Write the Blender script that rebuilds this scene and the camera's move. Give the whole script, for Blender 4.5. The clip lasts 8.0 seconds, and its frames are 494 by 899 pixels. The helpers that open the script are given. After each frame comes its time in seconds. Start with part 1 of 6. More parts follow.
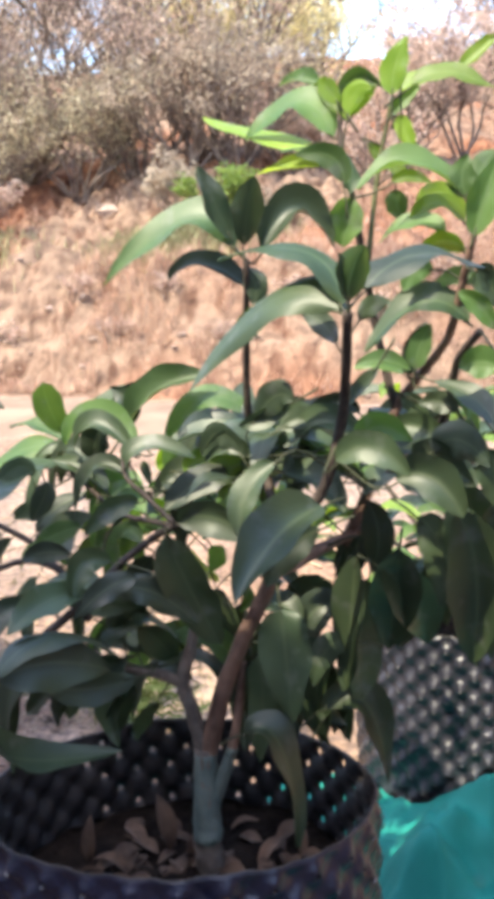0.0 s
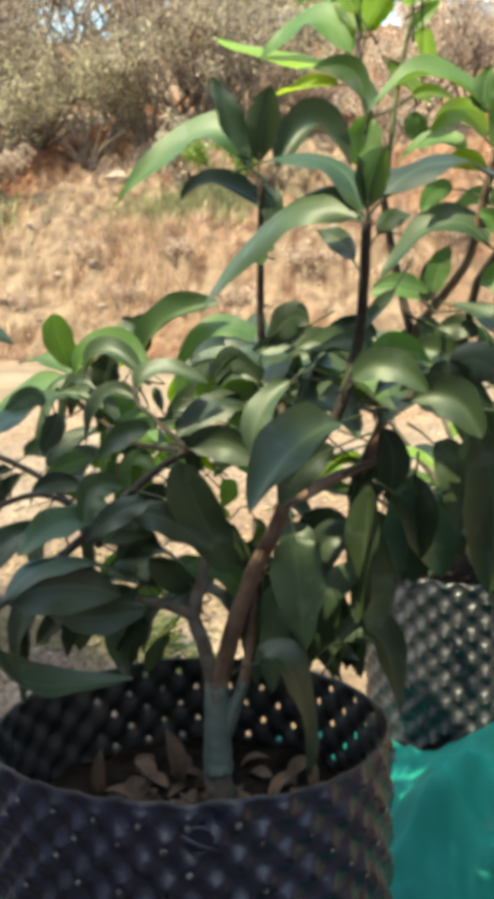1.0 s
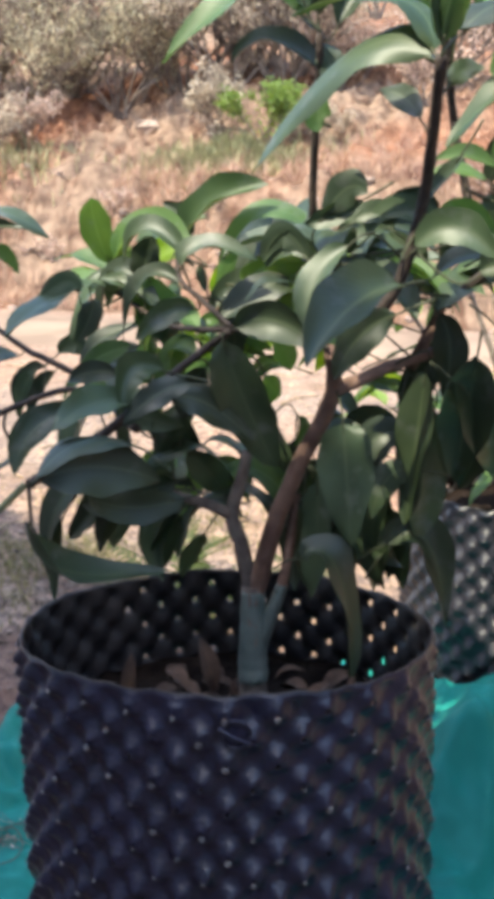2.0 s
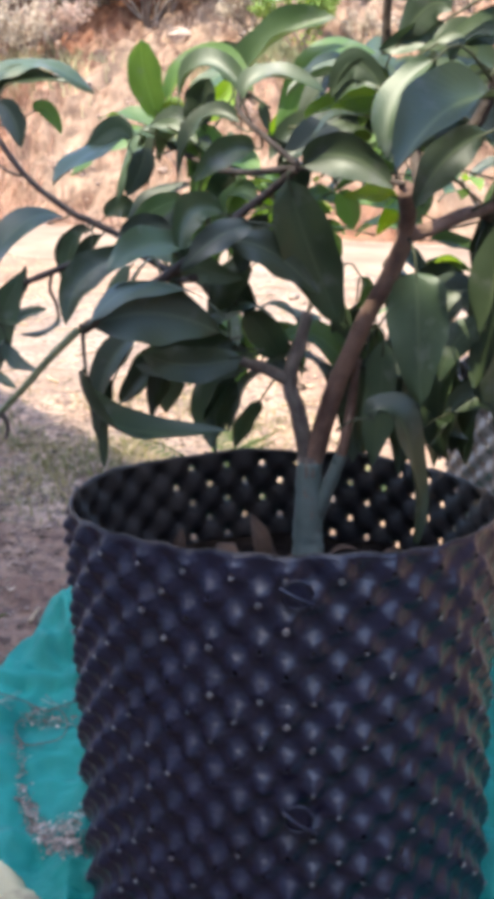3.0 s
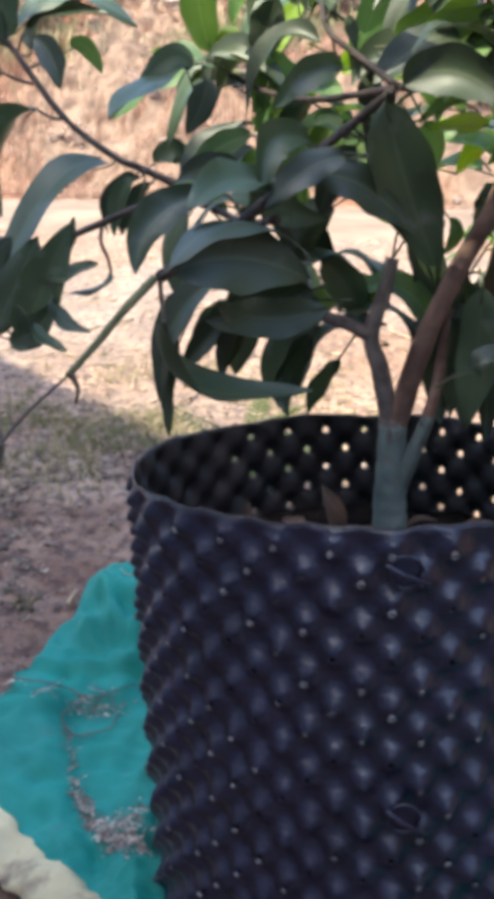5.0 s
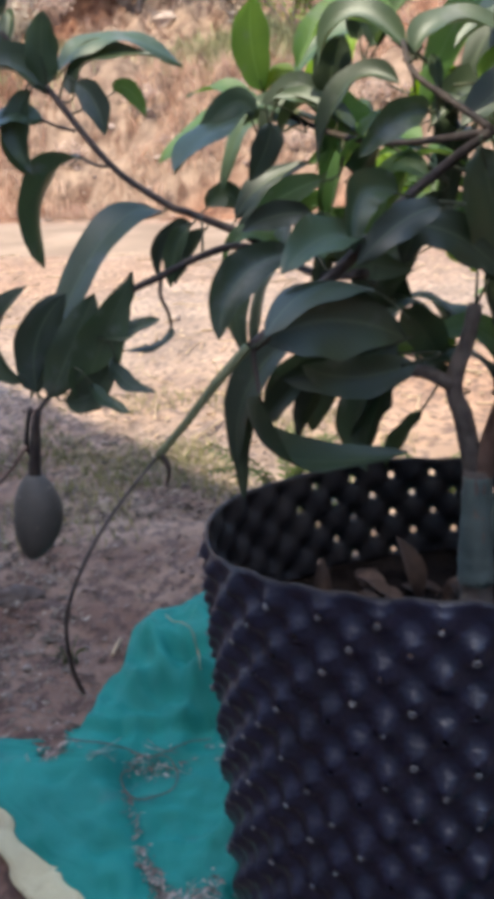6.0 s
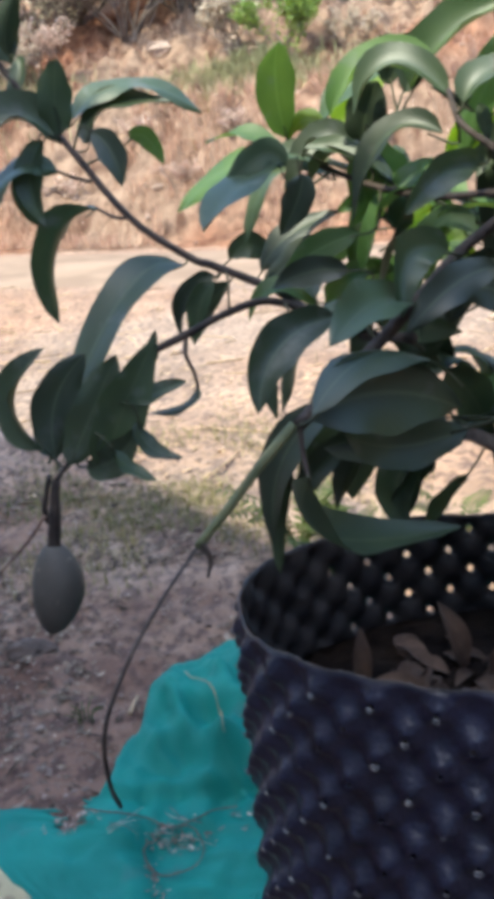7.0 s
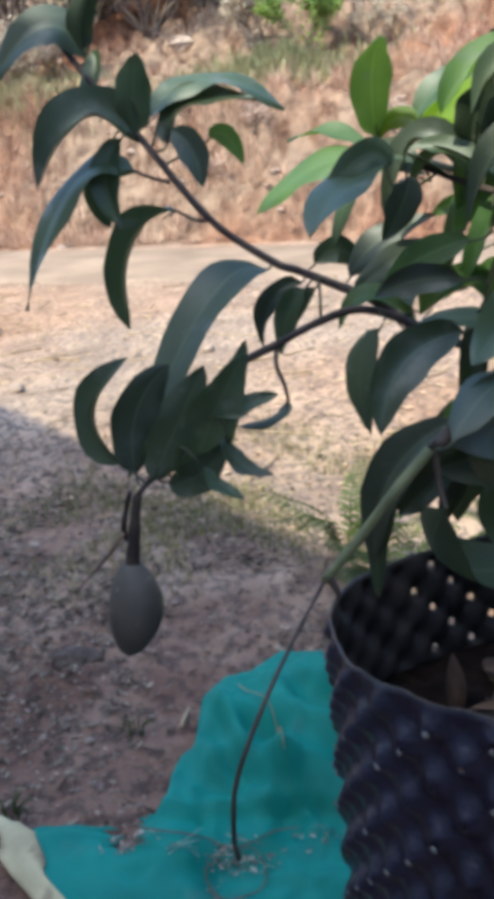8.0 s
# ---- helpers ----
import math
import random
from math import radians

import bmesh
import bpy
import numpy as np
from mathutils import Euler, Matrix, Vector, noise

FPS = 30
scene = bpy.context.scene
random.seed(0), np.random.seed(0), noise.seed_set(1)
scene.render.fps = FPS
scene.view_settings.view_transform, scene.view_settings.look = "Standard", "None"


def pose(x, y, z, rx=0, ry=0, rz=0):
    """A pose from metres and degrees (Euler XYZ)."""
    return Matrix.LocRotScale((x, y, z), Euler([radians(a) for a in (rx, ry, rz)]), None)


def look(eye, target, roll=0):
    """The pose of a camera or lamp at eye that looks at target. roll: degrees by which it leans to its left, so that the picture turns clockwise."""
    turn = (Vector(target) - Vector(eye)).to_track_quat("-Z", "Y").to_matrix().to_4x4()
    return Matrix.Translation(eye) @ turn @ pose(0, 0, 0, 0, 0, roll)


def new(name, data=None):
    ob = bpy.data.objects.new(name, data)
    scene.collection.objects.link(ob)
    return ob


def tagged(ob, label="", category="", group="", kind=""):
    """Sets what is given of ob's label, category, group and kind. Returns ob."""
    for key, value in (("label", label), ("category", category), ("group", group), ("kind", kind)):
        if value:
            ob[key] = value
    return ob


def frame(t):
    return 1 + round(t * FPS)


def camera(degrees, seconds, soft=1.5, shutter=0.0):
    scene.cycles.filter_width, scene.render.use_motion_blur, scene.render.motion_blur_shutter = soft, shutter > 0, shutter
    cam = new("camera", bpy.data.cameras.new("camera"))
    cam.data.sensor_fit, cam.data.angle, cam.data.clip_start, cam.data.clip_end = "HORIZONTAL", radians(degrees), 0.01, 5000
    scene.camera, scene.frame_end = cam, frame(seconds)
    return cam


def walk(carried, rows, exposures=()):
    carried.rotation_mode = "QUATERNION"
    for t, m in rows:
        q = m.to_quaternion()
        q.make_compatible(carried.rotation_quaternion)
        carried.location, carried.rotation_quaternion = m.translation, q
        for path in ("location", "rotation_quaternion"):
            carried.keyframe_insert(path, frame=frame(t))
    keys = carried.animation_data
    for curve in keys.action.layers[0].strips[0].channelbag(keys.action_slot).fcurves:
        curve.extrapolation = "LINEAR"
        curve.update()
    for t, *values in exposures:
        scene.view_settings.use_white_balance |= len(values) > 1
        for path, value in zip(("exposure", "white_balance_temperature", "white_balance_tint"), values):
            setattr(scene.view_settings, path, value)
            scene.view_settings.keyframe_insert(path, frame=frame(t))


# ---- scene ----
cam = camera(31.0, 8.0, soft=7.5)
PATH = [
    (0, (0.141, 0.169, 1.093), (0.0, 2.122, 0.683), -2.5),
    (0.5, (0.127, 0.165, 1.065), (-0.037, 2.114, 0.649), -2.3),
    (1, (0.134, 0.173, 1.046), (-0.027, 2.111, 0.578), -2.3),
    (1.2, (0.133, 0.18, 1.04), (-0.034, 2.113, 0.554), -2.3),
    (2.3, (0.097, 0.204, 0.936), (-0.14, 2.099, 0.343), -0.9),
    (2.5, (0.089, 0.21, 0.922), (-0.163, 2.09, 0.285), -0.9),
    (3, (0.076, 0.215, 0.892), (-0.197, 2.07, 0.196), -1.2),
    (3.5, (0.071, 0.222, 0.871), (-0.205, 2.064, 0.143), -2.1),
    (4, (0.061, 0.232, 0.857), (-0.226, 2.062, 0.1), -2.5),
    (4.5, (0.034, 0.249, 0.852), (-0.243, 2.078, 0.093), -2.6),
    (5, (-0.004, 0.277, 0.857), (-0.279, 2.112, 0.109), -2.6),
    (5.2, (-0.018, 0.288, 0.859), (-0.299, 2.123, 0.113), -2.6),
    (6.5, (-0.097, 0.351, 0.904), (-0.367, 2.203, 0.199), -6.2),
    (7, (-0.108, 0.379, 0.908), (-0.381, 2.239, 0.226), -6.1),
    (7.5, (-0.151, 0.396, 0.909), (-0.448, 2.252, 0.226), -5.8),
    (8, (-0.176, 0.413, 0.917), (-0.478, 2.266, 0.228), -6.0),
]
EXPOSURES = [(0.0, 2.36, 6350, 10), (0.5, 2.12, 7550, 2), (1.0, 2.14, 7200, -10), (2.5, 2.35, 6050, 12), (3.0, 2.54, 6150, 9), (3.5, 2.54, 6150, 10), (4.0, 2.48, 6200, 9), (4.5, 2.44, 6200, 8), (5.2, 2.36, 6200, 7), (6.5, 1.86, 6250, 8), (7.0, 2.1, 6000, 3), (7.5, 2.12, 5850, 2), (8.0, 1.92, 5850, 1)]
walk(cam, [(t, look(eye, target, roll)) for t, eye, target, roll in PATH], EXPOSURES)

# ---------------------------------------------------------------- world, sun
SUN_DIR = Vector((-0.353, -0.415, 0.839)).normalized()      # towards the sun
world = bpy.data.worlds.new("sky")
scene.world = world
world.use_nodes = True
wn = world.node_tree
bg = wn.nodes["Background"]
sky = wn.nodes.new("ShaderNodeTexSky")
sky.sky_type, sky.sun_disc = "NISHITA", False
sky.sun_elevation = math.asin(SUN_DIR.z)
sky.sun_rotation = math.atan2(SUN_DIR.x, SUN_DIR.y)
sky.dust_density, sky.air_density = 1.8, 1.0
wn.links.new(sky.outputs["Color"], bg.inputs["Color"])
bg.inputs["Strength"].default_value = 0.15
sun_data = bpy.data.lights.new("sun", "SUN")
sun_data.energy, sun_data.angle, sun_data.color = 2.0, radians(0.6), (1.0, 0.895, 0.665)
sun = new("sun", sun_data)
sun.matrix_world = look(SUN_DIR * 30, (0, 0, 0))


# ---------------------------------------------------------------- materials
def mat(name, col, col2=None, scale=8.0, rough=0.8, bump=0.0, bscale=60.0, spec=0.3, obj_var=0.0,
        spots=None, spot_scale=20.0, spot_cut=0.62, spot_w=0.06, detail=5.0, rough2=None, translucent=0.0, metal=0.0, island=0.0):
    """A procedural surface: two colours mixed by noise, optional spots, fine bump, optional change per object."""
    m = bpy.data.materials.new(name)
    m.use_nodes = True
    nt = m.node_tree
    N, L = nt.nodes, nt.links
    b = N["Principled BSDF"]
    tc = N.new("ShaderNodeTexCoord")
    no = N.new("ShaderNodeTexNoise")
    no.inputs["Scale"].default_value, no.inputs["Detail"].default_value = scale, detail
    L.new(tc.outputs["Object"], no.inputs["Vector"])
    ramp = N.new("ShaderNodeValToRGB")
    ramp.color_ramp.elements[0].position, ramp.color_ramp.elements[1].position = 0.36, 0.64
    ramp.color_ramp.elements[0].color = (*col, 1)
    ramp.color_ramp.elements[1].color = (*(col2 or col), 1)
    L.new(no.outputs["Fac"], ramp.inputs["Fac"])
    out = ramp.outputs["Color"]
    if spots:
        n2 = N.new("ShaderNodeTexNoise")
        n2.inputs["Scale"].default_value, n2.inputs["Detail"].default_value = spot_scale, 8
        L.new(tc.outputs["Object"], n2.inputs["Vector"])
        r2 = N.new("ShaderNodeValToRGB")
        r2.color_ramp.elements[0].position, r2.color_ramp.elements[1].position = spot_cut, spot_cut + spot_w
        L.new(n2.outputs["Fac"], r2.inputs["Fac"])
        mx = N.new("ShaderNodeMixRGB")
        mx.inputs["Color2"].default_value = (*spots, 1)
        L.new(r2.outputs["Color"], mx.inputs["Fac"])
        L.new(out, mx.inputs["Color1"])
        out = mx.outputs["Color"]
    if obj_var:
        oi = N.new("ShaderNodeObjectInfo")
        hs = N.new("ShaderNodeHueSaturation")
        mr = N.new("ShaderNodeMapRange")
        mr.inputs["To Min"].default_value, mr.inputs["To Max"].default_value = 1 - obj_var, 1 + obj_var
        L.new(oi.outputs["Random"], mr.inputs["Value"])
        L.new(mr.outputs["Result"], hs.inputs["Value"])
        L.new(out, hs.inputs["Color"])
        out = hs.outputs["Color"]
    if island:
        ge = N.new("ShaderNodeNewGeometry")
        hi = N.new("ShaderNodeHueSaturation")
        mi = N.new("ShaderNodeMapRange")
        mi.inputs["To Min"].default_value, mi.inputs["To Max"].default_value = 1 - island, 1 + island
        L.new(ge.outputs["Random Per Island"], mi.inputs["Value"])
        L.new(mi.outputs["Result"], hi.inputs["Value"])
        L.new(out, hi.inputs["Color"])
        out = hi.outputs["Color"]
    L.new(out, b.inputs["Base Color"])
    b.inputs["Roughness"].default_value = rough
    b.inputs["Metallic"].default_value = metal
    b.inputs["Specular IOR Level"].default_value = spec
    if rough2 is not None:
        rr = N.new("ShaderNodeMapRange")
        rr.inputs["To Min"].default_value, rr.inputs["To Max"].default_value = rough, rough2
        L.new(no.outputs["Fac"], rr.inputs["Value"])
        L.new(rr.outputs["Result"], b.inputs["Roughness"])
    if bump:
        n3 = N.new("ShaderNodeTexNoise")
        n3.inputs["Scale"].default_value, n3.inputs["Detail"].default_value = bscale, 6
        L.new(tc.outputs["Object"], n3.inputs["Vector"])
        bp = N.new("ShaderNodeBump")
        bp.inputs["Strength"].default_value = bump
        bp.inputs["Distance"].default_value = 0.01
        L.new(n3.outputs["Fac"], bp.inputs["Height"])
        L.new(bp.outputs["Normal"], b.inputs["Normal"])
    if translucent:
        tr = N.new("ShaderNodeBsdfTranslucent")
        hs2 = N.new("ShaderNodeHueSaturation")
        hs2.inputs["Hue"].default_value, hs2.inputs["Saturation"].default_value, hs2.inputs["Value"].default_value = 0.47, 1.15, 2.2
        L.new(out, hs2.inputs["Color"])
        L.new(hs2.outputs["Color"], tr.inputs["Color"])
        ms = N.new("ShaderNodeMixShader")
        ms.inputs["Fac"].default_value = translucent
        L.new(b.outputs["BSDF"], ms.inputs[1])
        L.new(tr.outputs["BSDF"], ms.inputs[2])
        L.new(ms.outputs["Shader"], N["Material Output"].inputs["Surface"])
    return m


def leaf_mat(name, col, col2, rib, rough=0.34, translucent=0.3):
    """Leaf blade: veins from the blade's own u, v coordinates, colour change per leaf."""
    m = mat(name, col, col2, scale=14, rough=rough, rough2=rough + 0.14, bump=0.0, spec=0.66, obj_var=0.45, translucent=translucent,
            spots=tuple(c * 0.6 + 0.05 for c in col2), spot_scale=38, spot_cut=0.57, spot_w=0.14)
    nt = m.node_tree
    N, L = nt.nodes, nt.links
    b = N["Principled BSDF"]
    uv = N.new("ShaderNodeUVMap")
    sep = N.new("ShaderNodeSeparateXYZ")
    L.new(uv.outputs["UV"], sep.inputs["Vector"])
    # |v - 0.5| : distance from the midrib
    sub = N.new("ShaderNodeMath"); sub.operation = "SUBTRACT"; sub.inputs[1].default_value = 0.5
    ab = N.new("ShaderNodeMath"); ab.operation = "ABSOLUTE"
    L.new(sep.outputs["Y"], sub.inputs[0]); L.new(sub.outputs["Value"], ab.inputs[0])
    rr = N.new("ShaderNodeMapRange")
    rr.inputs["From Min"].default_value, rr.inputs["From Max"].default_value = 0.014, 0.045
    rr.inputs["To Min"].default_value, rr.inputs["To Max"].default_value = 0.75, 0.0
    L.new(ab.outputs["Value"], rr.inputs["Value"])
    # side veins
    k = N.new("ShaderNodeMath"); k.operation = "MULTIPLY_ADD"; k.inputs[1].default_value = -0.55
    L.new(ab.outputs["Value"], k.inputs[0]); L.new(sep.outputs["X"], k.inputs[2])
    w = N.new("ShaderNodeMath"); w.operation = "MULTIPLY"; w.inputs[1].default_value = 110.0
    L.new(k.outputs["Value"], w.inputs[0])
    s = N.new("ShaderNodeMath"); s.operation = "SINE"
    L.new(w.outputs["Value"], s.inputs[0])
    bp = N.new("ShaderNodeBump")
    bp.inputs["Strength"].default_value, bp.inputs["Distance"].default_value = 0.035, 0.001
    L.new(s.outputs["Value"], bp.inputs["Height"])
    L.new(bp.outputs["Normal"], b.inputs["Normal"])
    src = b.inputs["Base Color"].links[0].from_socket
    mx = N.new("ShaderNodeMixRGB")
    mx.inputs["Color2"].default_value = (*rib, 1)
    L.new(rr.outputs["Result"], mx.inputs["Fac"])
    L.new(src, mx.inputs["Color1"])
    L.new(mx.outputs["Color"], b.inputs["Base Color"])
    return m


M_SOIL = mat("red_soil", (0.246, 0.173, 0.130), (0.375, 0.271, 0.202), scale=5.0, rough=0.95, bump=0.9, bscale=45,
             spots=(0.165, 0.122, 0.102), spot_scale=42, spot_cut=0.47, spot_w=0.14, spec=0.1, detail=12)


def redden(m, tint):
    """Add broad patches of redder earth."""
    N, L = m.node_tree.nodes, m.node_tree.links
    b = N["Principled BSDF"]
    src = b.inputs["Base Color"].links[0].from_socket
    tc = N.new("ShaderNodeTexCoord")
    no = N.new("ShaderNodeTexNoise")
    no.inputs["Scale"].default_value, no.inputs["Detail"].default_value = 0.55, 6
    L.new(tc.outputs["Object"], no.inputs["Vector"])
    rp = N.new("ShaderNodeValToRGB")
    rp.color_ramp.elements[0].position, rp.color_ramp.elements[1].position = 0.45, 0.62
    L.new(no.outputs["Fac"], rp.inputs["Fac"])
    mx = N.new("ShaderNodeMixRGB")
    mx.blend_type = "MULTIPLY"
    mx.inputs["Color2"].default_value = (*tint, 1)
    L.new(rp.outputs["Color"], mx.inputs["Fac"])
    L.new(src, mx.inputs["Color1"])
    L.new(mx.outputs["Color"], b.inputs["Base Color"])


redden(M_SOIL, (1.0, 0.84, 0.74))


def darken_shaded(m, x, y, r):
    """Darker, redder earth with a ragged edge round the pots; deepens the yard's shade by colour."""
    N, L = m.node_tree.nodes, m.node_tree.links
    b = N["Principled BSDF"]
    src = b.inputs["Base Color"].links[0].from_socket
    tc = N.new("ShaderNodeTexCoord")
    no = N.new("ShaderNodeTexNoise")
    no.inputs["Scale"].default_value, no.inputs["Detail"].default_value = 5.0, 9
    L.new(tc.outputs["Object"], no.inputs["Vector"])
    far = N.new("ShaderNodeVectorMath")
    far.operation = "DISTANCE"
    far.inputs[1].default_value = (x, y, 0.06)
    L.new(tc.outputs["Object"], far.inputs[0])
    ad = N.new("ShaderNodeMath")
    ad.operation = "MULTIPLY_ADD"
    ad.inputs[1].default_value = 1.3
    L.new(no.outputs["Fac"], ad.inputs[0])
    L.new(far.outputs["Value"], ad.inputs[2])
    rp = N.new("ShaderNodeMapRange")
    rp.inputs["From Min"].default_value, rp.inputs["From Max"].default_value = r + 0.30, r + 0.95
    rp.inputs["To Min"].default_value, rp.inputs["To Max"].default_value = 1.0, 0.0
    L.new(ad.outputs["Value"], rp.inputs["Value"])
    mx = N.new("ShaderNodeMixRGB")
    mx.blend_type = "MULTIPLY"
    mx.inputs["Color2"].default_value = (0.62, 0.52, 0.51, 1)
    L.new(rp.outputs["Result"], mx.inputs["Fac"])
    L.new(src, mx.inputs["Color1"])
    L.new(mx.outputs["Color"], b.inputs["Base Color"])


# near earth painted darker where the yard lies in shade
darken_shaded(M_SOIL, -0.62, 1.05, 0.78)
M_BANK = mat("bank_earth", (0.150, 0.098, 0.070), (0.25, 0.172, 0.122), scale=7.0, rough=1.0, bump=1.0, bscale=22, spots=(0.10, 0.068, 0.052), spot_scale=11,
             spot_cut=0.50, spot_w=0.22, spec=0.05, detail=14)
def streak(m, tint):
    """Dark runs down a cut face, with clear stretches between."""
    N, L = m.node_tree.nodes, m.node_tree.links
    b = N["Principled BSDF"]
    src = b.inputs["Base Color"].links[0].from_socket
    tc, mp, no, rp, mx = (N.new("ShaderNode" + k) for k in ("TexCoord", "Mapping", "TexNoise", "ValToRGB", "MixRGB"))
    mp.inputs["Scale"].default_value = (5.5, 3.0, 1.4)
    no.inputs["Scale"].default_value, no.inputs["Detail"].default_value = 1.6, 9
    rp.color_ramp.elements[0].position, rp.color_ramp.elements[1].position = 0.5, 0.66
    mx.blend_type = "MULTIPLY"
    mx.inputs["Color2"].default_value = (*tint, 1)
    L.new(tc.outputs["Object"], mp.inputs["Vector"])
    L.new(mp.outputs["Vector"], no.inputs["Vector"])
    L.new(no.outputs["Fac"], rp.inputs["Fac"])
    L.new(rp.outputs["Color"], mx.inputs["Fac"])
    L.new(src, mx.inputs["Color1"])
    L.new(mx.outputs["Color"], b.inputs["Base Color"])


streak(M_BANK, (0.52, 0.44, 0.42))
redden(M_BANK, (1.0, 0.70, 0.58))
M_ROAD = mat("dusty_asphalt", (0.195, 0.138, 0.102), (0.285, 0.205, 0.150), scale=2.5, rough=0.95, bump=0.2, bscale=80, spec=0.1)
M_PLASTIC = mat("black_plastic", (0.0062, 0.0060, 0.0190), (0.0100, 0.0096, 0.029), scale=18, rough=0.22, rough2=0.40, bump=0.25,
                bscale=130, spec=0.60, spots=(0.020, 0.019, 0.028), spot_scale=60, spot_cut=0.68)
# black plastic made paler and shinier: sun on the pot behind put in
M_SUNPLASTIC = mat("sunlit_black_plastic", (0.011, 0.011, 0.016), (0.030, 0.028, 0.038), scale=20, rough=0.27, rough2=0.45, bump=0.25, bscale=120, spec=0.9)
M_GLINT = mat("worn_edge_glint", (0.10, 0.095, 0.10), (0.30, 0.28, 0.27), scale=60, rough=0.25, spec=0.7)
M_INSIDE = mat("soil_stained_plastic", (0.020, 0.017, 0.019), (0.042, 0.035, 0.034), scale=25, rough=0.5, rough2=0.75, bump=0.1, bscale=150, spec=0.45)
M_RIM = mat("lit_rim_edge", (0.022, 0.019, 0.020), (0.075, 0.062, 0.056), scale=30, rough=0.45, spec=0.5)
M_POTSOIL = mat("pot_soil", (0.010, 0.007, 0.006), (0.026, 0.018, 0.014), scale=30, rough=1, bump=0.9, bscale=90, spec=0.03)
M_TEAL = mat("teal_cloth", (0.008, 0.163, 0.130), (0.013, 0.212, 0.168), scale=6, rough=0.62, bump=0.25, bscale=420, spec=0.3,
             spots=(0.03, 0.17, 0.14), spot_scale=11, spot_cut=0.63)
M_CREAM = mat("cream_cloth", (0.58, 0.49, 0.29), (0.42, 0.34, 0.20), scale=14, rough=0.85, bump=0.3, bscale=300,
              spots=(0.22, 0.155, 0.105), spot_scale=15, spot_cut=0.55, spot_w=0.10)
M_BARK = mat("grey_bark", (0.115, 0.092, 0.080), (0.235, 0.192, 0.16), scale=40, rough=0.85, bump=0.5, bscale=110, spec=0.2)
M_BARKR = mat("reddish_bark", (0.105, 0.061, 0.047), (0.285, 0.178, 0.132), scale=26, rough=0.75, bump=0.4, bscale=120, spec=0.25)
M_TWIG = mat("dark_twig", (0.030, 0.022, 0.019), (0.074, 0.054, 0.043), scale=50, rough=0.7, bump=0.3, bscale=140)
M_VINE = mat("dry_vine", (0.085, 0.060, 0.048), (0.19, 0.140, 0.11), scale=50, rough=0.8, bump=0.3, bscale=140)
M_STALK = mat("leaf_stalk", (0.040, 0.044, 0.024), (0.070, 0.074, 0.038), scale=50, rough=0.6)
M_GTWIG = mat("green_twig", (0.078, 0.088, 0.040), (0.140, 0.142, 0.066), scale=50, rough=0.6, bump=0.2, bscale=140)
M_TAPE = mat("green_tape", (0.095, 0.125, 0.115), (0.155, 0.19, 0.175), scale=35, rough=0.5, bump=0.25, bscale=60, spec=0.4,
             spots=(0.05, 0.08, 0.065), spot_scale=60, spot_cut=0.6)
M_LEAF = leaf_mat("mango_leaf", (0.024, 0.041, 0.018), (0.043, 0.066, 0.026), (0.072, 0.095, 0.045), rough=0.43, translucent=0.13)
# lit copy of the leaf: sun on the crown put into a lighter green
M_SUNLIT = leaf_mat("sunlit_mango_leaf", (0.048, 0.100, 0.024), (0.078, 0.145, 0.036), (0.13, 0.20, 0.08), rough=0.50, translucent=0.32)
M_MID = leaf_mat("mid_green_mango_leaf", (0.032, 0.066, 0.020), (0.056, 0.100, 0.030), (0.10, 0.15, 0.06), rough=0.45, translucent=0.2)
# young yellow-green leaf, its colour also holding the sun's glow
M_YOUNGLIT = leaf_mat("young_lit_mango_leaf", (0.125, 0.225, 0.030), (0.195, 0.300, 0.055), (0.27, 0.36, 0.12), rough=0.46, translucent=0.45)
M_DRY = mat("dry_leaf", (0.050, 0.029, 0.021), (0.150, 0.090, 0.060), scale=25, rough=0.85, bump=0.3, bscale=90, obj_var=0.25)
M_FRUIT = mat("mango_skin", (0.068, 0.060, 0.050), (0.098, 0.084, 0.070), scale=16, rough=0.62, bump=0.08, bscale=200, spec=0.35,
              spots=(0.17, 0.14, 0.11), spot_scale=130, spot_cut=0.64)
M_STONE = mat("pale_stone", (0.235, 0.175, 0.14), (0.35, 0.265, 0.21), scale=14, rough=0.95, bump=0.6, bscale=40, obj_var=0.25)
M_STRAW = mat("straw_litter", (0.29, 0.21, 0.13), (0.46, 0.35, 0.225), scale=30, rough=0.95, translucent=0.1, island=0.45, spec=0.05)
M_GREENS = mat("weed_green", (0.042, 0.066, 0.020), (0.092, 0.120, 0.038), scale=20, rough=0.7, translucent=0.25)
M_SCRUB = mat("scrub_leaf", (0.24, 0.22, 0.145), (0.40, 0.355, 0.235), scale=3, rough=0.8, translucent=0.3, island=0.45)
M_SCRUBG = mat("green_scrub_leaf", (0.10, 0.16, 0.035), (0.20, 0.27, 0.07), scale=3, rough=0.7, translucent=0.3, island=0.4)
M_BRANCH = mat("grey_branch", (0.095, 0.070, 0.058), (0.19, 0.145, 0.118), scale=10, rough=0.9)
M_WALL = mat("grey_plaster", (0.46, 0.45, 0.44), (0.55, 0.54, 0.53), scale=3, rough=0.9, bump=0.2, bscale=60)
M_ROOF = mat("roof_sheet", (0.22, 0.21, 0.20), (0.30, 0.28, 0.26), scale=4, rough=0.7)


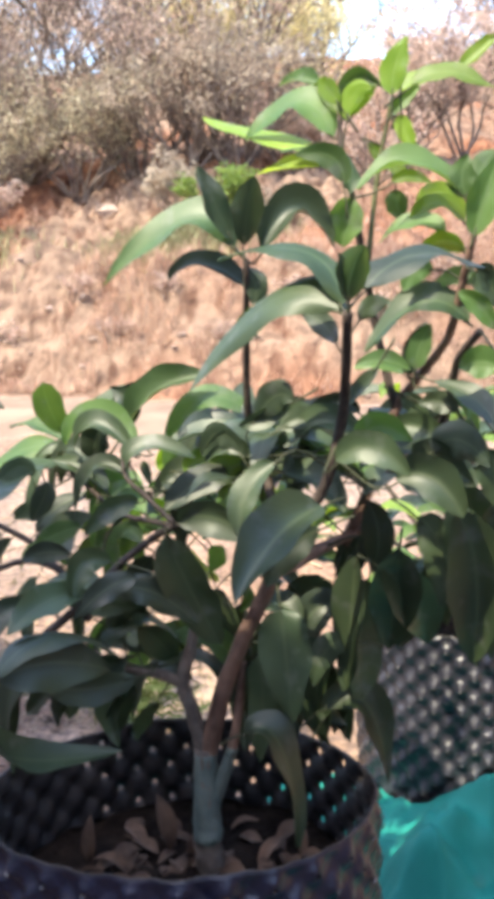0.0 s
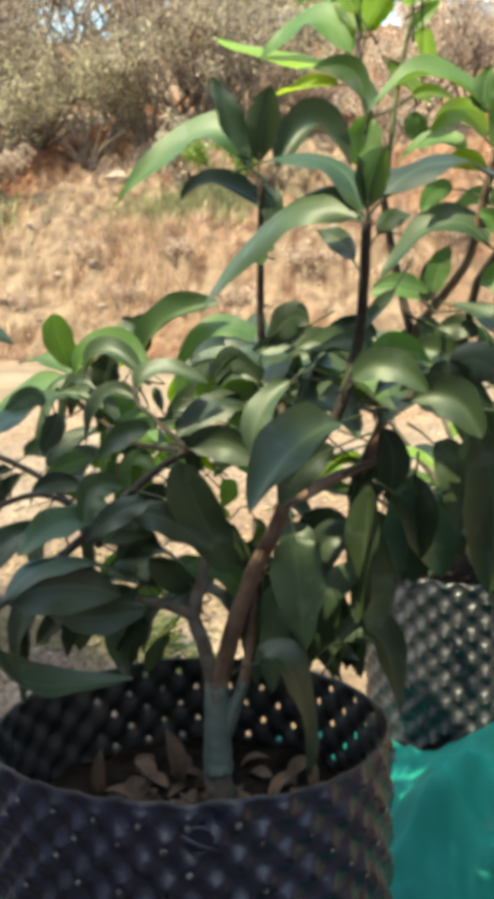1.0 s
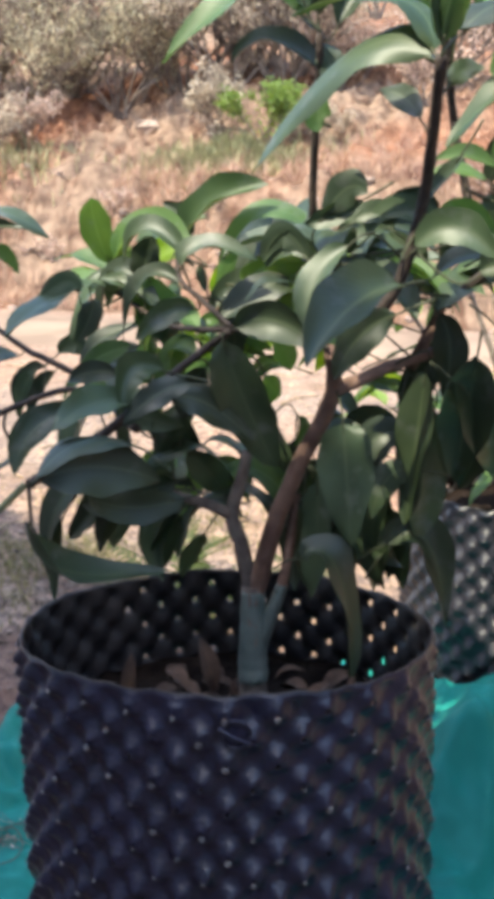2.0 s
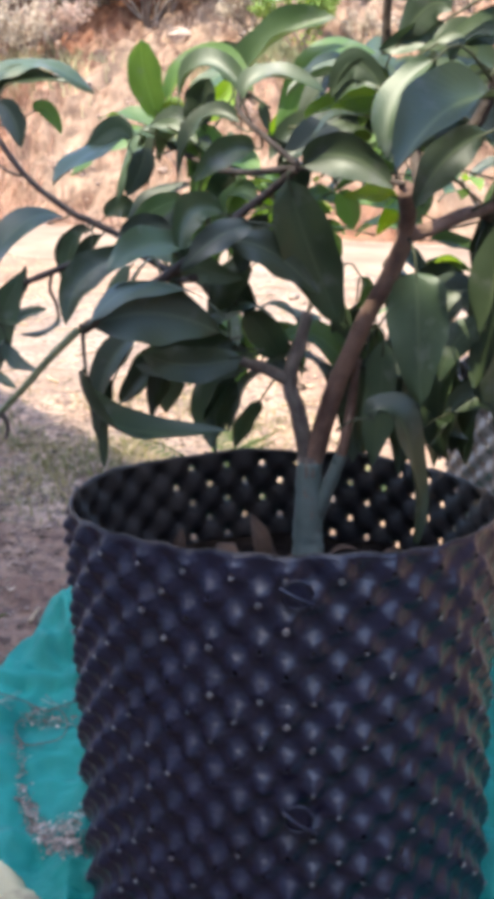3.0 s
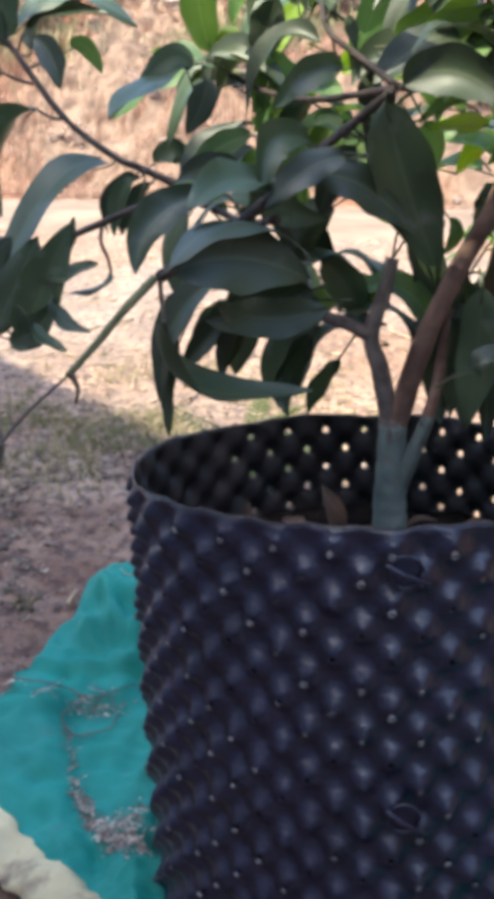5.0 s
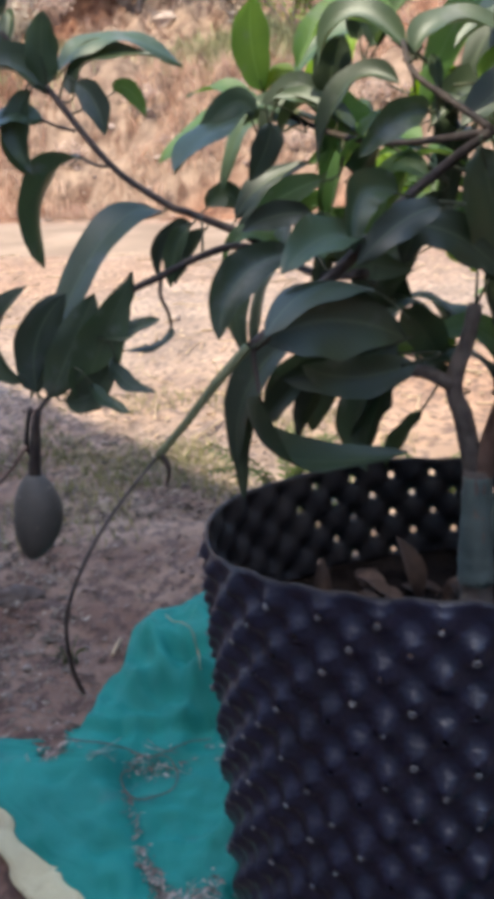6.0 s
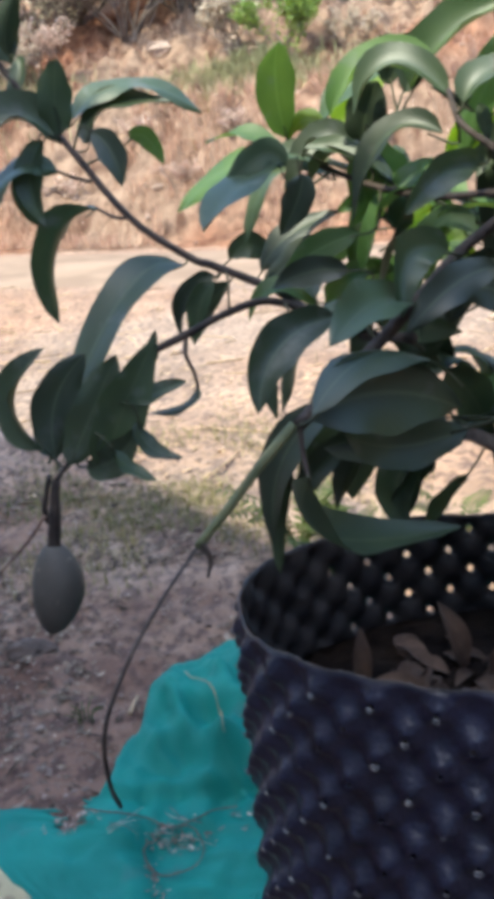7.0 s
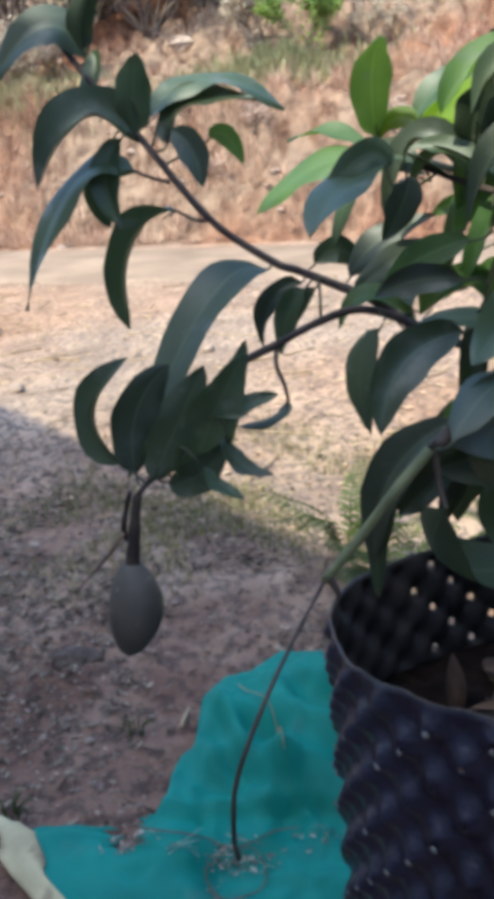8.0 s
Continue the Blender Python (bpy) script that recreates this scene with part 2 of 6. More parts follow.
# ---------------------------------------------------------------- mesh helpers
def link_mesh(name, verts, faces, material, parent=None, smooth=True, mats=None, mi=None, uvs=None):
    me = bpy.data.meshes.new(name)
    me.from_pydata([tuple(v) for v in verts], [], faces)
    for mm in (mats or [material]):
        me.materials.append(mm)
    if smooth:
        me.polygons.foreach_set("use_smooth", [True] * len(me.polygons))
    if mi is not None:
        me.polygons.foreach_set("material_index", mi)
    if uvs is not None:
        lay = me.uv_layers.new(name="UVMap")
        idx = [v for p in me.polygons for v in p.vertices]
        lay.data.foreach_set("uv", [c for v in idx for c in uvs[v]])
    me.update()
    ob = new(name, me)
    if parent:
        ob.parent = parent
    return ob


def thing(name, at, label, category, group="", kind=""):
    ob = new(name)
    ob.location = at
    ob.empty_display_size = 0.05
    return tagged(ob, label, category, group, kind)


def catmull(pts, n):
    """n + 1 places along a smooth line through pts."""
    P = [Vector(p) for p in pts]
    if len(P) == 2:
        return [P[0].lerp(P[1], i / n) for i in range(n + 1)]
    P = [P[0] * 2 - P[1]] + P + [P[-1] * 2 - P[-2]]
    segs = len(P) - 3
    res = []
    for i in range(n + 1):
        u = i / n * segs
        k = min(int(u), segs - 1)
        t = u - k
        a, b, c, d = P[k:k + 4]
        res.append(0.5 * ((2 * b) + (c - a) * t + (2 * a - 5 * b + 4 * c - d) * t * t + (3 * b - a - 3 * c + d) * t ** 3))
    return res


def tube_data(line, r0, r1, sides=8, lump=0.0, verts=None, faces=None):
    """A tapered, slightly lumpy tube round a line, closed at both ends."""
    verts = [] if verts is None else verts
    faces = [] if faces is None else faces
    n = len(line)
    ref = Vector((0.31, 0.52, 0.79))
    start = len(verts)
    for i, p in enumerate(line):
        t = (line[min(i + 1, n - 1)] - line[max(i - 1, 0)]).normalized()
        s = t.cross(ref).normalized()
        u = s.cross(t)
        r = r0 + (r1 - r0) * i / (n - 1)
        for k in range(sides):
            a = 2 * math.pi * k / sides
            rr = r * (1 + lump * noise.noise(Vector((p.x * 60, p.y * 60 + k * 2.1, p.z * 60))))
            verts.append(p + (s * math.cos(a) + u * math.sin(a)) * rr)
    for i in range(n - 1):
        for k in range(sides):
            a, b = start + i * sides + k, start + i * sides + (k + 1) % sides
            faces.append((a, b, b + sides, a + sides))
    faces.append(tuple(start + k for k in range(sides))[::-1])
    faces.append(tuple(start + (n - 1) * sides + k for k in range(sides)))
    return verts, faces


def tube(name, pts, r0, r1, material, parent=None, n=None, sides=8, lump=0.12):
    line = catmull(pts, n or max(4, 5 * (len(pts) - 1)))
    v, f = tube_data(line, r0, r1, sides, lump)
    return link_mesh(name, v, f, material, parent)


# ---------------------------------------------------------------- ground
def lerp_table(x, tab):
    if x <= tab[0][0]:
        return tab[0][1]
    for (a, b), (c, d) in zip(tab, tab[1:]):
        if x <= c:
            k = (x - a) / (c - a)
            k = k * k * (3 - 2 * k)
            return b + (d - b) * k
    return tab[-1][1]


PROFILE = ((-30, 0.03), (0.9, 0.04), (1.3, 0.07), (1.9, 0.14), (2.6, 0.15), (5.0, 0.12), (7.3, 0.12), (7.65, 0.55), (8.2, 1.16),
           (8.7, 1.32), (9.6, 1.42), (10.6, 2.0), (13, 2.5), (20, 4.2), (40, 9.0), (90, 11.0))


def ground_z(x, y):
    w = max(0.0, min(1.0, (y - 3) / 3))
    z = lerp_table(y + w * (0.14 * x + 0.35) + 0.25 * math.sin(x * 0.7) * (y > 7.2), PROFILE) - w * 0.035 * (x + 2.5)
    if y > 7.3:
        k = min(1, (y - 7.3) / 0.8)
        z += k * (0.16 * noise.noise(Vector((x * 0.9, y * 0.9, 3))) + 0.15 * noise.noise(Vector((x * 3, y * 3, 5))) + 0.10 * noise.noise(Vector((x * 8, y * 6, 8))) + 0.07 * noise.noise(Vector((x * 5, y * 1.2, 21))))
        z += 0.3 * max(0, min(1, (y - 8.6))) * math.sin(x * 0.55 + 2.6) * 0.6
    elif y > 0.3:
        k = 1.0 if y < 5 else max(0, (5.5 - y) * 2)
        z += max(0, k) * (0.018 * noise.noise(Vector((x * 2.5, y * 2.5, 0))) + 0.008 * noise.noise(Vector((x * 11, y * 11, 1)))
                          + 0.009 * noise.noise(Vector((x * 26, y * 26, 2))) + 0.005 * noise.noise(Vector((x * 60, y * 60, 3))))
    return z


def spread(cuts):
    res = []
    for a, b, n in cuts:
        res += [a + (b - a) * i / n for i in range(n)]
    return res + [cuts[-1][1]]


def build_ground():
    xs = spread([(-90, -20, 14), (-20, -5, 40), (-5, -1.5, 90), (-1.5, 0.9, 240), (0.9, 5, 90), (5, 20, 40), (20, 90, 14)])
    ys = spread([(-40, -2, 12), (-2, 0.6, 14), (0.6, 3.0, 220), (3.0, 7.2, 60), (7.2, 10.8, 110), (10.8, 20, 40), (20, 90, 30)])
    V = [(x, y, ground_z(x, y)) for y in ys for x in xs]
    nx = len(xs)
    Fc = [(j * nx + i, j * nx + i + 1, (j + 1) * nx + i + 1, (j + 1) * nx + i) for j in range(len(ys) - 1) for i in range(nx - 1)]
    mi = [1 if V[q[0]][1] + 0.14 * V[q[0]][0] + 0.35 > 7.25 else 0 for q in Fc]
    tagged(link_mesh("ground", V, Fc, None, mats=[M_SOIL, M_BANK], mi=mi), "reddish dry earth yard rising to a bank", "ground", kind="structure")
    # the narrow road at the foot of the bank
    V, Fc = [], []
    xs = spread([(-40, 40, 80)])
    for x in xs:
        w = 0.06 * math.sin(x * 1.3) + 0.03 * math.sin(x * 3.7)
        s = 0.14 * x + 0.35
        V += [(x, yy - s, ground_z(x, yy - s) + dz) for yy, dz in ((5.75 + w, 0.01), (6.4, 0.03), (7.05 + w * 0.7, 0.012), (7.12 + w, -0.02), (5.68 + w, -0.02))]
    for i in range(len(xs) - 1):
        a, b = i * 5, i * 5 + 5
        Fc += [(a, b, b + 1, a + 1), (a + 1, b + 1, b + 2, a + 2), (a + 2, b + 2, b + 3, a + 3), (a + 4, b + 4, b, a)]
    tagged(link_mesh("road", V, Fc, M_ROAD), "dusty grey asphalt lane below the bank", "road", kind="structure")


build_ground()


# ---------------------------------------------------------------- an unseen house, added to shade the near ground
def box_mesh(name, size, m, material, parent=None):
    x, y, z = (s / 2 for s in size)
    V = [m @ Vector((sx * x, sy * y, sz * z)) for sx in (-1, 1) for sy in (-1, 1) for sz in (-1, 1)]
    Fc = [(0, 1, 3, 2), (4, 6, 7, 5), (0, 4, 5, 1), (2, 3, 7, 6), (0, 2, 6, 4), (1, 5, 7, 3)]
    return link_mesh(name, V, Fc, material, parent, smooth=False)


def build_house():
    ang = math.atan2(-1.0, 1.0)
    k = 4.2                                   # along the sun's ray from the shade's edge to the top of the wall
    edge = Vector((-0.67, 2.30, 0.145)) + SUN_DIR * k
    base = Matrix.Translation(edge) @ Matrix.Rotation(ang, 4, "Z")
    top = edge.z
    h = thing("house", (edge.x, edge.y, 0), "unseen plain grey plastered house with a flat roof, added to shade the yard", "house", kind="structure")
    inv = Matrix.Translation((-edge.x, -edge.y, 0))
    box_mesh("wall", (10.3, 0.22, top + 0.1), inv @ base @ Matrix.Translation((2.85, -0.11, -top / 2 - 0.05)), M_WALL, h)
    box_mesh("wall", (10.3, 0.22, top - 0.4), inv @ base @ Matrix.Translation((2.85, -5.0, -top / 2 - 0.3)), M_WALL, h)
    for x in (-2.19, 7.89):
        box_mesh("wall", (0.22, 4.66, top - 0.4), inv @ base @ Matrix.Translation((x, -2.555, -top / 2 - 0.3)), M_WALL, h)
    box_mesh("roof", (10.3, 4.66, 0.12), inv @ base @ Matrix.Translation((2.85, -2.555, -0.03)), M_ROOF, h)


build_house()
# unseen dark wall, added to keep light off the pot's right side
side = box_mesh("light_block_east", (0.2, 5.7, 2.6), Matrix.Translation((2.5, 0.05, 1.2)), mat("dark_light_block", (0.075, 0.052, 0.042), (0.16, 0.115, 0.09), scale=6, rough=0.8, bump=0.3, bscale=60))
tagged(side, "unseen dark wall added to block light from the right", "wall", kind="structure")


# ---------------------------------------------------------------- the black dimpled pots
PITCH = 0.0433


def oval(a, b, t, egg):
    return a * math.cos(t) * (1 - egg * math.sin(t)), b * math.sin(t)


def build_pot(name, centre, a, b, height, tilt, label, spin=0.0, sub=10, soil_drop=0.075, egg=0.0, plastic=None):
    """An air-pruning pot: an oval wall pressed into rows of outward cones with a hole at each tip."""
    pot = thing(name, centre, label, "plant pot", "black dimpled pots")
    pot.rotation_euler = tilt
    # equal steps round the oval
    fine, acc = [], 0.0
    last = None
    for i in range(4001):
        t = 2 * math.pi * i / 4000
        p = oval(a, b, t, egg)
        if last:
            acc += math.hypot(p[0] - last[0], p[1] - last[1])
        fine.append((acc, t))
        last = p
    cols = round(acc / PITCH)
    nu, rows = cols * sub, int(height / PITCH * sub)
    ts, k = [], 0
    for i in range(nu):
        s = acc * i / nu
        while fine[k + 1][0] < s:
            k += 1
        ts.append(fine[k][1])
    V, Fc, gone = [], [], set()
    rnd = random.Random(7)
    shut = {}

    def z_of(j):
        return height * j / rows

    for j in range(rows + 1):
        for i in range(nu):
            u, v = i / sub, j / sub
            # draw the ring of points round each tip together into a round hole
            for ou, ov in ((0, 0), (0.5, 0.5)):
                du, dv = (u - ou + 0.5) % 1 - 0.5, (v - ov + 0.5) % 1 - 0.5
                if max(abs(du), abs(dv)) < 1.2 / sub and max(abs(du), abs(dv)) > 0.5 / sub:
                    k = (0.102 if math.sin(ts[i]) > -0.15 and j > rows * (1 - (soil_drop + 0.02) / height) else 0.075) / math.hypot(du, dv)
                    u, v = u + du * (k - 1), v + dv * (k - 1)
                    break
            z = height * v * sub / rows
            fade = min(1, (rows - j) / (sub * 0.18)) * min(1, j / 3 + 0.2)
            th = 2 * math.pi * v
            f = math.cos(2 * math.pi * u) * math.cos(th + 0.28 * (math.cos(2 * th) - 1))     # cones hang: long upper face, short lower one
            f = f ** 1.6 if f > 0 else -abs(f) ** 1.1
            amp = (0.0096 if f > 0 else 0.0046) * (0.72 + 0.28 * abs(math.sin(ts[i])) ** 1.3)
            s = u * sub
            k = int(math.floor(s)) % nu
            t0, t1 = ts[k], ts[(k + 1) % nu]
            if t1 < t0:
                t1 += 2 * math.pi
            t = t0 + (t1 - t0) * (s - math.floor(s)) + spin
            x, y = oval(a, b, t, egg)
            n = Vector((math.cos(t) / a, math.sin(t) / b, 0)).normalized()
            d = amp * f * fade + 0.004 * noise.noise(Vector((math.cos(t) * 2, math.sin(t) * 2, z * 5))) * (0.3 + z / height)
            if j > rows - 3:
                z += 0.003 * noise.noise(Vector((math.cos(t) * 3, math.sin(t) * 3, 9)))
            V.append(Vector((x, y, z)) + n * d)
    for j in range(rows):
        for i in range(nu):
            # round each tip: the four cells that meet there are left open
            u, v = i / sub, j / sub
            hole = False
            for ou, ov in ((0, 0), (0.5, 0.5)):
                du = (u + 0.5 / sub - ou + 0.5) % 1 - 0.5
                dv = (v + 0.5 / sub - ov + 0.5) % 1 - 0.5
                if abs(du) < 0.9 / sub and abs(dv) < 0.9 / sub:
                    key = (round(u + 0.5 / sub - ou), round(v + 0.5 / sub - ov), ou)
                    if key not in shut:
                        shut[key] = math.cos(ts[i]) < (-0.86 if math.sin(ts[i]) > 0.2 else -0.58) or rnd.random() < (0.05 if z_of(j) > height - soil_drop - 0.01 else 0.45)
                    hole = not shut[key]
            if hole and 3 < j < rows - 3:
                continue
            q = (j * nu + i, j * nu + (i + 1) % nu, (j + 1) * nu + (i + 1) % nu, (j + 1) * nu + i)
            Fc.append(q)
    wall = link_mesh("pot_wall", V, Fc, None, pot, mats=[plastic or M_PLASTIC, M_INSIDE])
    sol = wall.modifiers.new("thickness", "SOLIDIFY")
    sol.thickness, sol.offset, sol.material_offset = 0.0016, -1.0, 1
    # worn edges of the holes, their glints painted as pale rings
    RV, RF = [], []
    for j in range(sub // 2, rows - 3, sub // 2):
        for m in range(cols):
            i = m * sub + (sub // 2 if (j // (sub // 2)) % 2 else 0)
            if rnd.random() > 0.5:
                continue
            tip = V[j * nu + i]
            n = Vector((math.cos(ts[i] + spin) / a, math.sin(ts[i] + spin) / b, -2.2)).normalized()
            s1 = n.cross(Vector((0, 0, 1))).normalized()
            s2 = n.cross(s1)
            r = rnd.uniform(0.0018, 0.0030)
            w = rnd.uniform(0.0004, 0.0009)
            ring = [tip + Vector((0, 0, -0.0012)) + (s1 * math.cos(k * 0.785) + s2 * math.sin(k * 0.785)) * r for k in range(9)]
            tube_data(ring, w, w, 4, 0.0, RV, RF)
    tagged(link_mesh("hole_glints", RV, RF, M_GLINT, pot), "worn hole edges with painted pale glints", kind="stuff")
    # rolled rim line, its lit edge put into a paler colour
    line = [V[rows * nu + i] for i in range(0, nu, 4)]
    line.append(line[0].copy())
    v, f = tube_data(line, 0.0007, 0.0007, 5)
    link_mesh("rim", v, f, M_RIM, pot)
    # soil fill
    V, Fc = [], []
    top = height - soil_drop
    rings = 12
    for r in range(rings + 1):
        for i in range(48):
            t = 2 * math.pi * i / 48
            k = (1 - r / rings) * 0.945
            x, y = (c * k for c in oval(a, b, t, egg))
            V.append((x, y, top + 0.012 * noise.noise(Vector((x * 22, y * 22, 1))) + 0.007 * noise.noise(Vector((x * 60, y * 60, 4)))))
    for r in range(rings):
        for i in range(48):
            Fc.append((r * 48 + i, r * 48 + (i + 1) % 48, (r + 1) * 48 + (i + 1) % 48, (r + 1) * 48 + i))
    base = len(V)
    for i in range(48):
        t = 2 * math.pi * i / 48
        x, y = oval(a * 0.945, b * 0.945, t, egg)
        V.append((x, y, 0.004))
    Fc += [(base + i, base + (i + 1) % 48, (i + 1) % 48, i) for i in range(48)]
    Fc.append(tuple(base + i for i in range(48))[::-1])
    link_mesh("soil", V, Fc, M_POTSOIL, pot)
    return pot


POT_C = Vector((-0.0046, 0.985, 0.043))
POT_TILT = (-0.120, -0.037, -0.2)
POT_A, POT_B, POT_EGG = 0.2115, 0.186, 0.096
pot = build_pot("plant_pot", POT_C, POT_A, POT_B, 0.496, POT_TILT, "tall black dimpled plastic pot with air holes, standing on cloth", egg=POT_EGG, soil_drop=0.105)
pot_behind = build_pot("plant_pot", Vector((0.455, 1.735, 0.04)), 0.235, 0.215, 0.44, (radians(-2), 0, 0.4),
                       "black dimpled plastic pot half in sunlight behind the tree", sub=8, plastic=M_SUNPLASTIC)


def fastener(angle, z, turn):
    """A round plug with a bar that locks the pot's overlapping wall."""
    x, y = oval(POT_A + 0.010, POT_B + 0.010, angle, POT_EGG)
    out = Vector((math.cos(angle) / POT_A, math.sin(angle) / POT_B, 0)).normalized()
    s1 = Vector((0, 0, 1)).cross(out)
    c = Vector((x, y, z))
    V, Fc = [], []
    ring = [c + (s1 * math.cos(k * 0.393) + Vector((0, 0, 1)) * math.sin(k * 0.393)) * 0.0125 for k in range(17)]
    tube_data(ring, 0.0013, 0.0013, 6, 0, V, Fc)
    k0 = len(V)
    V += [p - out * 0.002 for p in ring[:16]] + [c - out * 0.001]
    Fc += [(k0 + k, k0 + (k + 1) % 16, k0 + 16) for k in range(16)]
    d = s1 * math.cos(turn) + Vector((0, 0, 1)) * math.sin(turn)
    tube_data(catmull([c - d * 0.017 + out * 0.004, c + out * 0.007, c + d * 0.019 + out * 0.004], 6), 0.0021, 0.0017, 6, 0, V, Fc)
    ob = link_mesh("fastener", V, Fc, M_PLASTIC, pot)
    ob["label"] = "round black plug with a bar"


fastener(-1.27, 0.466, -0.45)
fastener(-1.27, 0.260, -0.6)


# ---------------------------------------------------------------- the mango tree
SKEL = []          # places along the limbs, to which leaf stalks run
tree = thing("mango_tree", (0.0, 1.05, 0.46), "young potted mango tree with glossy dark green drooping leaves", "tree")
TREE_INV = Matrix.Translation((0.0, -1.05, -0.46))


def under(ob, owner=None, inv=None):
    """Hang a mesh that was made in world places under its thing."""
    ob.data.transform(TREE_INV if inv is None else inv)
    ob.parent = owner or tree
    return ob


def limb(name, material, r0, r1, *pts):
    n = max(6, 6 * (len(pts) - 1))
    line = catmull(pts, n)
    SKEL.extend(line)
    # small swellings at the nodes
    v, f = tube_data(line, r0, r1, 10, 0.16)
    ob = under(link_mesh(name, v, f, material))
    return ob


leaf_rnd = random.Random(11)
STEPS, ACROSS = 14, (-1.0, -0.62, -0.3, 0.0, 0.3, 0.62, 1.0)


def blade_width(u, blunt=0.6):
    """Outline of a mango leaf: narrow base, widest before the middle, drawn-out tip."""
    return max(0.015, (math.sin(math.pi * min(1, u) ** 0.93) ** blunt) * (1 - 0.28 * max(0, u - 0.65) / 0.35))


def leaf_mesh(B, M, T, width, nrm, material, stalk=True, owner=None, inv=None, name="leaf", strap=False):
    B, M, T, nrm = Vector(B), Vector(M), Vector(T), Vector(nrm)
    C = M * 2 - (B + T) / 2
    fold = leaf_rnd.uniform(0.2, 0.75)
    curl = leaf_rnd.uniform(-0.5, 0.25)
    twist = leaf_rnd.uniform(-0.25, 0.25)
    wave, ph = leaf_rnd.uniform(0.03, 0.10), leaf_rnd.uniform(0, 6)
    blunt = leaf_rnd.uniform(0.42, 0.68) * (0.72 if strap else 1)
    V, Fc, UV, mi = [], [], [], []
    for i in range(STEPS + 1):
        u = i / STEPS
        p = B * (1 - u) ** 2 + C * 2 * u * (1 - u) + T * u * u
        t = ((C - B) * (1 - u) + (T - C) * u).normalized()
        s = t.cross(nrm)
        if s.length < 1e-4:
            s = t.orthogonal()
        s.normalize()
        n = s.cross(t)
        a = twist * (u - 0.5)
        s, n = s * math.cos(a) + n * math.sin(a), n * math.cos(a) - s * math.sin(a)
        w = blade_width(u, blunt) * width / 2
        for k in ACROSS:
            edge = 1 + 0.05 * math.sin(u * 17 + ph + k) * abs(k)
            lift = (fold * abs(k) + curl * k * k) * w + wave * width * abs(k) ** 2 * math.sin(u * 11 + ph + (1.5 if k > 0 else 0))
            V.append(p + s * (k * w * edge) + n * lift * (0.4 + 0.6 * abs(k)))
            UV.append((u, 0.5 + 0.5 * k))
    m = len(ACROSS)
    for i in range(STEPS):
        for k in range(m - 1):
            Fc.append((i * m + k, i * m + k + 1, (i + 1) * m + k + 1, (i + 1) * m + k))
            mi.append(0)
    # raised midrib under the blade and the stalk back to the twig
    if stalk:
        near = min(SKEL, key=lambda q: (q - B).length_squared)
        d = (near - B)
        if d.length > 0.07:
            near = B - (C - B).normalized() * 0.03
            d = near - B
        back = B - (C - B).normalized() * min(0.02, d.length * 0.4)
        line = catmull([near, back, B.lerp(M, 0.25)], 6)
        k0 = len(Fc)
        tube_data(line, 0.0013, 0.0008, 5, 0.0, V, Fc)
        mi += [1] * (len(Fc) - k0)
        UV += [(0.5, 0.9)] * (len(V) - len(UV))
    ob = link_mesh(name, V, Fc, None, mats=[material, M_STALK], mi=mi, uvs=UV)
    return under(ob, owner, inv)


def leaf(B, M, T, width, nrm, material, strap=False):
    return leaf_mesh(B, M, T, width, nrm, material, strap=strap)


limb("trunk", M_BARK, .0175, .0125, (0.013, 1.045, 0.366), (0.014, 1.050, 0.415), (0.015, 1.050, 0.452), (0.015, 1.055, 0.502), (0.016, 1.060, 0.571))
limb("stem", M_BARKR, .0102, .0066, (0.017, 1.060, 0.556), (0.041, 1.050, 0.645), (0.069, 1.030, 0.718), (0.092, 1.012, 0.768), (0.101, 0.985, 0.806), (0.098, 0.945, 0.839))
limb("stem", M_BARK, .0090, .0060, (0.015, 1.060, 0.556), (0.004, 1.060, 0.616), (-0.005, 1.060, 0.650), (0.005, 1.060, 0.684), (0.013, 1.060, 0.717))
limb("branch", M_BARK, .0062, .0040, (-0.004, 1.060, 0.648), (-0.027, 1.050, 0.663), (-0.050, 1.040, 0.674), (-0.076, 1.020, 0.693), (-0.098, 1.000, 0.719))
limb("stem", M_TAPE, .0085, .0062, (0.021, 1.055, 0.499), (0.038, 1.050, 0.548), (0.048, 1.050, 0.577))
limb("stem", M_BARKR, .0058, .0042, (0.046, 1.050, 0.571), (0.053, 1.050, 0.602), (0.057, 1.055, 0.629), (0.062, 1.060, 0.673))
limb("twig", M_TWIG, .0022, .0022, (0.096, 0.940, 0.842), (0.054, 0.990, 0.850), (0.011, 0.970, 0.854))
limb("branch", M_TWIG, .0036, .0046, (0.011, 0.970, 0.854), (-0.017, 0.995, 0.832), (-0.046, 0.990, 0.811), (-0.082, 0.965, 0.780), (-0.116, 0.920, 0.758), (-0.148, 0.872, 0.741))
limb("branch", M_GTWIG, .0032, .0026, (-0.151, 0.872, 0.741), (-0.172, 0.860, 0.721), (-0.191, 0.850, 0.700), (-0.211, 0.840, 0.680))
limb("twig", M_TWIG, .0010, .0014, (-0.211, 0.840, 0.680), (-0.226, 0.800, 0.668), (-0.240, 0.770, 0.650), (-0.254, 0.755, 0.618), (-0.261, 0.765, 0.575), (-0.265, 0.785, 0.540))
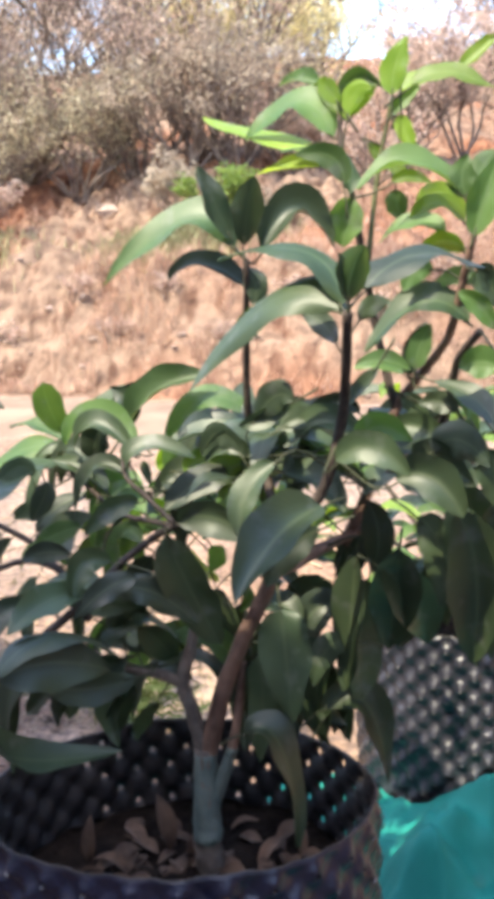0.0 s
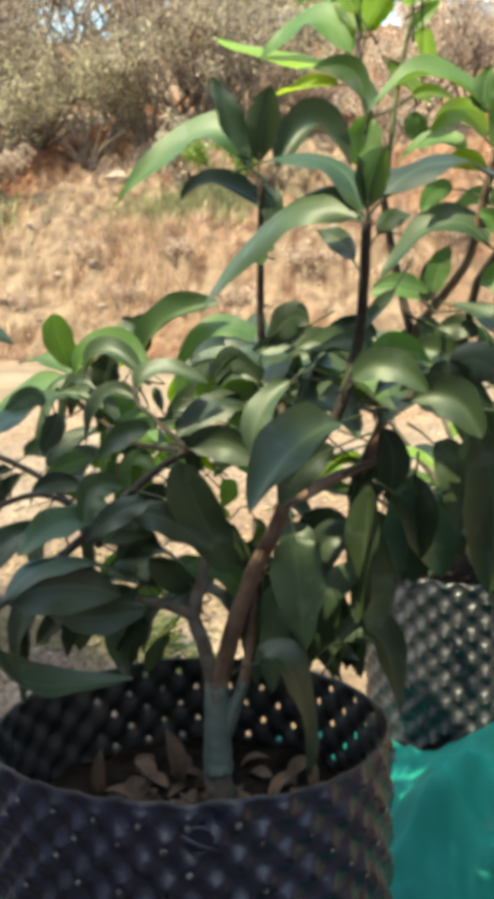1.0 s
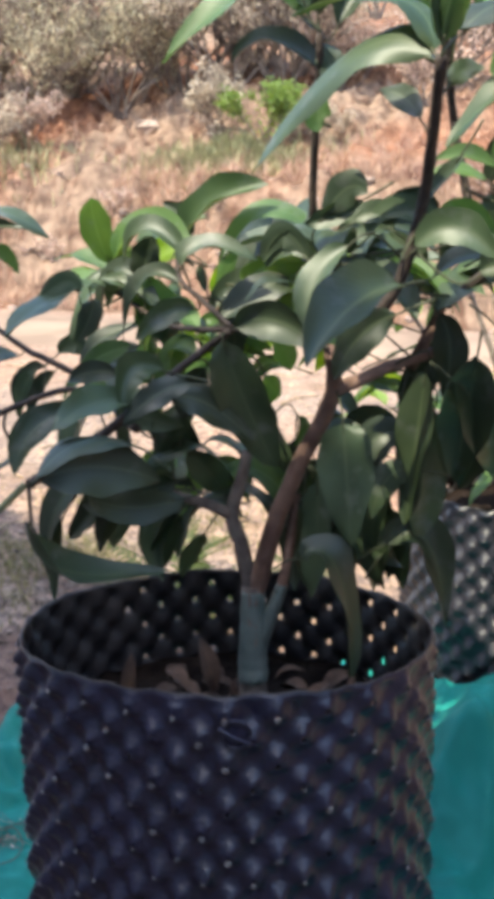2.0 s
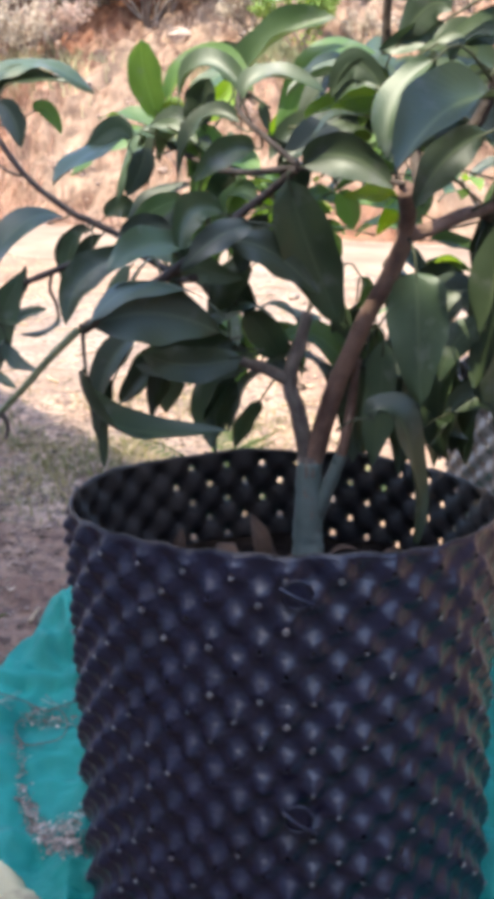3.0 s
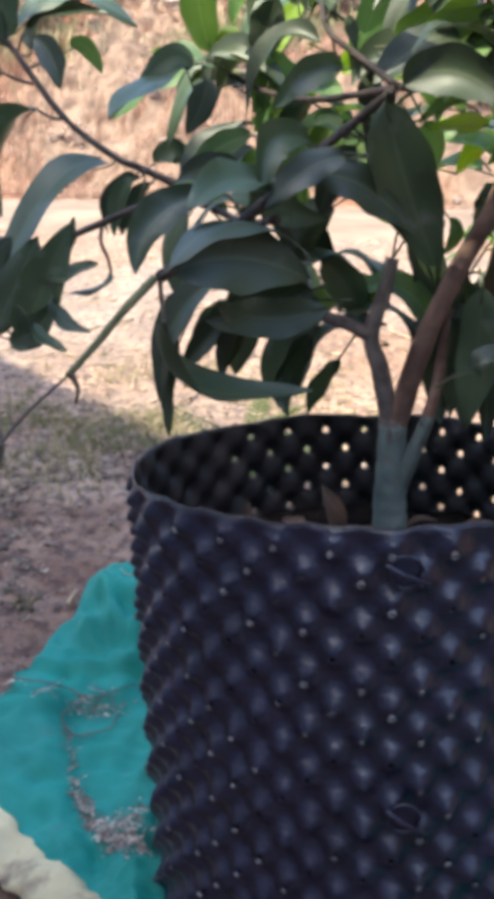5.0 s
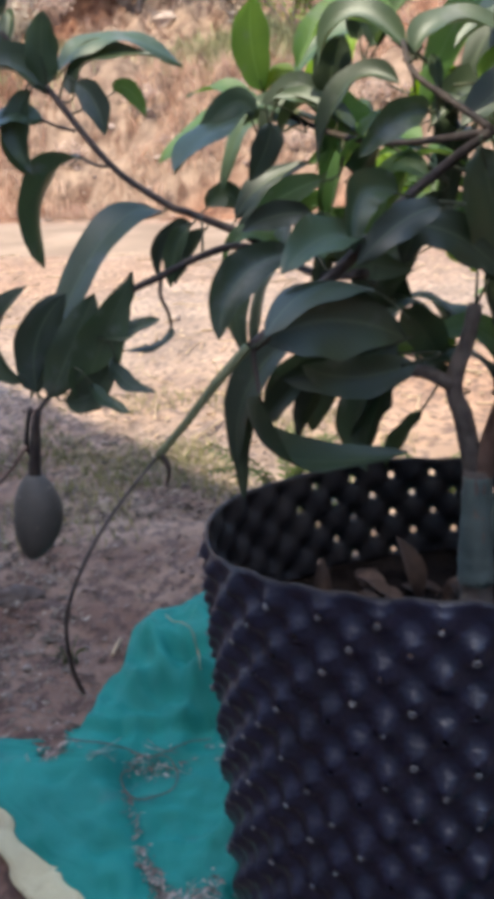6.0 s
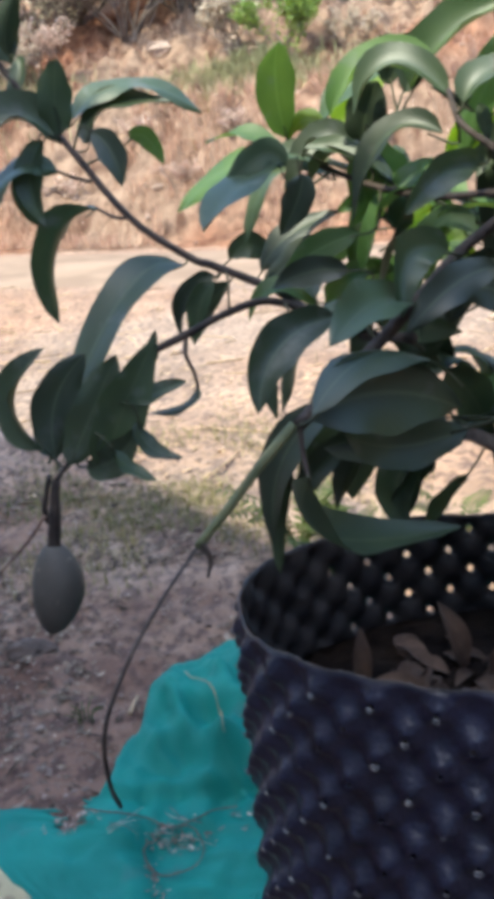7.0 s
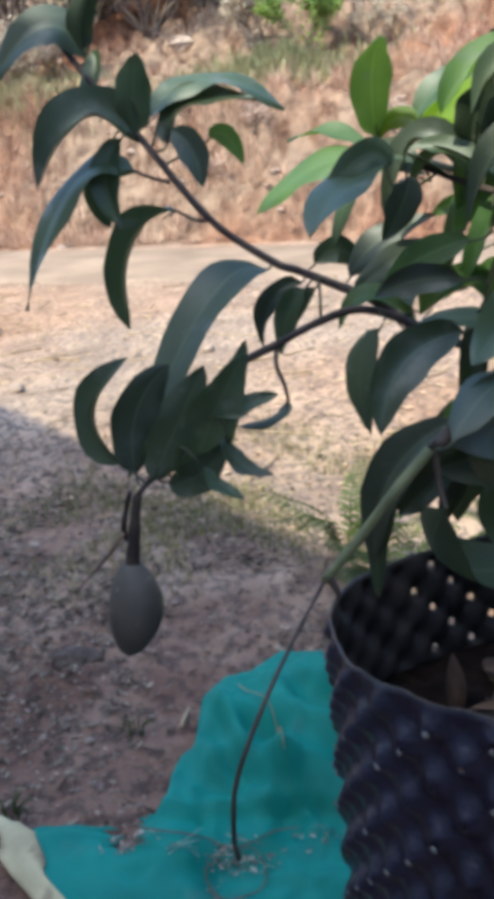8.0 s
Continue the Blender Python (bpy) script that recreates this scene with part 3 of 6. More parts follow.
limb("twig", M_TWIG, .0022, .0008, (-0.208, 0.840, 0.682), (-0.204, 0.840, 0.672), (-0.207, 0.840, 0.660))
limb("twig", M_TWIG, .0030, .0022, (0.011, 0.970, 0.854), (-0.019, 1.000, 0.850), (-0.057, 1.040, 0.848), (-0.096, 1.100, 0.855), (-0.139, 1.150, 0.872))
limb("twig", M_GTWIG, .0030, .0024, (-0.098, 1.130, 0.861), (-0.136, 1.200, 0.874), (-0.169, 1.250, 0.888))
limb("twig", M_TWIG, .0027, .0018, (0.012, 0.970, 0.855), (-0.018, 0.990, 0.878), (-0.038, 1.000, 0.895), (-0.044, 1.020, 0.916))
limb("branch", M_BARKR, .0066, .0050, (0.102, 0.990, 0.797), (0.124, 1.000, 0.803), (0.149, 1.020, 0.811), (0.174, 1.050, 0.813), (0.204, 1.080, 0.818))
limb("branch", M_TWIG, .0054, .0038, (0.107, 0.945, 0.835), (0.150, 0.940, 0.890), (0.169, 0.930, 0.956), (0.172, 0.890, 1.007), (0.172, 0.850, 1.053))
limb("branch", M_TWIG, .0050, .0032, (0.109, 0.945, 0.838), (0.101, 1.000, 0.881), (0.083, 1.060, 0.923), (0.079, 1.060, 0.956), (0.082, 1.040, 1.015), (0.088, 1.000, 1.095))
limb("branch", M_BARKR, .0062, .0034, (0.173, 1.060, 0.802), (0.199, 1.070, 0.854), (0.232, 1.100, 0.935), (0.248, 1.090, 0.963), (0.269, 1.070, 0.994), (0.281, 1.050, 1.021), (0.289, 1.020, 1.078), (0.297, 1.000, 1.128))
limb("branch", M_TWIG, .0052, .0034, (0.204, 1.060, 0.863), (0.265, 1.040, 0.921), (0.275, 1.000, 0.980), (0.278, 0.980, 1.003), (0.290, 0.950, 1.027))
limb("branch", M_TWIG, .0046, .0026, (0.232, 1.100, 0.935), (0.213, 1.120, 1.027), (0.196, 1.100, 1.121), (0.189, 1.090, 1.157), (0.181, 1.110, 1.200), (0.180, 1.120, 1.232))
limb("twig", M_GTWIG, .0032, .0020, (0.205, 1.110, 1.081), (0.218, 1.120, 1.177), (0.233, 1.120, 1.248))
limb("branch", M_TWIG, .0038, .0032, (-0.076, 0.960, 0.766), (-0.114, 1.060, 0.749), (-0.150, 1.130, 0.753), (-0.187, 1.140, 0.764), (-0.221, 1.130, 0.759), (-0.254, 1.110, 0.748), (-0.286, 1.100, 0.736))
limb("twig", M_TWIG, .0032, .0022, (-0.286, 1.100, 0.736), (-0.311, 1.090, 0.718), (-0.350, 1.080, 0.667), (-0.379, 1.070, 0.636))
limb("branch", M_TWIG, .0040, .0030, (-0.150, 1.130, 0.752), (-0.184, 1.170, 0.768), (-0.211, 1.190, 0.777), (-0.243, 1.200, 0.790), (-0.265, 1.210, 0.798), (-0.319, 1.220, 0.838), (-0.380, 1.250, 0.912), (-0.434, 1.290, 0.971), (-0.481, 1.320, 1.030))
limb("twig", M_TWIG, .0020, .0014, (-0.257, 1.110, 0.746), (-0.257, 1.100, 0.731), (-0.252, 1.100, 0.716), (-0.250, 1.100, 0.702))
limb("twig", M_BARKR, .0018, .0010, (-0.395, 1.070, 0.603), (-0.415, 1.070, 0.579), (-0.443, 1.060, 0.553))
limb("twig", M_TWIG, .0018, .0014, (-0.319, 1.220, 0.837), (-0.333, 1.220, 0.839), (-0.352, 1.230, 0.848))
limb("twig", M_TWIG, .0018, .0014, (-0.355, 1.235, 0.872), (-0.374, 1.240, 0.878), (-0.390, 1.240, 0.886))
limb("twig", M_TWIG, .0018, .0014, (-0.148, 0.872, 0.741), (-0.147, 0.868, 0.725), (-0.144, 0.860, 0.710))
leaf((0.078, 1.000, 1.108), (0.034, 1.010, 1.134), (-0.049, 1.020, 1.078), 0.045, (-0.27, -0.60, 0.75), M_MID)
leaf((0.076, 1.000, 1.113), (0.062, 0.990, 1.147), (0.050, 0.980, 1.178), 0.025, (0.60, -0.80, -0.01), M_LEAF)
leaf((0.086, 1.000, 1.108), (0.092, 0.980, 1.139), (0.101, 0.960, 1.166), 0.029, (0.06, 0.83, 0.55), M_LEAF)
leaf((0.086, 1.020, 1.071), (0.043, 1.025, 1.094), (0.010, 1.030, 1.078), 0.029, (0.01, -0.55, 0.84), M_LEAF)
leaf((0.084, 1.010, 1.087), (0.095, 1.010, 1.072), (0.091, 1.010, 1.054), 0.024, (0.06, -1.00, 0.01), M_LEAF)
leaf((0.062, 1.040, 1.125), (0.037, 1.050, 1.147), (0.019, 1.060, 1.140), 0.019, (-0.00, -0.59, 0.81), M_LEAF)
leaf((0.100, 1.030, 1.105), (0.135, 1.040, 1.140), (0.169, 1.050, 1.104), 0.034, (0.22, -0.73, 0.65), M_LEAF)
leaf((0.169, 0.860, 1.059), (0.141, 0.895, 1.100), (0.068, 0.930, 1.097), 0.045, (0.17, -0.26, 0.95), M_MID)
leaf((0.173, 0.850, 1.061), (0.175, 0.840, 1.082), (0.185, 0.830, 1.102), 0.025, (0.18, 0.90, 0.39), M_SUNLIT)
leaf((0.172, 0.850, 1.062), (0.168, 0.845, 1.081), (0.166, 0.840, 1.098), 0.013, (0.51, -0.85, -0.14), M_LEAF)
leaf((0.185, 0.860, 1.069), (0.232, 0.890, 1.094), (0.292, 0.920, 1.078), 0.044, (0.06, -0.26, 0.96), M_LEAF)
leaf((0.166, 0.860, 1.055), (0.112, 0.895, 1.061), (0.036, 0.930, 0.983), 0.045, (-0.60, -0.41, 0.68), M_LEAF)
leaf((0.294, 1.030, 1.030), (0.250, 1.035, 1.049), (0.197, 1.040, 1.004), 0.040, (-0.26, -0.56, 0.79), M_MID)
leaf((0.184, 0.920, 1.042), (0.197, 0.930, 1.054), (0.214, 0.940, 1.056), 0.017, (0.42, -0.86, 0.30), M_LEAF)
leaf((0.167, 0.940, 1.021), (0.154, 0.960, 1.039), (0.136, 0.980, 1.047), 0.020, (-0.50, -0.70, 0.50), M_LEAF)
leaf((0.170, 0.870, 1.052), (0.150, 0.910, 1.065), (0.125, 0.950, 1.064), 0.032, (0.12, -0.07, 0.99), M_MID)
leaf((0.174, 1.120, 1.214), (0.139, 1.135, 1.252), (0.084, 1.150, 1.218), 0.041, (-0.18, -0.64, 0.74), M_SUNLIT)
leaf((0.179, 1.120, 1.235), (0.172, 1.130, 1.257), (0.155, 1.140, 1.267), 0.020, (-0.39, -0.89, 0.26), M_YOUNGLIT)
leaf((0.183, 1.120, 1.229), (0.197, 1.110, 1.265), (0.222, 1.100, 1.255), 0.023, (-0.37, -0.92, -0.15), M_SUNLIT)
leaf((0.192, 1.120, 1.233), (0.204, 1.110, 1.252), (0.215, 1.100, 1.256), 0.017, (0.31, 0.86, 0.41), M_YOUNGLIT)
leaf((0.232, 1.120, 1.254), (0.234, 1.120, 1.275), (0.248, 1.120, 1.305), 0.026, (-0.03, -1.00, 0.01), M_YOUNGLIT)
leaf((0.240, 1.100, 1.250), (0.276, 1.100, 1.264), (0.329, 1.100, 1.250), 0.032, (-0.00, -0.58, 0.82), M_YOUNGLIT)
leaf((0.230, 1.120, 1.232), (0.245, 1.120, 1.247), (0.260, 1.120, 1.258), 0.014, (0.03, -1.00, -0.04), M_SUNLIT)
leaf((0.175, 1.120, 1.201), (0.108, 1.160, 1.223), (0.034, 1.200, 1.251), 0.045, (0.11, -0.39, 0.91), M_YOUNGLIT)
leaf((0.188, 1.080, 1.155), (0.172, 1.100, 1.192), (0.120, 1.120, 1.204), 0.035, (0.28, -0.51, 0.81), M_SUNLIT)
leaf((0.160, 1.100, 1.184), (0.128, 1.130, 1.187), (0.094, 1.160, 1.185), 0.030, (-0.31, -0.35, 0.88), M_YOUNGLIT)
leaf((0.164, 1.180, 1.274), (0.143, 1.200, 1.285), (0.119, 1.220, 1.283), 0.021, (-0.40, -0.61, 0.68), M_SUNLIT)
leaf((0.331, 1.100, 1.297), (0.312, 1.100, 1.280), (0.291, 1.100, 1.265), 0.017, (-0.33, -0.85, 0.42), M_YOUNGLIT)
leaf((0.238, 1.150, 1.162), (0.240, 1.150, 1.147), (0.245, 1.150, 1.128), 0.024, (-0.11, -0.99, -0.02), M_SUNLIT)
leaf((0.190, 1.080, 1.151), (0.182, 1.080, 1.127), (0.180, 1.080, 1.104), 0.035, (-0.04, -1.00, 0.01), M_SUNLIT)
leaf((0.207, 1.120, 1.206), (0.230, 1.120, 1.183), (0.253, 1.120, 1.166), 0.021, (0.38, -0.81, 0.44), M_YOUNGLIT)
leaf((0.244, 1.140, 1.226), (0.251, 1.140, 1.215), (0.258, 1.140, 1.203), 0.013, (-0.14, -0.99, -0.08), M_YOUNGLIT)
leaf((0.279, 1.000, 1.148), (0.235, 1.000, 1.173), (0.189, 1.000, 1.154), 0.034, (0.06, -0.51, 0.86), M_SUNLIT)
leaf((0.287, 1.000, 1.141), (0.282, 1.000, 1.159), (0.288, 1.000, 1.178), 0.025, (-0.16, -0.99, 0.01), M_SUNLIT)
leaf((0.298, 1.020, 1.152), (0.305, 1.025, 1.170), (0.319, 1.030, 1.184), 0.023, (0.04, -0.96, 0.27), M_SUNLIT)
leaf((0.289, 0.980, 1.107), (0.298, 0.980, 1.139), (0.310, 0.980, 1.174), 0.028, (-0.16, -0.99, 0.05), M_SUNLIT)
leaf((0.292, 1.040, 1.130), (0.270, 1.050, 1.150), (0.248, 1.060, 1.143), 0.021, (-0.41, -0.91, 0.01), M_YOUNGLIT)
leaf((0.274, 1.040, 1.113), (0.247, 1.050, 1.125), (0.213, 1.060, 1.107), 0.024, (-0.26, -0.58, 0.77), M_SUNLIT)
leaf((0.289, 1.020, 1.094), (0.275, 1.035, 1.105), (0.253, 1.050, 1.100), 0.019, (-0.63, -0.78, 0.06), M_YOUNGLIT)
leaf((0.303, 1.020, 1.062), (0.285, 1.035, 1.073), (0.261, 1.050, 1.060), 0.019, (-0.56, -0.76, 0.33), M_SUNLIT)
leaf((0.295, 1.000, 1.078), (0.305, 1.000, 1.068), (0.321, 1.000, 1.041), 0.026, (-0.12, -0.99, -0.08), M_LEAF)
leaf((0.244, 1.080, 0.974), (0.249, 1.080, 1.000), (0.262, 1.080, 1.027), 0.022, (-0.14, -0.99, 0.05), M_LEAF)
leaf((0.239, 1.080, 0.976), (0.213, 1.080, 0.988), (0.188, 1.080, 0.983), 0.018, (0.12, -0.63, 0.77), M_SUNLIT)
leaf((0.298, 0.900, 0.999), (0.284, 0.910, 1.005), (0.266, 0.920, 1.000), 0.028, (-0.53, -0.84, 0.13), M_SUNLIT)
leaf((0.305, 0.950, 0.943), (0.289, 0.975, 0.965), (0.258, 1.000, 0.979), 0.027, (-0.04, -0.61, 0.79), M_LEAF)
leaf((0.231, 1.040, 0.960), (0.245, 1.040, 0.950), (0.257, 1.040, 0.937), 0.020, (0.03, -1.00, 0.03), M_LEAF)
leaf((0.314, 1.000, 1.024), (0.296, 1.000, 1.048), (0.279, 1.000, 1.058), 0.019, (-0.06, -1.00, -0.06), M_SUNLIT)
leaf((0.150, 0.850, 0.903), (0.114, 0.799, 0.893), (0.086, 0.748, 0.862), 0.044, (0.12, -0.44, 0.89), M_LEAF)
leaf((0.112, 0.900, 0.928), (0.086, 0.890, 0.902), (0.082, 0.880, 0.864), 0.026, (-0.37, -0.82, 0.44), M_LEAF)
leaf((0.147, 0.860, 0.881), (0.120, 0.860, 0.863), (0.102, 0.860, 0.832), 0.028, (-0.05, -1.00, 0.04), M_LEAF)
leaf((0.004, 0.965, 0.845), (0.020, 0.982, 0.788), (0.046, 1.000, 0.720), 0.047, (0.16, -0.96, -0.23), M_LEAF, True)
leaf((0.016, 0.970, 0.856), (0.051, 0.960, 0.863), (0.089, 0.950, 0.838), 0.034, (-0.25, -0.97, 0.08), M_LEAF)
leaf((0.085, 1.000, 0.911), (0.062, 1.010, 0.925), (0.038, 1.020, 0.903), 0.021, (-0.40, -0.92, 0.05), M_LEAF)
leaf((0.013, 1.050, 0.886), (0.043, 1.050, 0.906), (0.085, 1.050, 0.905), 0.027, (-0.17, -0.76, 0.63), M_YOUNGLIT)
leaf((-0.037, 1.000, 0.907), (-0.015, 1.000, 0.924), (0.032, 1.000, 0.912), 0.026, (-0.06, -0.51, 0.86), M_LEAF)
leaf((-0.018, 1.020, 0.882), (-0.022, 1.020, 0.898), (-0.024, 1.020, 0.906), 0.010, (0.10, -0.99, 0.02), M_LEAF)
leaf((-0.065, 1.150, 0.919), (-0.062, 1.155, 0.943), (-0.083, 1.160, 0.962), 0.026, (0.05, -0.97, 0.25), M_LEAF)
leaf((-0.059, 1.150, 0.922), (-0.025, 1.135, 0.960), (0.033, 1.120, 0.978), 0.039, (-0.53, -0.65, 0.54), M_MID)
leaf((0.079, 1.000, 0.910), (0.054, 1.010, 0.933), (0.035, 1.020, 0.907), 0.024, (-0.41, -0.91, -0.05), M_LEAF)
leaf((0.022, 1.050, 0.885), (0.053, 1.035, 0.891), (0.088, 1.020, 0.907), 0.026, (-0.47, -0.85, 0.25), M_YOUNGLIT)
leaf((-0.168, 1.250, 0.892), (-0.171, 1.210, 0.936), (-0.163, 1.170, 0.969), 0.036, (-0.33, 0.67, 0.70), M_SUNLIT, True)
leaf((-0.136, 1.250, 0.902), (-0.104, 1.250, 0.934), (-0.050, 1.250, 0.945), 0.034, (-0.35, -0.63, 0.70), M_MID)
leaf((-0.099, 1.130, 0.885), (-0.096, 1.125, 0.908), (-0.086, 1.120, 0.929), 0.033, (-0.07, -0.98, -0.20), M_LEAF)
leaf((-0.168, 1.250, 0.890), (-0.149, 1.235, 0.907), (-0.128, 1.220, 0.894), 0.020, (-0.57, -0.70, 0.43), M_YOUNGLIT)
leaf((-0.176, 1.270, 0.881), (-0.210, 1.285, 0.898), (-0.252, 1.300, 0.895), 0.029, (0.05, -0.32, 0.95), M_SUNLIT)
leaf((-0.172, 1.250, 0.878), (-0.232, 1.263, 0.869), (-0.282, 1.276, 0.833), 0.043, (-0.43, -0.49, 0.76), M_SUNLIT)
leaf((-0.149, 1.160, 0.880), (-0.190, 1.095, 0.870), (-0.218, 1.030, 0.838), 0.047, (-0.11, -0.25, 0.96), M_LEAF)
leaf((-0.097, 1.100, 0.868), (-0.119, 1.110, 0.882), (-0.147, 1.120, 0.886), 0.020, (0.05, -0.60, 0.79), M_LEAF)
leaf((-0.105, 1.150, 0.892), (-0.102, 1.140, 0.865), (-0.113, 1.130, 0.837), 0.027, (0.24, -0.92, 0.30), M_SUNLIT)
leaf((-0.125, 1.280, 0.893), (-0.102, 1.290, 0.917), (-0.078, 1.300, 0.941), 0.037, (0.30, -0.95, 0.10), M_YOUNGLIT)
leaf((-0.075, 1.180, 0.927), (-0.071, 1.180, 0.946), (-0.049, 1.180, 0.965), 0.026, (0.14, -0.99, -0.09), M_LEAF)
leaf((-0.094, 1.120, 0.863), (-0.076, 1.130, 0.861), (-0.055, 1.140, 0.843), 0.020, (0.39, -0.91, -0.16), M_YOUNGLIT)
leaf((-0.105, 1.120, 0.858), (-0.101, 1.130, 0.841), (-0.113, 1.140, 0.820), 0.020, (0.13, 0.88, 0.45), M_SUNLIT)
leaf((-0.382, 1.250, 0.916), (-0.380, 1.245, 0.949), (-0.371, 1.240, 0.982), 0.033, (0.28, -0.94, -0.19), M_LEAF)
leaf((-0.374, 1.260, 0.926), (-0.319, 1.270, 0.957), (-0.249, 1.280, 0.924), 0.042, (0.07, -0.38, 0.92), M_LEAF)
leaf((-0.358, 1.250, 0.906), (-0.333, 1.255, 0.937), (-0.272, 1.260, 0.933), 0.034, (-0.18, -0.58, 0.79), M_LEAF)
leaf((-0.349, 1.240, 0.917), (-0.331, 1.235, 0.897), (-0.324, 1.230, 0.865), 0.027, (0.14, -0.96, 0.25), M_LEAF)
leaf((-0.321, 1.270, 0.907), (-0.305, 1.275, 0.906), (-0.292, 1.280, 0.879), 0.019, (0.27, -0.96, -0.06), M_SUNLIT)
leaf((-0.386, 1.240, 0.884), (-0.442, 1.220, 0.877), (-0.497, 1.200, 0.772), 0.045, (-0.47, -0.58, 0.67), M_LEAF)
leaf((-0.396, 1.240, 0.913), (-0.412, 1.230, 0.881), (-0.401, 1.220, 0.836), 0.029, (0.02, -0.97, 0.25), M_LEAF)
leaf((-0.352, 1.230, 0.848), (-0.404, 1.245, 0.817), (-0.420, 1.260, 0.736), 0.042, (-0.74, 0.39, 0.55), M_LEAF)
leaf((-0.383, 1.250, 0.910), (-0.428, 1.235, 0.934), (-0.474, 1.220, 0.877), 0.043, (-0.04, -0.69, 0.72), M_LEAF)
leaf((-0.434, 1.300, 0.987), (-0.469, 1.290, 1.016), (-0.533, 1.280, 0.964), 0.044, (0.02, -0.80, 0.60), M_LEAF)
leaf((-0.434, 1.300, 0.988), (-0.432, 1.290, 1.016), (-0.406, 1.280, 1.049), 0.026, (-0.17, 0.91, 0.38), M_LEAF)
leaf((-0.441, 1.280, 0.943), (-0.424, 1.290, 0.976), (-0.430, 1.300, 0.992), 0.020, (-0.24, -0.88, 0.41), M_LEAF)
leaf((-0.410, 1.260, 0.910), (-0.429, 1.270, 0.870), (-0.428, 1.280, 0.832), 0.029, (-0.18, -0.96, -0.21), M_LEAF)
leaf((-0.272, 1.200, 0.794), (-0.321, 1.145, 0.772), (-0.389, 1.090, 0.644), 0.050, (-0.30, -0.64, 0.71), M_LEAF)
leaf((-0.241, 1.200, 0.780), (-0.269, 1.200, 0.761), (-0.280, 1.200, 0.722), 0.025, (-0.60, -0.68, 0.41), M_LEAF)
leaf((-0.228, 1.200, 0.774), (-0.250, 1.200, 0.749), (-0.264, 1.200, 0.721), 0.022, (-0.36, -0.90, 0.24), M_LEAF)
leaf((-0.229, 1.220, 0.792), (-0.206, 1.220, 0.802), (-0.190, 1.220, 0.782), 0.025, (0.04, -0.99, 0.14), M_LEAF)
leaf((-0.198, 1.200, 0.781), (-0.169, 1.200, 0.811), (-0.123, 1.200, 0.827), 0.031, (-0.37, -0.70, 0.61), M_LEAF)
leaf((-0.194, 1.180, 0.770), (-0.156, 1.180, 0.796), (-0.118, 1.180, 0.805), 0.029, (-0.24, -0.83, 0.51), M_LEAF)
leaf((-0.176, 1.120, 0.752), (-0.192, 1.110, 0.718), (-0.185, 1.100, 0.670), 0.027, (-0.40, -0.88, 0.26), M_LEAF)
leaf((-0.144, 1.220, 0.774), (-0.130, 1.220, 0.789), (-0.100, 1.220, 0.794), 0.021, (-0.05, -0.99, 0.11), M_SUNLIT)
leaf((-0.123, 1.200, 0.760), (-0.102, 1.200, 0.772), (-0.076, 1.200, 0.772), 0.019, (-0.04, -0.99, 0.16), M_SUNLIT)
leaf((-0.389, 1.080, 0.661), (-0.409, 1.085, 0.705), (-0.375, 1.090, 0.750), 0.035, (-0.71, -0.68, 0.19), M_LEAF)
leaf((-0.383, 1.090, 0.648), (-0.378, 1.100, 0.698), (-0.347, 1.110, 0.736), 0.039, (0.28, -0.96, 0.10), M_LEAF)
leaf((-0.364, 1.070, 0.649), (-0.340, 1.080, 0.692), (-0.314, 1.090, 0.739), 0.036, (0.21, -0.97, 0.10), M_LEAF)
leaf((-0.337, 1.080, 0.641), (-0.314, 1.080, 0.690), (-0.276, 1.080, 0.753), 0.044, (0.09, -0.99, -0.05), M_LEAF)
leaf((-0.316, 1.080, 0.701), (-0.286, 1.080, 0.705), (-0.256, 1.080, 0.715), 0.021, (-0.18, -0.62, 0.77), M_LEAF)
leaf((-0.300, 1.070, 0.685), (-0.289, 1.065, 0.663), (-0.262, 1.060, 0.654), 0.018, (0.45, -0.54, 0.71), M_LEAF)
leaf((-0.322, 1.060, 0.665), (-0.307, 1.058, 0.647), (-0.286, 1.055, 0.638), 0.016, (0.49, -0.44, 0.75), M_LEAF)
leaf((-0.250, 1.100, 0.702), (-0.264, 1.095, 0.689), (-0.295, 1.090, 0.685), 0.018, (-0.32, -0.20, 0.93), M_LEAF)
leaf((-0.296, 1.100, 0.716), (-0.288, 1.100, 0.733), (-0.280, 1.100, 0.755), 0.014, (-0.20, -0.98, 0.08), M_LEAF)
leaf((-0.354, 1.080, 0.643), (-0.325, 1.075, 0.651), (-0.297, 1.070, 0.682), 0.030, (-0.19, -0.98, 0.03), M_LEAF)
leaf((-0.140, 0.866, 0.748), (-0.097, 0.905, 0.772), (-0.046, 0.940, 0.738), 0.036, (0.20, 0.05, 0.98), M_LEAF)
leaf((-0.142, 0.878, 0.742), (-0.098, 0.902, 0.748), (-0.050, 0.930, 0.726), 0.052, (0.20, -0.90, 0.38), M_LEAF)
leaf((-0.039, 0.985, 0.692), (-0.088, 0.968, 0.688), (-0.124, 0.950, 0.705), 0.033, (0.40, -0.89, 0.21), M_LEAF)
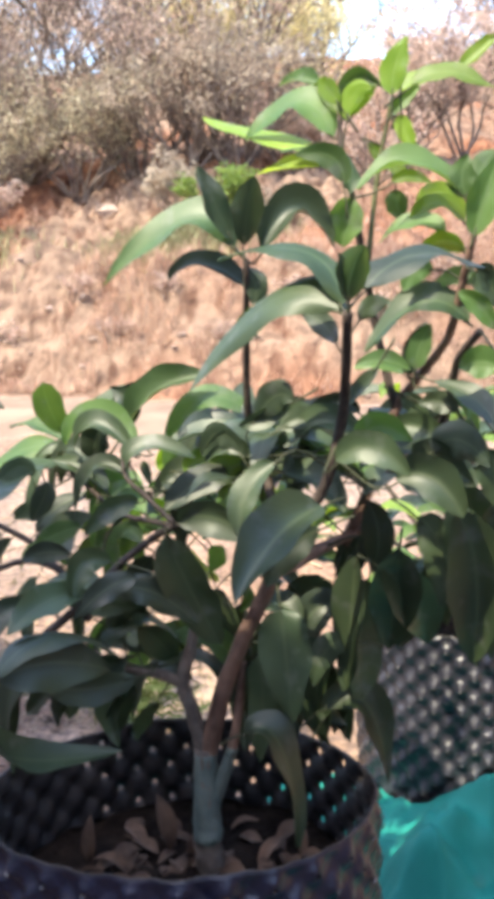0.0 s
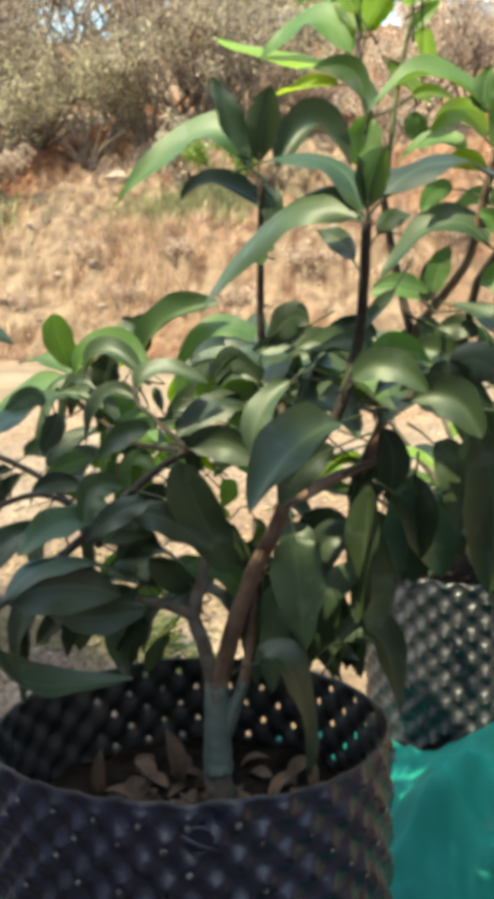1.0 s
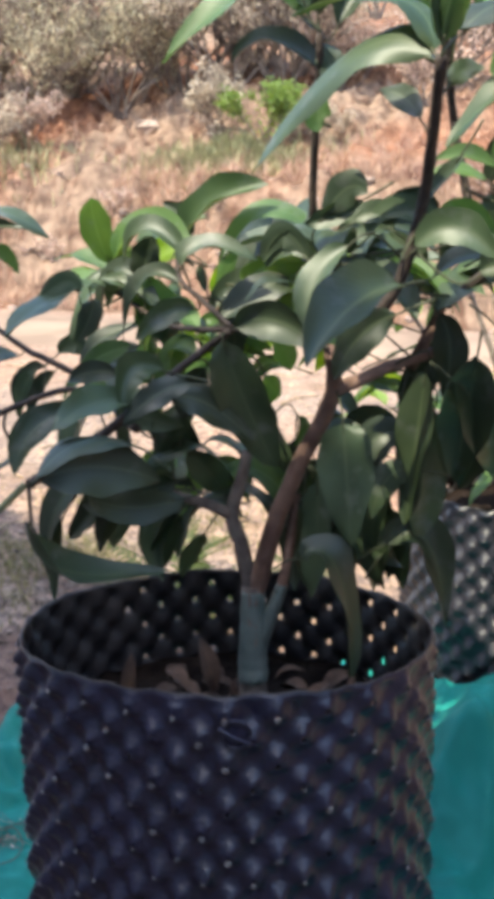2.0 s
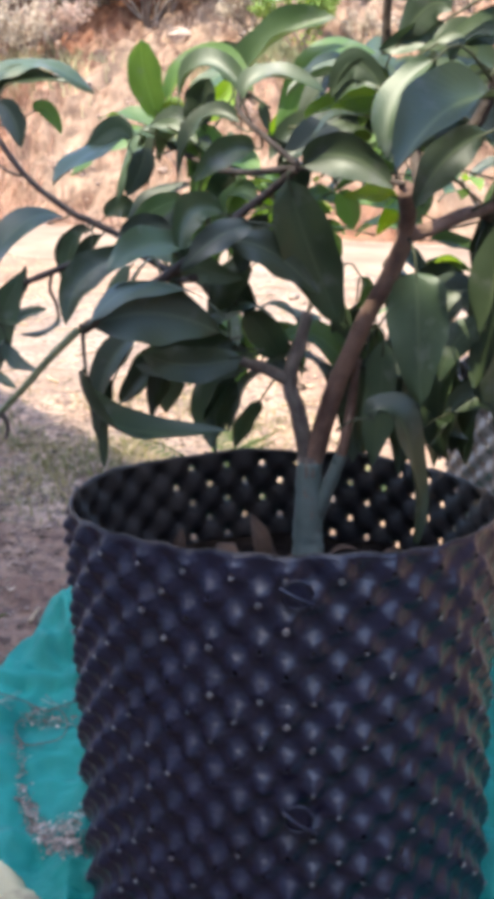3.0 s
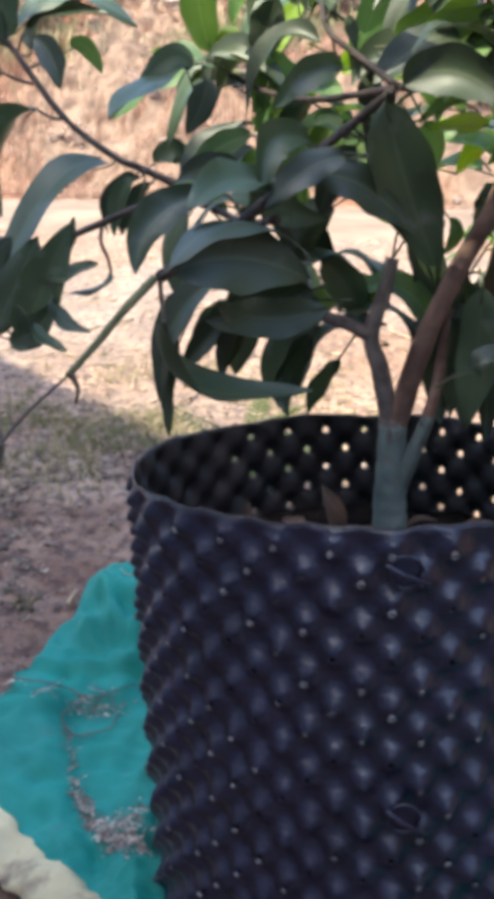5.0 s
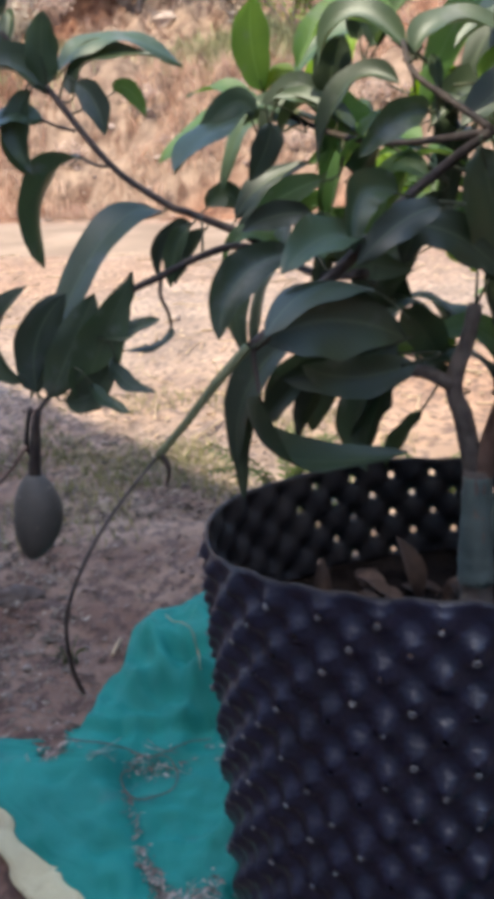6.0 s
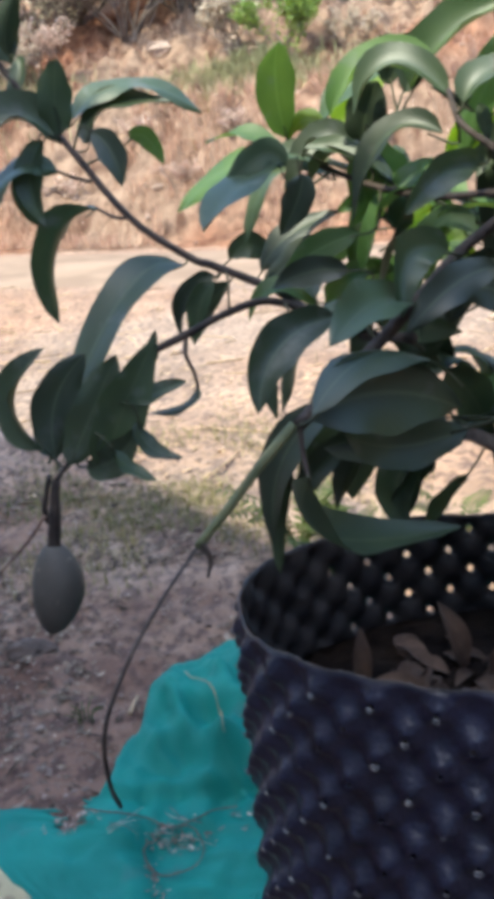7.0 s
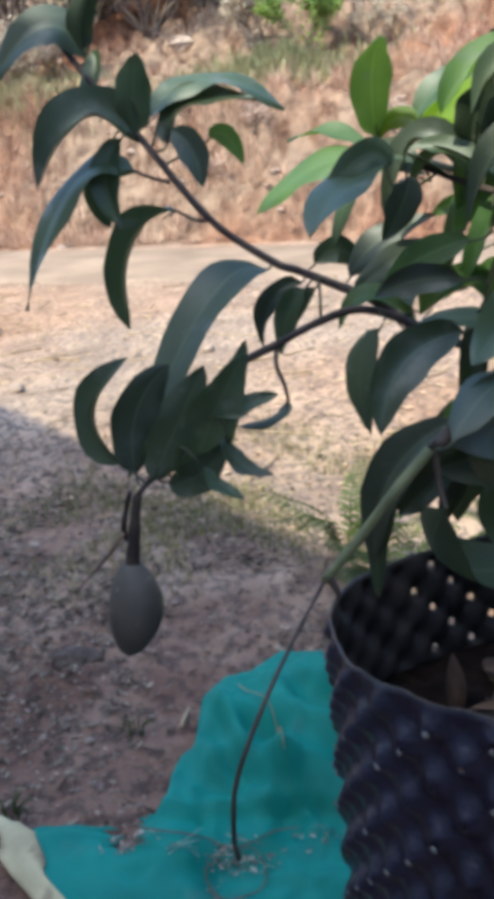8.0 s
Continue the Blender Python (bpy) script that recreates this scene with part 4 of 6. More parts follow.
leaf((-0.145, 0.857, 0.713), (-0.137, 0.901, 0.653), (-0.049, 0.945, 0.635), 0.044, (0.63, -0.00, 0.78), M_LEAF)
leaf((-0.128, 0.990, 0.716), (-0.172, 1.000, 0.672), (-0.187, 1.005, 0.602), 0.036, (-0.62, -0.72, 0.30), M_LEAF)
leaf((-0.166, 1.000, 0.664), (-0.182, 1.010, 0.622), (-0.184, 1.010, 0.570), 0.017, (-0.30, -0.92, 0.25), M_LEAF)
leaf((-0.151, 1.020, 0.694), (-0.170, 1.030, 0.672), (-0.188, 1.040, 0.649), 0.021, (-0.32, 0.74, 0.59), M_LEAF)
leaf((-0.052, 1.005, 0.702), (-0.092, 1.000, 0.690), (-0.142, 0.990, 0.682), 0.042, (0.25, -0.95, 0.15), M_LEAF)
leaf((-0.112, 1.020, 0.706), (-0.117, 1.030, 0.668), (-0.124, 1.030, 0.622), 0.036, (0.15, -0.98, 0.10), M_LEAF)
leaf((-0.128, 1.030, 0.690), (-0.146, 1.035, 0.662), (-0.166, 1.040, 0.632), 0.028, (-0.25, -0.95, 0.10), M_LEAF)
leaf((-0.050, 1.060, 0.660), (-0.086, 1.065, 0.625), (-0.080, 1.060, 0.572), 0.034, (-0.30, -0.92, 0.25), M_LEAF)
leaf((-0.123, 1.000, 0.688), (-0.147, 1.010, 0.658), (-0.167, 1.020, 0.634), 0.024, (-0.59, -0.79, 0.18), M_LEAF)
leaf((-0.113, 1.000, 0.680), (-0.123, 1.010, 0.652), (-0.136, 1.020, 0.619), 0.023, (-0.38, 0.82, 0.42), M_LEAF)
leaf((-0.060, 1.050, 0.653), (-0.077, 1.065, 0.620), (-0.090, 1.080, 0.571), 0.032, (-0.49, 0.74, 0.45), M_LEAF)
leaf((-0.033, 1.050, 0.630), (-0.048, 1.065, 0.601), (-0.064, 1.080, 0.567), 0.026, (-0.44, 0.70, 0.56), M_LEAF)
leaf((-0.125, 0.955, 0.785), (-0.162, 0.935, 0.772), (-0.177, 0.915, 0.735), 0.030, (0.15, -0.85, 0.51), M_LEAF)
leaf((-0.079, 0.965, 0.788), (-0.101, 0.922, 0.799), (-0.127, 0.880, 0.785), 0.034, (0.49, -0.30, 0.82), M_LEAF)
leaf((-0.051, 0.970, 0.819), (-0.078, 0.955, 0.820), (-0.082, 0.940, 0.785), 0.028, (0.45, -0.83, 0.33), M_LEAF)
leaf((-0.027, 1.000, 0.870), (-0.053, 0.990, 0.866), (-0.077, 0.980, 0.843), 0.023, (0.32, -0.94, 0.09), M_LEAF)
leaf((-0.046, 0.960, 0.797), (-0.010, 0.970, 0.786), (0.027, 0.980, 0.750), 0.031, (0.43, -0.85, 0.31), M_LEAF)
leaf((-0.024, 0.950, 0.810), (-0.052, 0.940, 0.802), (-0.081, 0.930, 0.777), 0.024, (0.08, -0.91, 0.41), M_LEAF)
leaf((-0.107, 1.080, 0.822), (-0.138, 1.090, 0.811), (-0.169, 1.100, 0.793), 0.025, (-0.41, -0.87, 0.28), M_SUNLIT)
leaf((-0.037, 1.020, 0.769), (-0.063, 1.035, 0.743), (-0.080, 1.050, 0.706), 0.031, (0.16, 0.93, 0.33), M_LEAF)
leaf((-0.048, 1.050, 0.719), (-0.028, 1.065, 0.694), (-0.014, 1.080, 0.663), 0.033, (0.41, -0.88, -0.22), M_LEAF)
leaf((-0.116, 1.060, 0.797), (-0.146, 1.070, 0.797), (-0.177, 1.080, 0.785), 0.023, (-0.35, -0.89, 0.28), M_LEAF)
leaf((-0.234, 1.150, 0.783), (-0.249, 1.150, 0.763), (-0.258, 1.150, 0.727), 0.021, (-0.24, -0.97, 0.10), M_LEAF)
leaf((0.109, 0.960, 0.772), (0.112, 0.955, 0.735), (0.117, 0.950, 0.659), 0.050, (-0.05, -1.00, 0.08), M_LEAF)
leaf((0.070, 0.950, 0.652), (0.105, 0.940, 0.641), (0.118, 0.930, 0.541), 0.042, (0.81, -0.40, 0.42), M_LEAF)
leaf((0.085, 1.020, 0.700), (0.084, 1.022, 0.640), (0.078, 1.020, 0.575), 0.036, (-0.45, -0.88, 0.06), M_LEAF)
leaf((0.179, 1.020, 0.713), (0.152, 1.020, 0.703), (0.137, 1.020, 0.661), 0.028, (-0.16, -0.98, 0.13), M_LEAF)
leaf((0.065, 1.080, 0.668), (0.065, 1.080, 0.622), (0.069, 1.080, 0.562), 0.036, (0.64, -0.77, 0.03), M_LEAF)
leaf((0.148, 1.100, 0.663), (0.145, 1.110, 0.626), (0.154, 1.120, 0.574), 0.032, (-0.06, -0.97, -0.22), M_LEAF)
leaf((0.180, 1.080, 0.645), (0.166, 1.090, 0.620), (0.159, 1.100, 0.562), 0.034, (-0.24, -0.96, -0.17), M_LEAF)
leaf((0.127, 1.100, 0.781), (0.153, 1.100, 0.776), (0.183, 1.100, 0.761), 0.021, (0.27, -0.57, 0.78), M_SUNLIT)
leaf((0.094, 1.100, 0.820), (0.073, 1.110, 0.822), (0.043, 1.120, 0.819), 0.019, (-0.31, -0.77, 0.55), M_YOUNGLIT)
leaf((0.125, 1.100, 0.829), (0.115, 1.110, 0.808), (0.095, 1.120, 0.787), 0.019, (-0.28, -0.93, -0.25), M_SUNLIT)
leaf((0.220, 0.950, 0.833), (0.219, 0.985, 0.779), (0.216, 1.030, 0.699), 0.050, (-0.14, -0.99, 0.02), M_LEAF)
leaf((0.265, 0.920, 0.876), (0.288, 0.945, 0.809), (0.291, 0.980, 0.706), 0.054, (-0.16, -0.98, 0.13), M_LEAF)
leaf((0.310, 0.980, 0.864), (0.304, 0.980, 0.819), (0.311, 0.980, 0.762), 0.035, (0.19, -0.98, 0.00), M_LEAF)
leaf((0.183, 1.000, 0.815), (0.177, 1.010, 0.740), (0.170, 1.020, 0.657), 0.045, (-0.78, -0.62, -0.01), M_LEAF)
leaf((0.162, 0.900, 0.927), (0.192, 0.890, 0.941), (0.222, 0.880, 0.917), 0.028, (-0.27, -0.93, 0.24), M_LEAF)
leaf((0.214, 0.920, 0.906), (0.244, 0.910, 0.908), (0.268, 0.900, 0.875), 0.037, (-0.19, -0.94, 0.27), M_LEAF)
leaf((0.249, 0.950, 0.924), (0.272, 0.945, 0.933), (0.298, 0.940, 0.909), 0.034, (-0.14, -0.97, 0.19), M_LEAF)
leaf((0.222, 1.000, 0.936), (0.247, 0.990, 0.935), (0.272, 0.980, 0.914), 0.027, (-0.26, -0.93, 0.25), M_LEAF)
leaf((0.090, 1.000, 0.947), (0.111, 0.990, 0.971), (0.128, 0.980, 0.966), 0.031, (-0.44, -0.90, -0.06), M_LEAF)
leaf((0.128, 0.980, 0.932), (0.157, 0.970, 0.949), (0.195, 0.960, 0.930), 0.027, (-0.18, -0.67, 0.72), M_LEAF)
leaf((0.205, 0.980, 0.996), (0.184, 0.990, 0.969), (0.161, 1.000, 0.962), 0.021, (-0.64, -0.60, 0.48), M_LEAF)
leaf((0.239, 0.970, 0.857), (0.259, 0.965, 0.825), (0.259, 0.960, 0.771), 0.037, (-0.09, -0.99, 0.09), M_LEAF)
leaf((0.297, 0.950, 0.925), (0.307, 0.950, 0.899), (0.313, 0.950, 0.861), 0.036, (-0.14, -0.99, -0.04), M_LEAF)
leaf((0.195, 1.020, 0.861), (0.206, 1.020, 0.826), (0.200, 1.020, 0.784), 0.032, (-0.06, -1.00, -0.00), M_LEAF)
leaf((0.124, 1.000, 0.961), (0.096, 1.000, 0.948), (0.073, 1.000, 0.942), 0.019, (0.01, -1.00, -0.03), M_LEAF)
leaf((0.115, 0.980, 0.943), (0.141, 0.980, 0.951), (0.178, 0.980, 0.939), 0.022, (0.02, -0.95, 0.32), M_LEAF)
leaf((0.189, 1.000, 0.951), (0.165, 1.000, 0.960), (0.134, 1.000, 0.947), 0.020, (-0.02, -0.93, 0.36), M_LEAF)
leaf((0.090, 1.020, 1.024), (0.085, 1.020, 1.032), (0.091, 1.020, 1.053), 0.023, (0.01, -1.00, -0.00), M_SUNLIT)
leaf((0.094, 1.100, 0.842), (0.068, 1.110, 0.840), (0.034, 1.120, 0.824), 0.022, (-0.10, -0.70, 0.70), M_SUNLIT)
leaf((0.005, 1.150, 0.898), (-0.015, 1.150, 0.886), (-0.033, 1.150, 0.866), 0.026, (-0.04, -1.00, 0.04), M_YOUNGLIT)
leaf((0.073, 1.100, 0.888), (0.041, 1.110, 0.893), (0.008, 1.120, 0.878), 0.024, (-0.29, -0.59, 0.75), M_YOUNGLIT)
leaf((-0.094, 1.120, 0.888), (-0.086, 1.120, 0.861), (-0.076, 1.120, 0.835), 0.038, (0.28, -0.96, 0.10), M_SUNLIT)
leaf((-0.161, 1.100, 0.875), (-0.179, 1.100, 0.885), (-0.214, 1.100, 0.857), 0.023, (-0.03, -0.99, 0.10), M_LEAF)
leaf((-0.148, 1.100, 0.868), (-0.153, 1.100, 0.849), (-0.169, 1.100, 0.823), 0.025, (0.16, -0.98, -0.07), M_LEAF)
leaf((0.152, 1.020, 0.934), (0.130, 1.020, 0.949), (0.102, 1.020, 0.942), 0.022, (0.02, -0.99, 0.17), M_LEAF)
leaf((0.280, 1.000, 0.948), (0.266, 1.010, 0.957), (0.246, 1.020, 0.954), 0.022, (-0.46, -0.86, 0.22), M_LEAF)
leaf((0.233, 0.960, 0.919), (0.253, 0.955, 0.915), (0.287, 0.950, 0.889), 0.031, (-0.08, -0.98, 0.18), M_LEAF)
leaf((0.181, 0.950, 0.933), (0.202, 0.950, 0.946), (0.232, 0.950, 0.932), 0.028, (0.01, -0.98, 0.18), M_SUNLIT)
leaf((-0.013, 1.150, 0.770), (0.005, 1.165, 0.746), (0.028, 1.180, 0.720), 0.024, (0.81, -0.43, 0.41), M_YOUNGLIT)
leaf((0.040, 1.120, 0.825), (0.049, 1.130, 0.805), (0.053, 1.140, 0.785), 0.026, (-0.34, 0.88, 0.33), M_SUNLIT)
leaf((0.028, 1.120, 0.785), (0.032, 1.130, 0.765), (0.021, 1.140, 0.745), 0.022, (0.01, 0.90, 0.44), M_SUNLIT)
leaf((-0.075, 1.150, 0.830), (-0.069, 1.150, 0.819), (-0.079, 1.150, 0.805), 0.017, (0.14, -0.99, -0.02), M_YOUNGLIT)
leaf((-0.048, 1.120, 0.833), (-0.062, 1.135, 0.817), (-0.058, 1.150, 0.802), 0.019, (0.05, 0.73, 0.68), M_YOUNGLIT)
leaf((0.063, 1.100, 0.745), (0.069, 1.100, 0.731), (0.058, 1.100, 0.712), 0.013, (-0.02, -1.00, 0.00), M_SUNLIT)
leaf((0.029, 1.120, 0.734), (0.041, 1.120, 0.694), (0.050, 1.120, 0.659), 0.026, (0.54, -0.83, 0.15), M_LEAF)
leaf((-0.090, 1.050, 0.752), (-0.065, 1.065, 0.738), (-0.041, 1.080, 0.714), 0.033, (0.48, -0.87, -0.07), M_LEAF)
leaf((-0.099, 0.980, 0.786), (-0.077, 0.990, 0.770), (-0.039, 1.000, 0.758), 0.025, (0.34, -0.94, 0.06), M_LEAF)
leaf((-0.018, 1.000, 0.815), (-0.035, 1.010, 0.791), (-0.047, 1.020, 0.760), 0.025, (-0.08, -0.95, -0.31), M_LEAF)
leaf((0.202, 0.960, 0.813), (0.239, 1.000, 0.765), (0.257, 1.050, 0.693), 0.048, (0.09, -0.99, -0.07), M_LEAF)
leaf((0.171, 1.030, 0.749), (0.187, 1.035, 0.697), (0.185, 1.040, 0.627), 0.042, (0.49, -0.87, -0.02), M_LEAF)
leaf((0.155, 1.060, 0.687), (0.141, 1.065, 0.632), (0.154, 1.070, 0.564), 0.043, (-0.67, -0.74, -0.05), M_LEAF)
leaf((0.295, 1.020, 0.793), (0.273, 1.025, 0.780), (0.246, 1.030, 0.748), 0.034, (-0.34, -0.93, 0.16), M_LEAF)
leaf((0.266, 0.960, 0.872), (0.282, 0.960, 0.828), (0.278, 0.960, 0.768), 0.042, (-0.16, -0.99, -0.02), M_LEAF)
leaf((0.279, 0.990, 0.884), (0.295, 0.990, 0.833), (0.280, 0.990, 0.776), 0.049, (-0.18, -0.98, -0.00), M_LEAF)
leaf((0.211, 1.080, 0.826), (0.186, 1.085, 0.787), (0.173, 1.090, 0.733), 0.035, (-0.31, -0.95, 0.02), M_LEAF)
leaf((0.197, 1.070, 0.760), (0.197, 1.075, 0.713), (0.209, 1.080, 0.657), 0.036, (0.24, -0.97, -0.07), M_LEAF)
leaf((0.252, 1.030, 0.779), (0.245, 1.070, 0.727), (0.233, 1.120, 0.660), 0.036, (-0.26, -0.96, -0.02), M_LEAF)
leaf((-0.069, 1.230, 0.822), (-0.082, 1.245, 0.836), (-0.097, 1.260, 0.837), 0.015, (-0.14, -0.54, 0.83), M_SUNLIT)
leaf((-0.065, 1.230, 0.817), (-0.083, 1.225, 0.832), (-0.102, 1.220, 0.834), 0.015, (0.40, -0.82, 0.41), M_SUNLIT)
leaf((-0.028, 1.250, 0.773), (-0.011, 1.240, 0.777), (0.006, 1.230, 0.762), 0.016, (-0.43, -0.87, 0.26), M_YOUNGLIT)
leaf((0.003, 1.230, 0.768), (0.022, 1.240, 0.777), (0.042, 1.250, 0.766), 0.016, (0.36, -0.63, 0.69), M_SUNLIT)
leaf((-0.031, 1.240, 0.796), (-0.016, 1.255, 0.789), (0.000, 1.270, 0.774), 0.017, (-0.42, 0.78, 0.47), M_SUNLIT)
leaf((-0.021, 1.230, 0.815), (-0.040, 1.230, 0.829), (-0.060, 1.230, 0.827), 0.018, (0.02, -1.00, 0.06), M_SUNLIT)
leaf((-0.024, 1.270, 0.808), (-0.044, 1.265, 0.819), (-0.065, 1.260, 0.817), 0.020, (0.25, -0.97, 0.03), M_SUNLIT)
leaf((-0.046, 1.230, 0.824), (-0.021, 1.245, 0.812), (0.004, 1.260, 0.789), 0.023, (0.65, -0.68, 0.34), M_SUNLIT)
leaf((-0.007, 1.220, 0.767), (-0.025, 1.220, 0.780), (-0.044, 1.220, 0.779), 0.019, (0.04, -0.99, 0.11), M_SUNLIT)
leaf((-0.035, 1.220, 0.803), (-0.013, 1.235, 0.805), (0.010, 1.250, 0.797), 0.019, (0.49, -0.60, 0.64), M_SUNLIT)
leaf((-0.081, 1.230, 0.826), (-0.104, 1.220, 0.833), (-0.127, 1.210, 0.825), 0.018, (0.40, -0.91, 0.11), M_SUNLIT)
leaf((-0.014, 1.230, 0.797), (0.006, 1.230, 0.802), (0.026, 1.230, 0.791), 0.017, (0.02, -0.99, 0.10), M_SUNLIT)
leaf((-0.007, 1.240, 0.789), (0.005, 1.235, 0.793), (0.017, 1.230, 0.783), 0.014, (-0.34, -0.92, 0.18), M_SUNLIT)
leaf((-0.033, 1.270, 0.752), (-0.051, 1.285, 0.763), (-0.070, 1.300, 0.764), 0.021, (-0.53, -0.78, 0.33), M_SUNLIT)
leaf((-0.062, 1.260, 0.793), (-0.035, 1.255, 0.797), (-0.008, 1.250, 0.782), 0.020, (-0.15, -0.98, 0.14), M_SUNLIT)
leaf((-0.087, 1.280, 0.757), (-0.107, 1.285, 0.749), (-0.129, 1.290, 0.728), 0.018, (-0.54, -0.62, 0.57), M_SUNLIT)
leaf((-0.019, 1.270, 0.789), (0.004, 1.265, 0.795), (0.027, 1.260, 0.794), 0.020, (-0.22, -0.97, 0.12), M_YOUNGLIT)
leaf((-0.052, 1.260, 0.771), (-0.072, 1.255, 0.768), (-0.092, 1.250, 0.755), 0.020, (0.15, -0.96, 0.24), M_SUNLIT)
leaf((-0.001, 1.220, 0.795), (-0.016, 1.220, 0.794), (-0.031, 1.220, 0.781), 0.018, (-0.07, -0.99, 0.15), M_YOUNGLIT)
leaf((-0.063, 1.230, 0.806), (-0.049, 1.230, 0.802), (-0.035, 1.230, 0.789), 0.020, (0.04, -1.00, 0.07), M_YOUNGLIT)
leaf((0.224, 1.030, 1.236), (0.227, 1.030, 1.260), (0.237, 1.030, 1.282), 0.023, (-0.04, -1.00, 0.01), M_YOUNGLIT)
leaf((0.241, 1.030, 1.243), (0.272, 1.025, 1.252), (0.308, 1.020, 1.237), 0.025, (-0.05, -0.72, 0.69), M_YOUNGLIT)
leaf((0.176, 1.020, 1.229), (0.166, 1.020, 1.243), (0.158, 1.020, 1.251), 0.017, (-0.10, -0.99, -0.08), M_YOUNGLIT)
leaf((0.182, 1.020, 1.215), (0.190, 1.015, 1.237), (0.205, 1.010, 1.239), 0.019, (-0.14, -0.96, -0.25), M_YOUNGLIT)
leaf((0.180, 1.020, 1.159), (0.168, 1.020, 1.184), (0.135, 1.020, 1.187), 0.023, (-0.06, -0.99, -0.09), M_SUNLIT)
leaf((0.224, 1.040, 1.161), (0.241, 1.040, 1.164), (0.262, 1.040, 1.157), 0.013, (0.04, -0.91, 0.40), M_YOUNGLIT)
leaf((0.291, 1.030, 1.121), (0.265, 1.025, 1.139), (0.239, 1.020, 1.127), 0.021, (0.21, -0.71, 0.68), M_YOUNGLIT)
leaf((0.261, 1.030, 1.080), (0.244, 1.030, 1.077), (0.233, 1.030, 1.060), 0.020, (-0.05, -1.00, 0.07), M_SUNLIT)
leaf((0.244, 1.030, 0.986), (0.248, 1.030, 1.007), (0.259, 1.030, 1.029), 0.022, (-0.14, -0.99, 0.05), M_SUNLIT)
leaf((0.239, 1.030, 0.986), (0.213, 1.025, 0.996), (0.186, 1.020, 0.993), 0.019, (0.23, -0.72, 0.66), M_SUNLIT)
leaf((0.233, 1.040, 1.220), (0.236, 1.040, 1.207), (0.245, 1.040, 1.190), 0.016, (-0.14, -0.99, -0.05), M_YOUNGLIT)

# green grafting tape wound round the foot of the trunk
line = catmull([(0.015, 1.050, 0.464), (0.015, 1.055, 0.502), (0.016, 1.060, 0.565)], 22)
v, f = tube_data(line, 0.0165, 0.0128, 14, 0.10)
for i, q in enumerate(v):
    c = line[min(i // 14, len(line) - 1)]
    # overlapping turns of the tape
    v[i] = c + (q - c) * (1 + 0.045 * (((i // 14) * 14 + i % 14) % 56 > 26))
under(link_mesh("tape", v, f, M_TAPE))
TREE_LINES = len(SKEL)


def dense_leaves():
    """Inner leaves of the crown, hanging from the twigs behind the outer ones."""
    rnd = random.Random(23)
    pool = [p for p in SKEL if 0.62 < p.z < 0.93 and 0.95 < p.y < 1.16 and -0.16 < p.x < 0.3]
    for _ in range(80):
        p = rnd.choice(pool) + Vector((rnd.uniform(-0.01, 0.01), rnd.uniform(0.015, 0.07), rnd.uniform(-0.01, 0.01)))
        a = rnd.uniform(0, 6.28)
        out = Vector((math.cos(a), abs(math.sin(a)) * 0.7, rnd.uniform(-0.3, 0.4))).normalized()
        ln = rnd.uniform(0.08, 0.13)
        mid = p + out * ln * 0.5 + Vector((0, 0, 0.01))
        tip = p + out * ln * 0.85 + Vector((0, 0, -ln * rnd.uniform(0.2, 0.75)))
        if any(0.04 < q.x < 0.25 and 0.63 < q.z < 0.86 for q in (p, mid, tip)):
            continue                        # the crown is open here
        leaf_mesh(p, mid, tip, ln * 0.3, (rnd.uniform(-0.4, 0.4), rnd.uniform(-0.9, 0.1), 0.8), rnd.choice((M_LEAF, M_LEAF, M_SUNLIT)))


dense_leaves()


def shade_leaves():
    """The dark mass of hanging leaves on the side towards the other pot."""
    rnd = random.Random(31)
    for _ in range(26):
        p = Vector((rnd.uniform(0.10, 0.32), rnd.uniform(1.02, 1.17), rnd.uniform(0.60, 0.76)))
        near = min(SKEL[:TREE_LINES], key=lambda q: (q - p).length_squared)
        p = near.lerp(p, min(1.0, 0.09 / max(0.01, (near - p).length)))
        a = rnd.uniform(-0.6, 3.4)
        out = Vector((math.cos(a), math.sin(a) * 0.5, rnd.uniform(-0.2, 0.25))).normalized()
        ln = rnd.uniform(0.08, 0.13)
        mid = p + out * ln * 0.4
        tip = p + out * ln * 0.6 + Vector((0, 0, -ln * rnd.uniform(0.45, 0.85)))
        if 0.13 < tip.x < 0.25 and 0.63 < (p.z + tip.z) / 2 < 0.79:
            continue                        # the crown is open here
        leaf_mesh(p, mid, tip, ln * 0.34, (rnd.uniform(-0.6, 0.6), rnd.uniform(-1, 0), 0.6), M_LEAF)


shade_leaves()


def hanging_leaves():
    """Long leaves that hang straight down behind the main stem."""
    rnd = random.Random(61)
    for k in range(15):
        p = Vector((0.058 + 0.085 * (k % 5) / 4 + rnd.uniform(-0.008, 0.008), rnd.uniform(1.08, 1.17), (0.705, 0.685, 0.66)[k // 5] + rnd.uniform(-0.012, 0.012)))
        ln = rnd.uniform(0.095, 0.13)
        side = rnd.uniform(-0.3, 0.3)
        mid = p + Vector((side * 0.03, 0.012, -ln * 0.48))
        tip = p + Vector((side * 0.05, rnd.uniform(-0.02, 0.02), -ln))
        leaf_mesh(p, mid, tip, ln * rnd.uniform(0.26, 0.34), (rnd.uniform(-0.7, 0.7), -0.8, 0.1), M_LEAF)


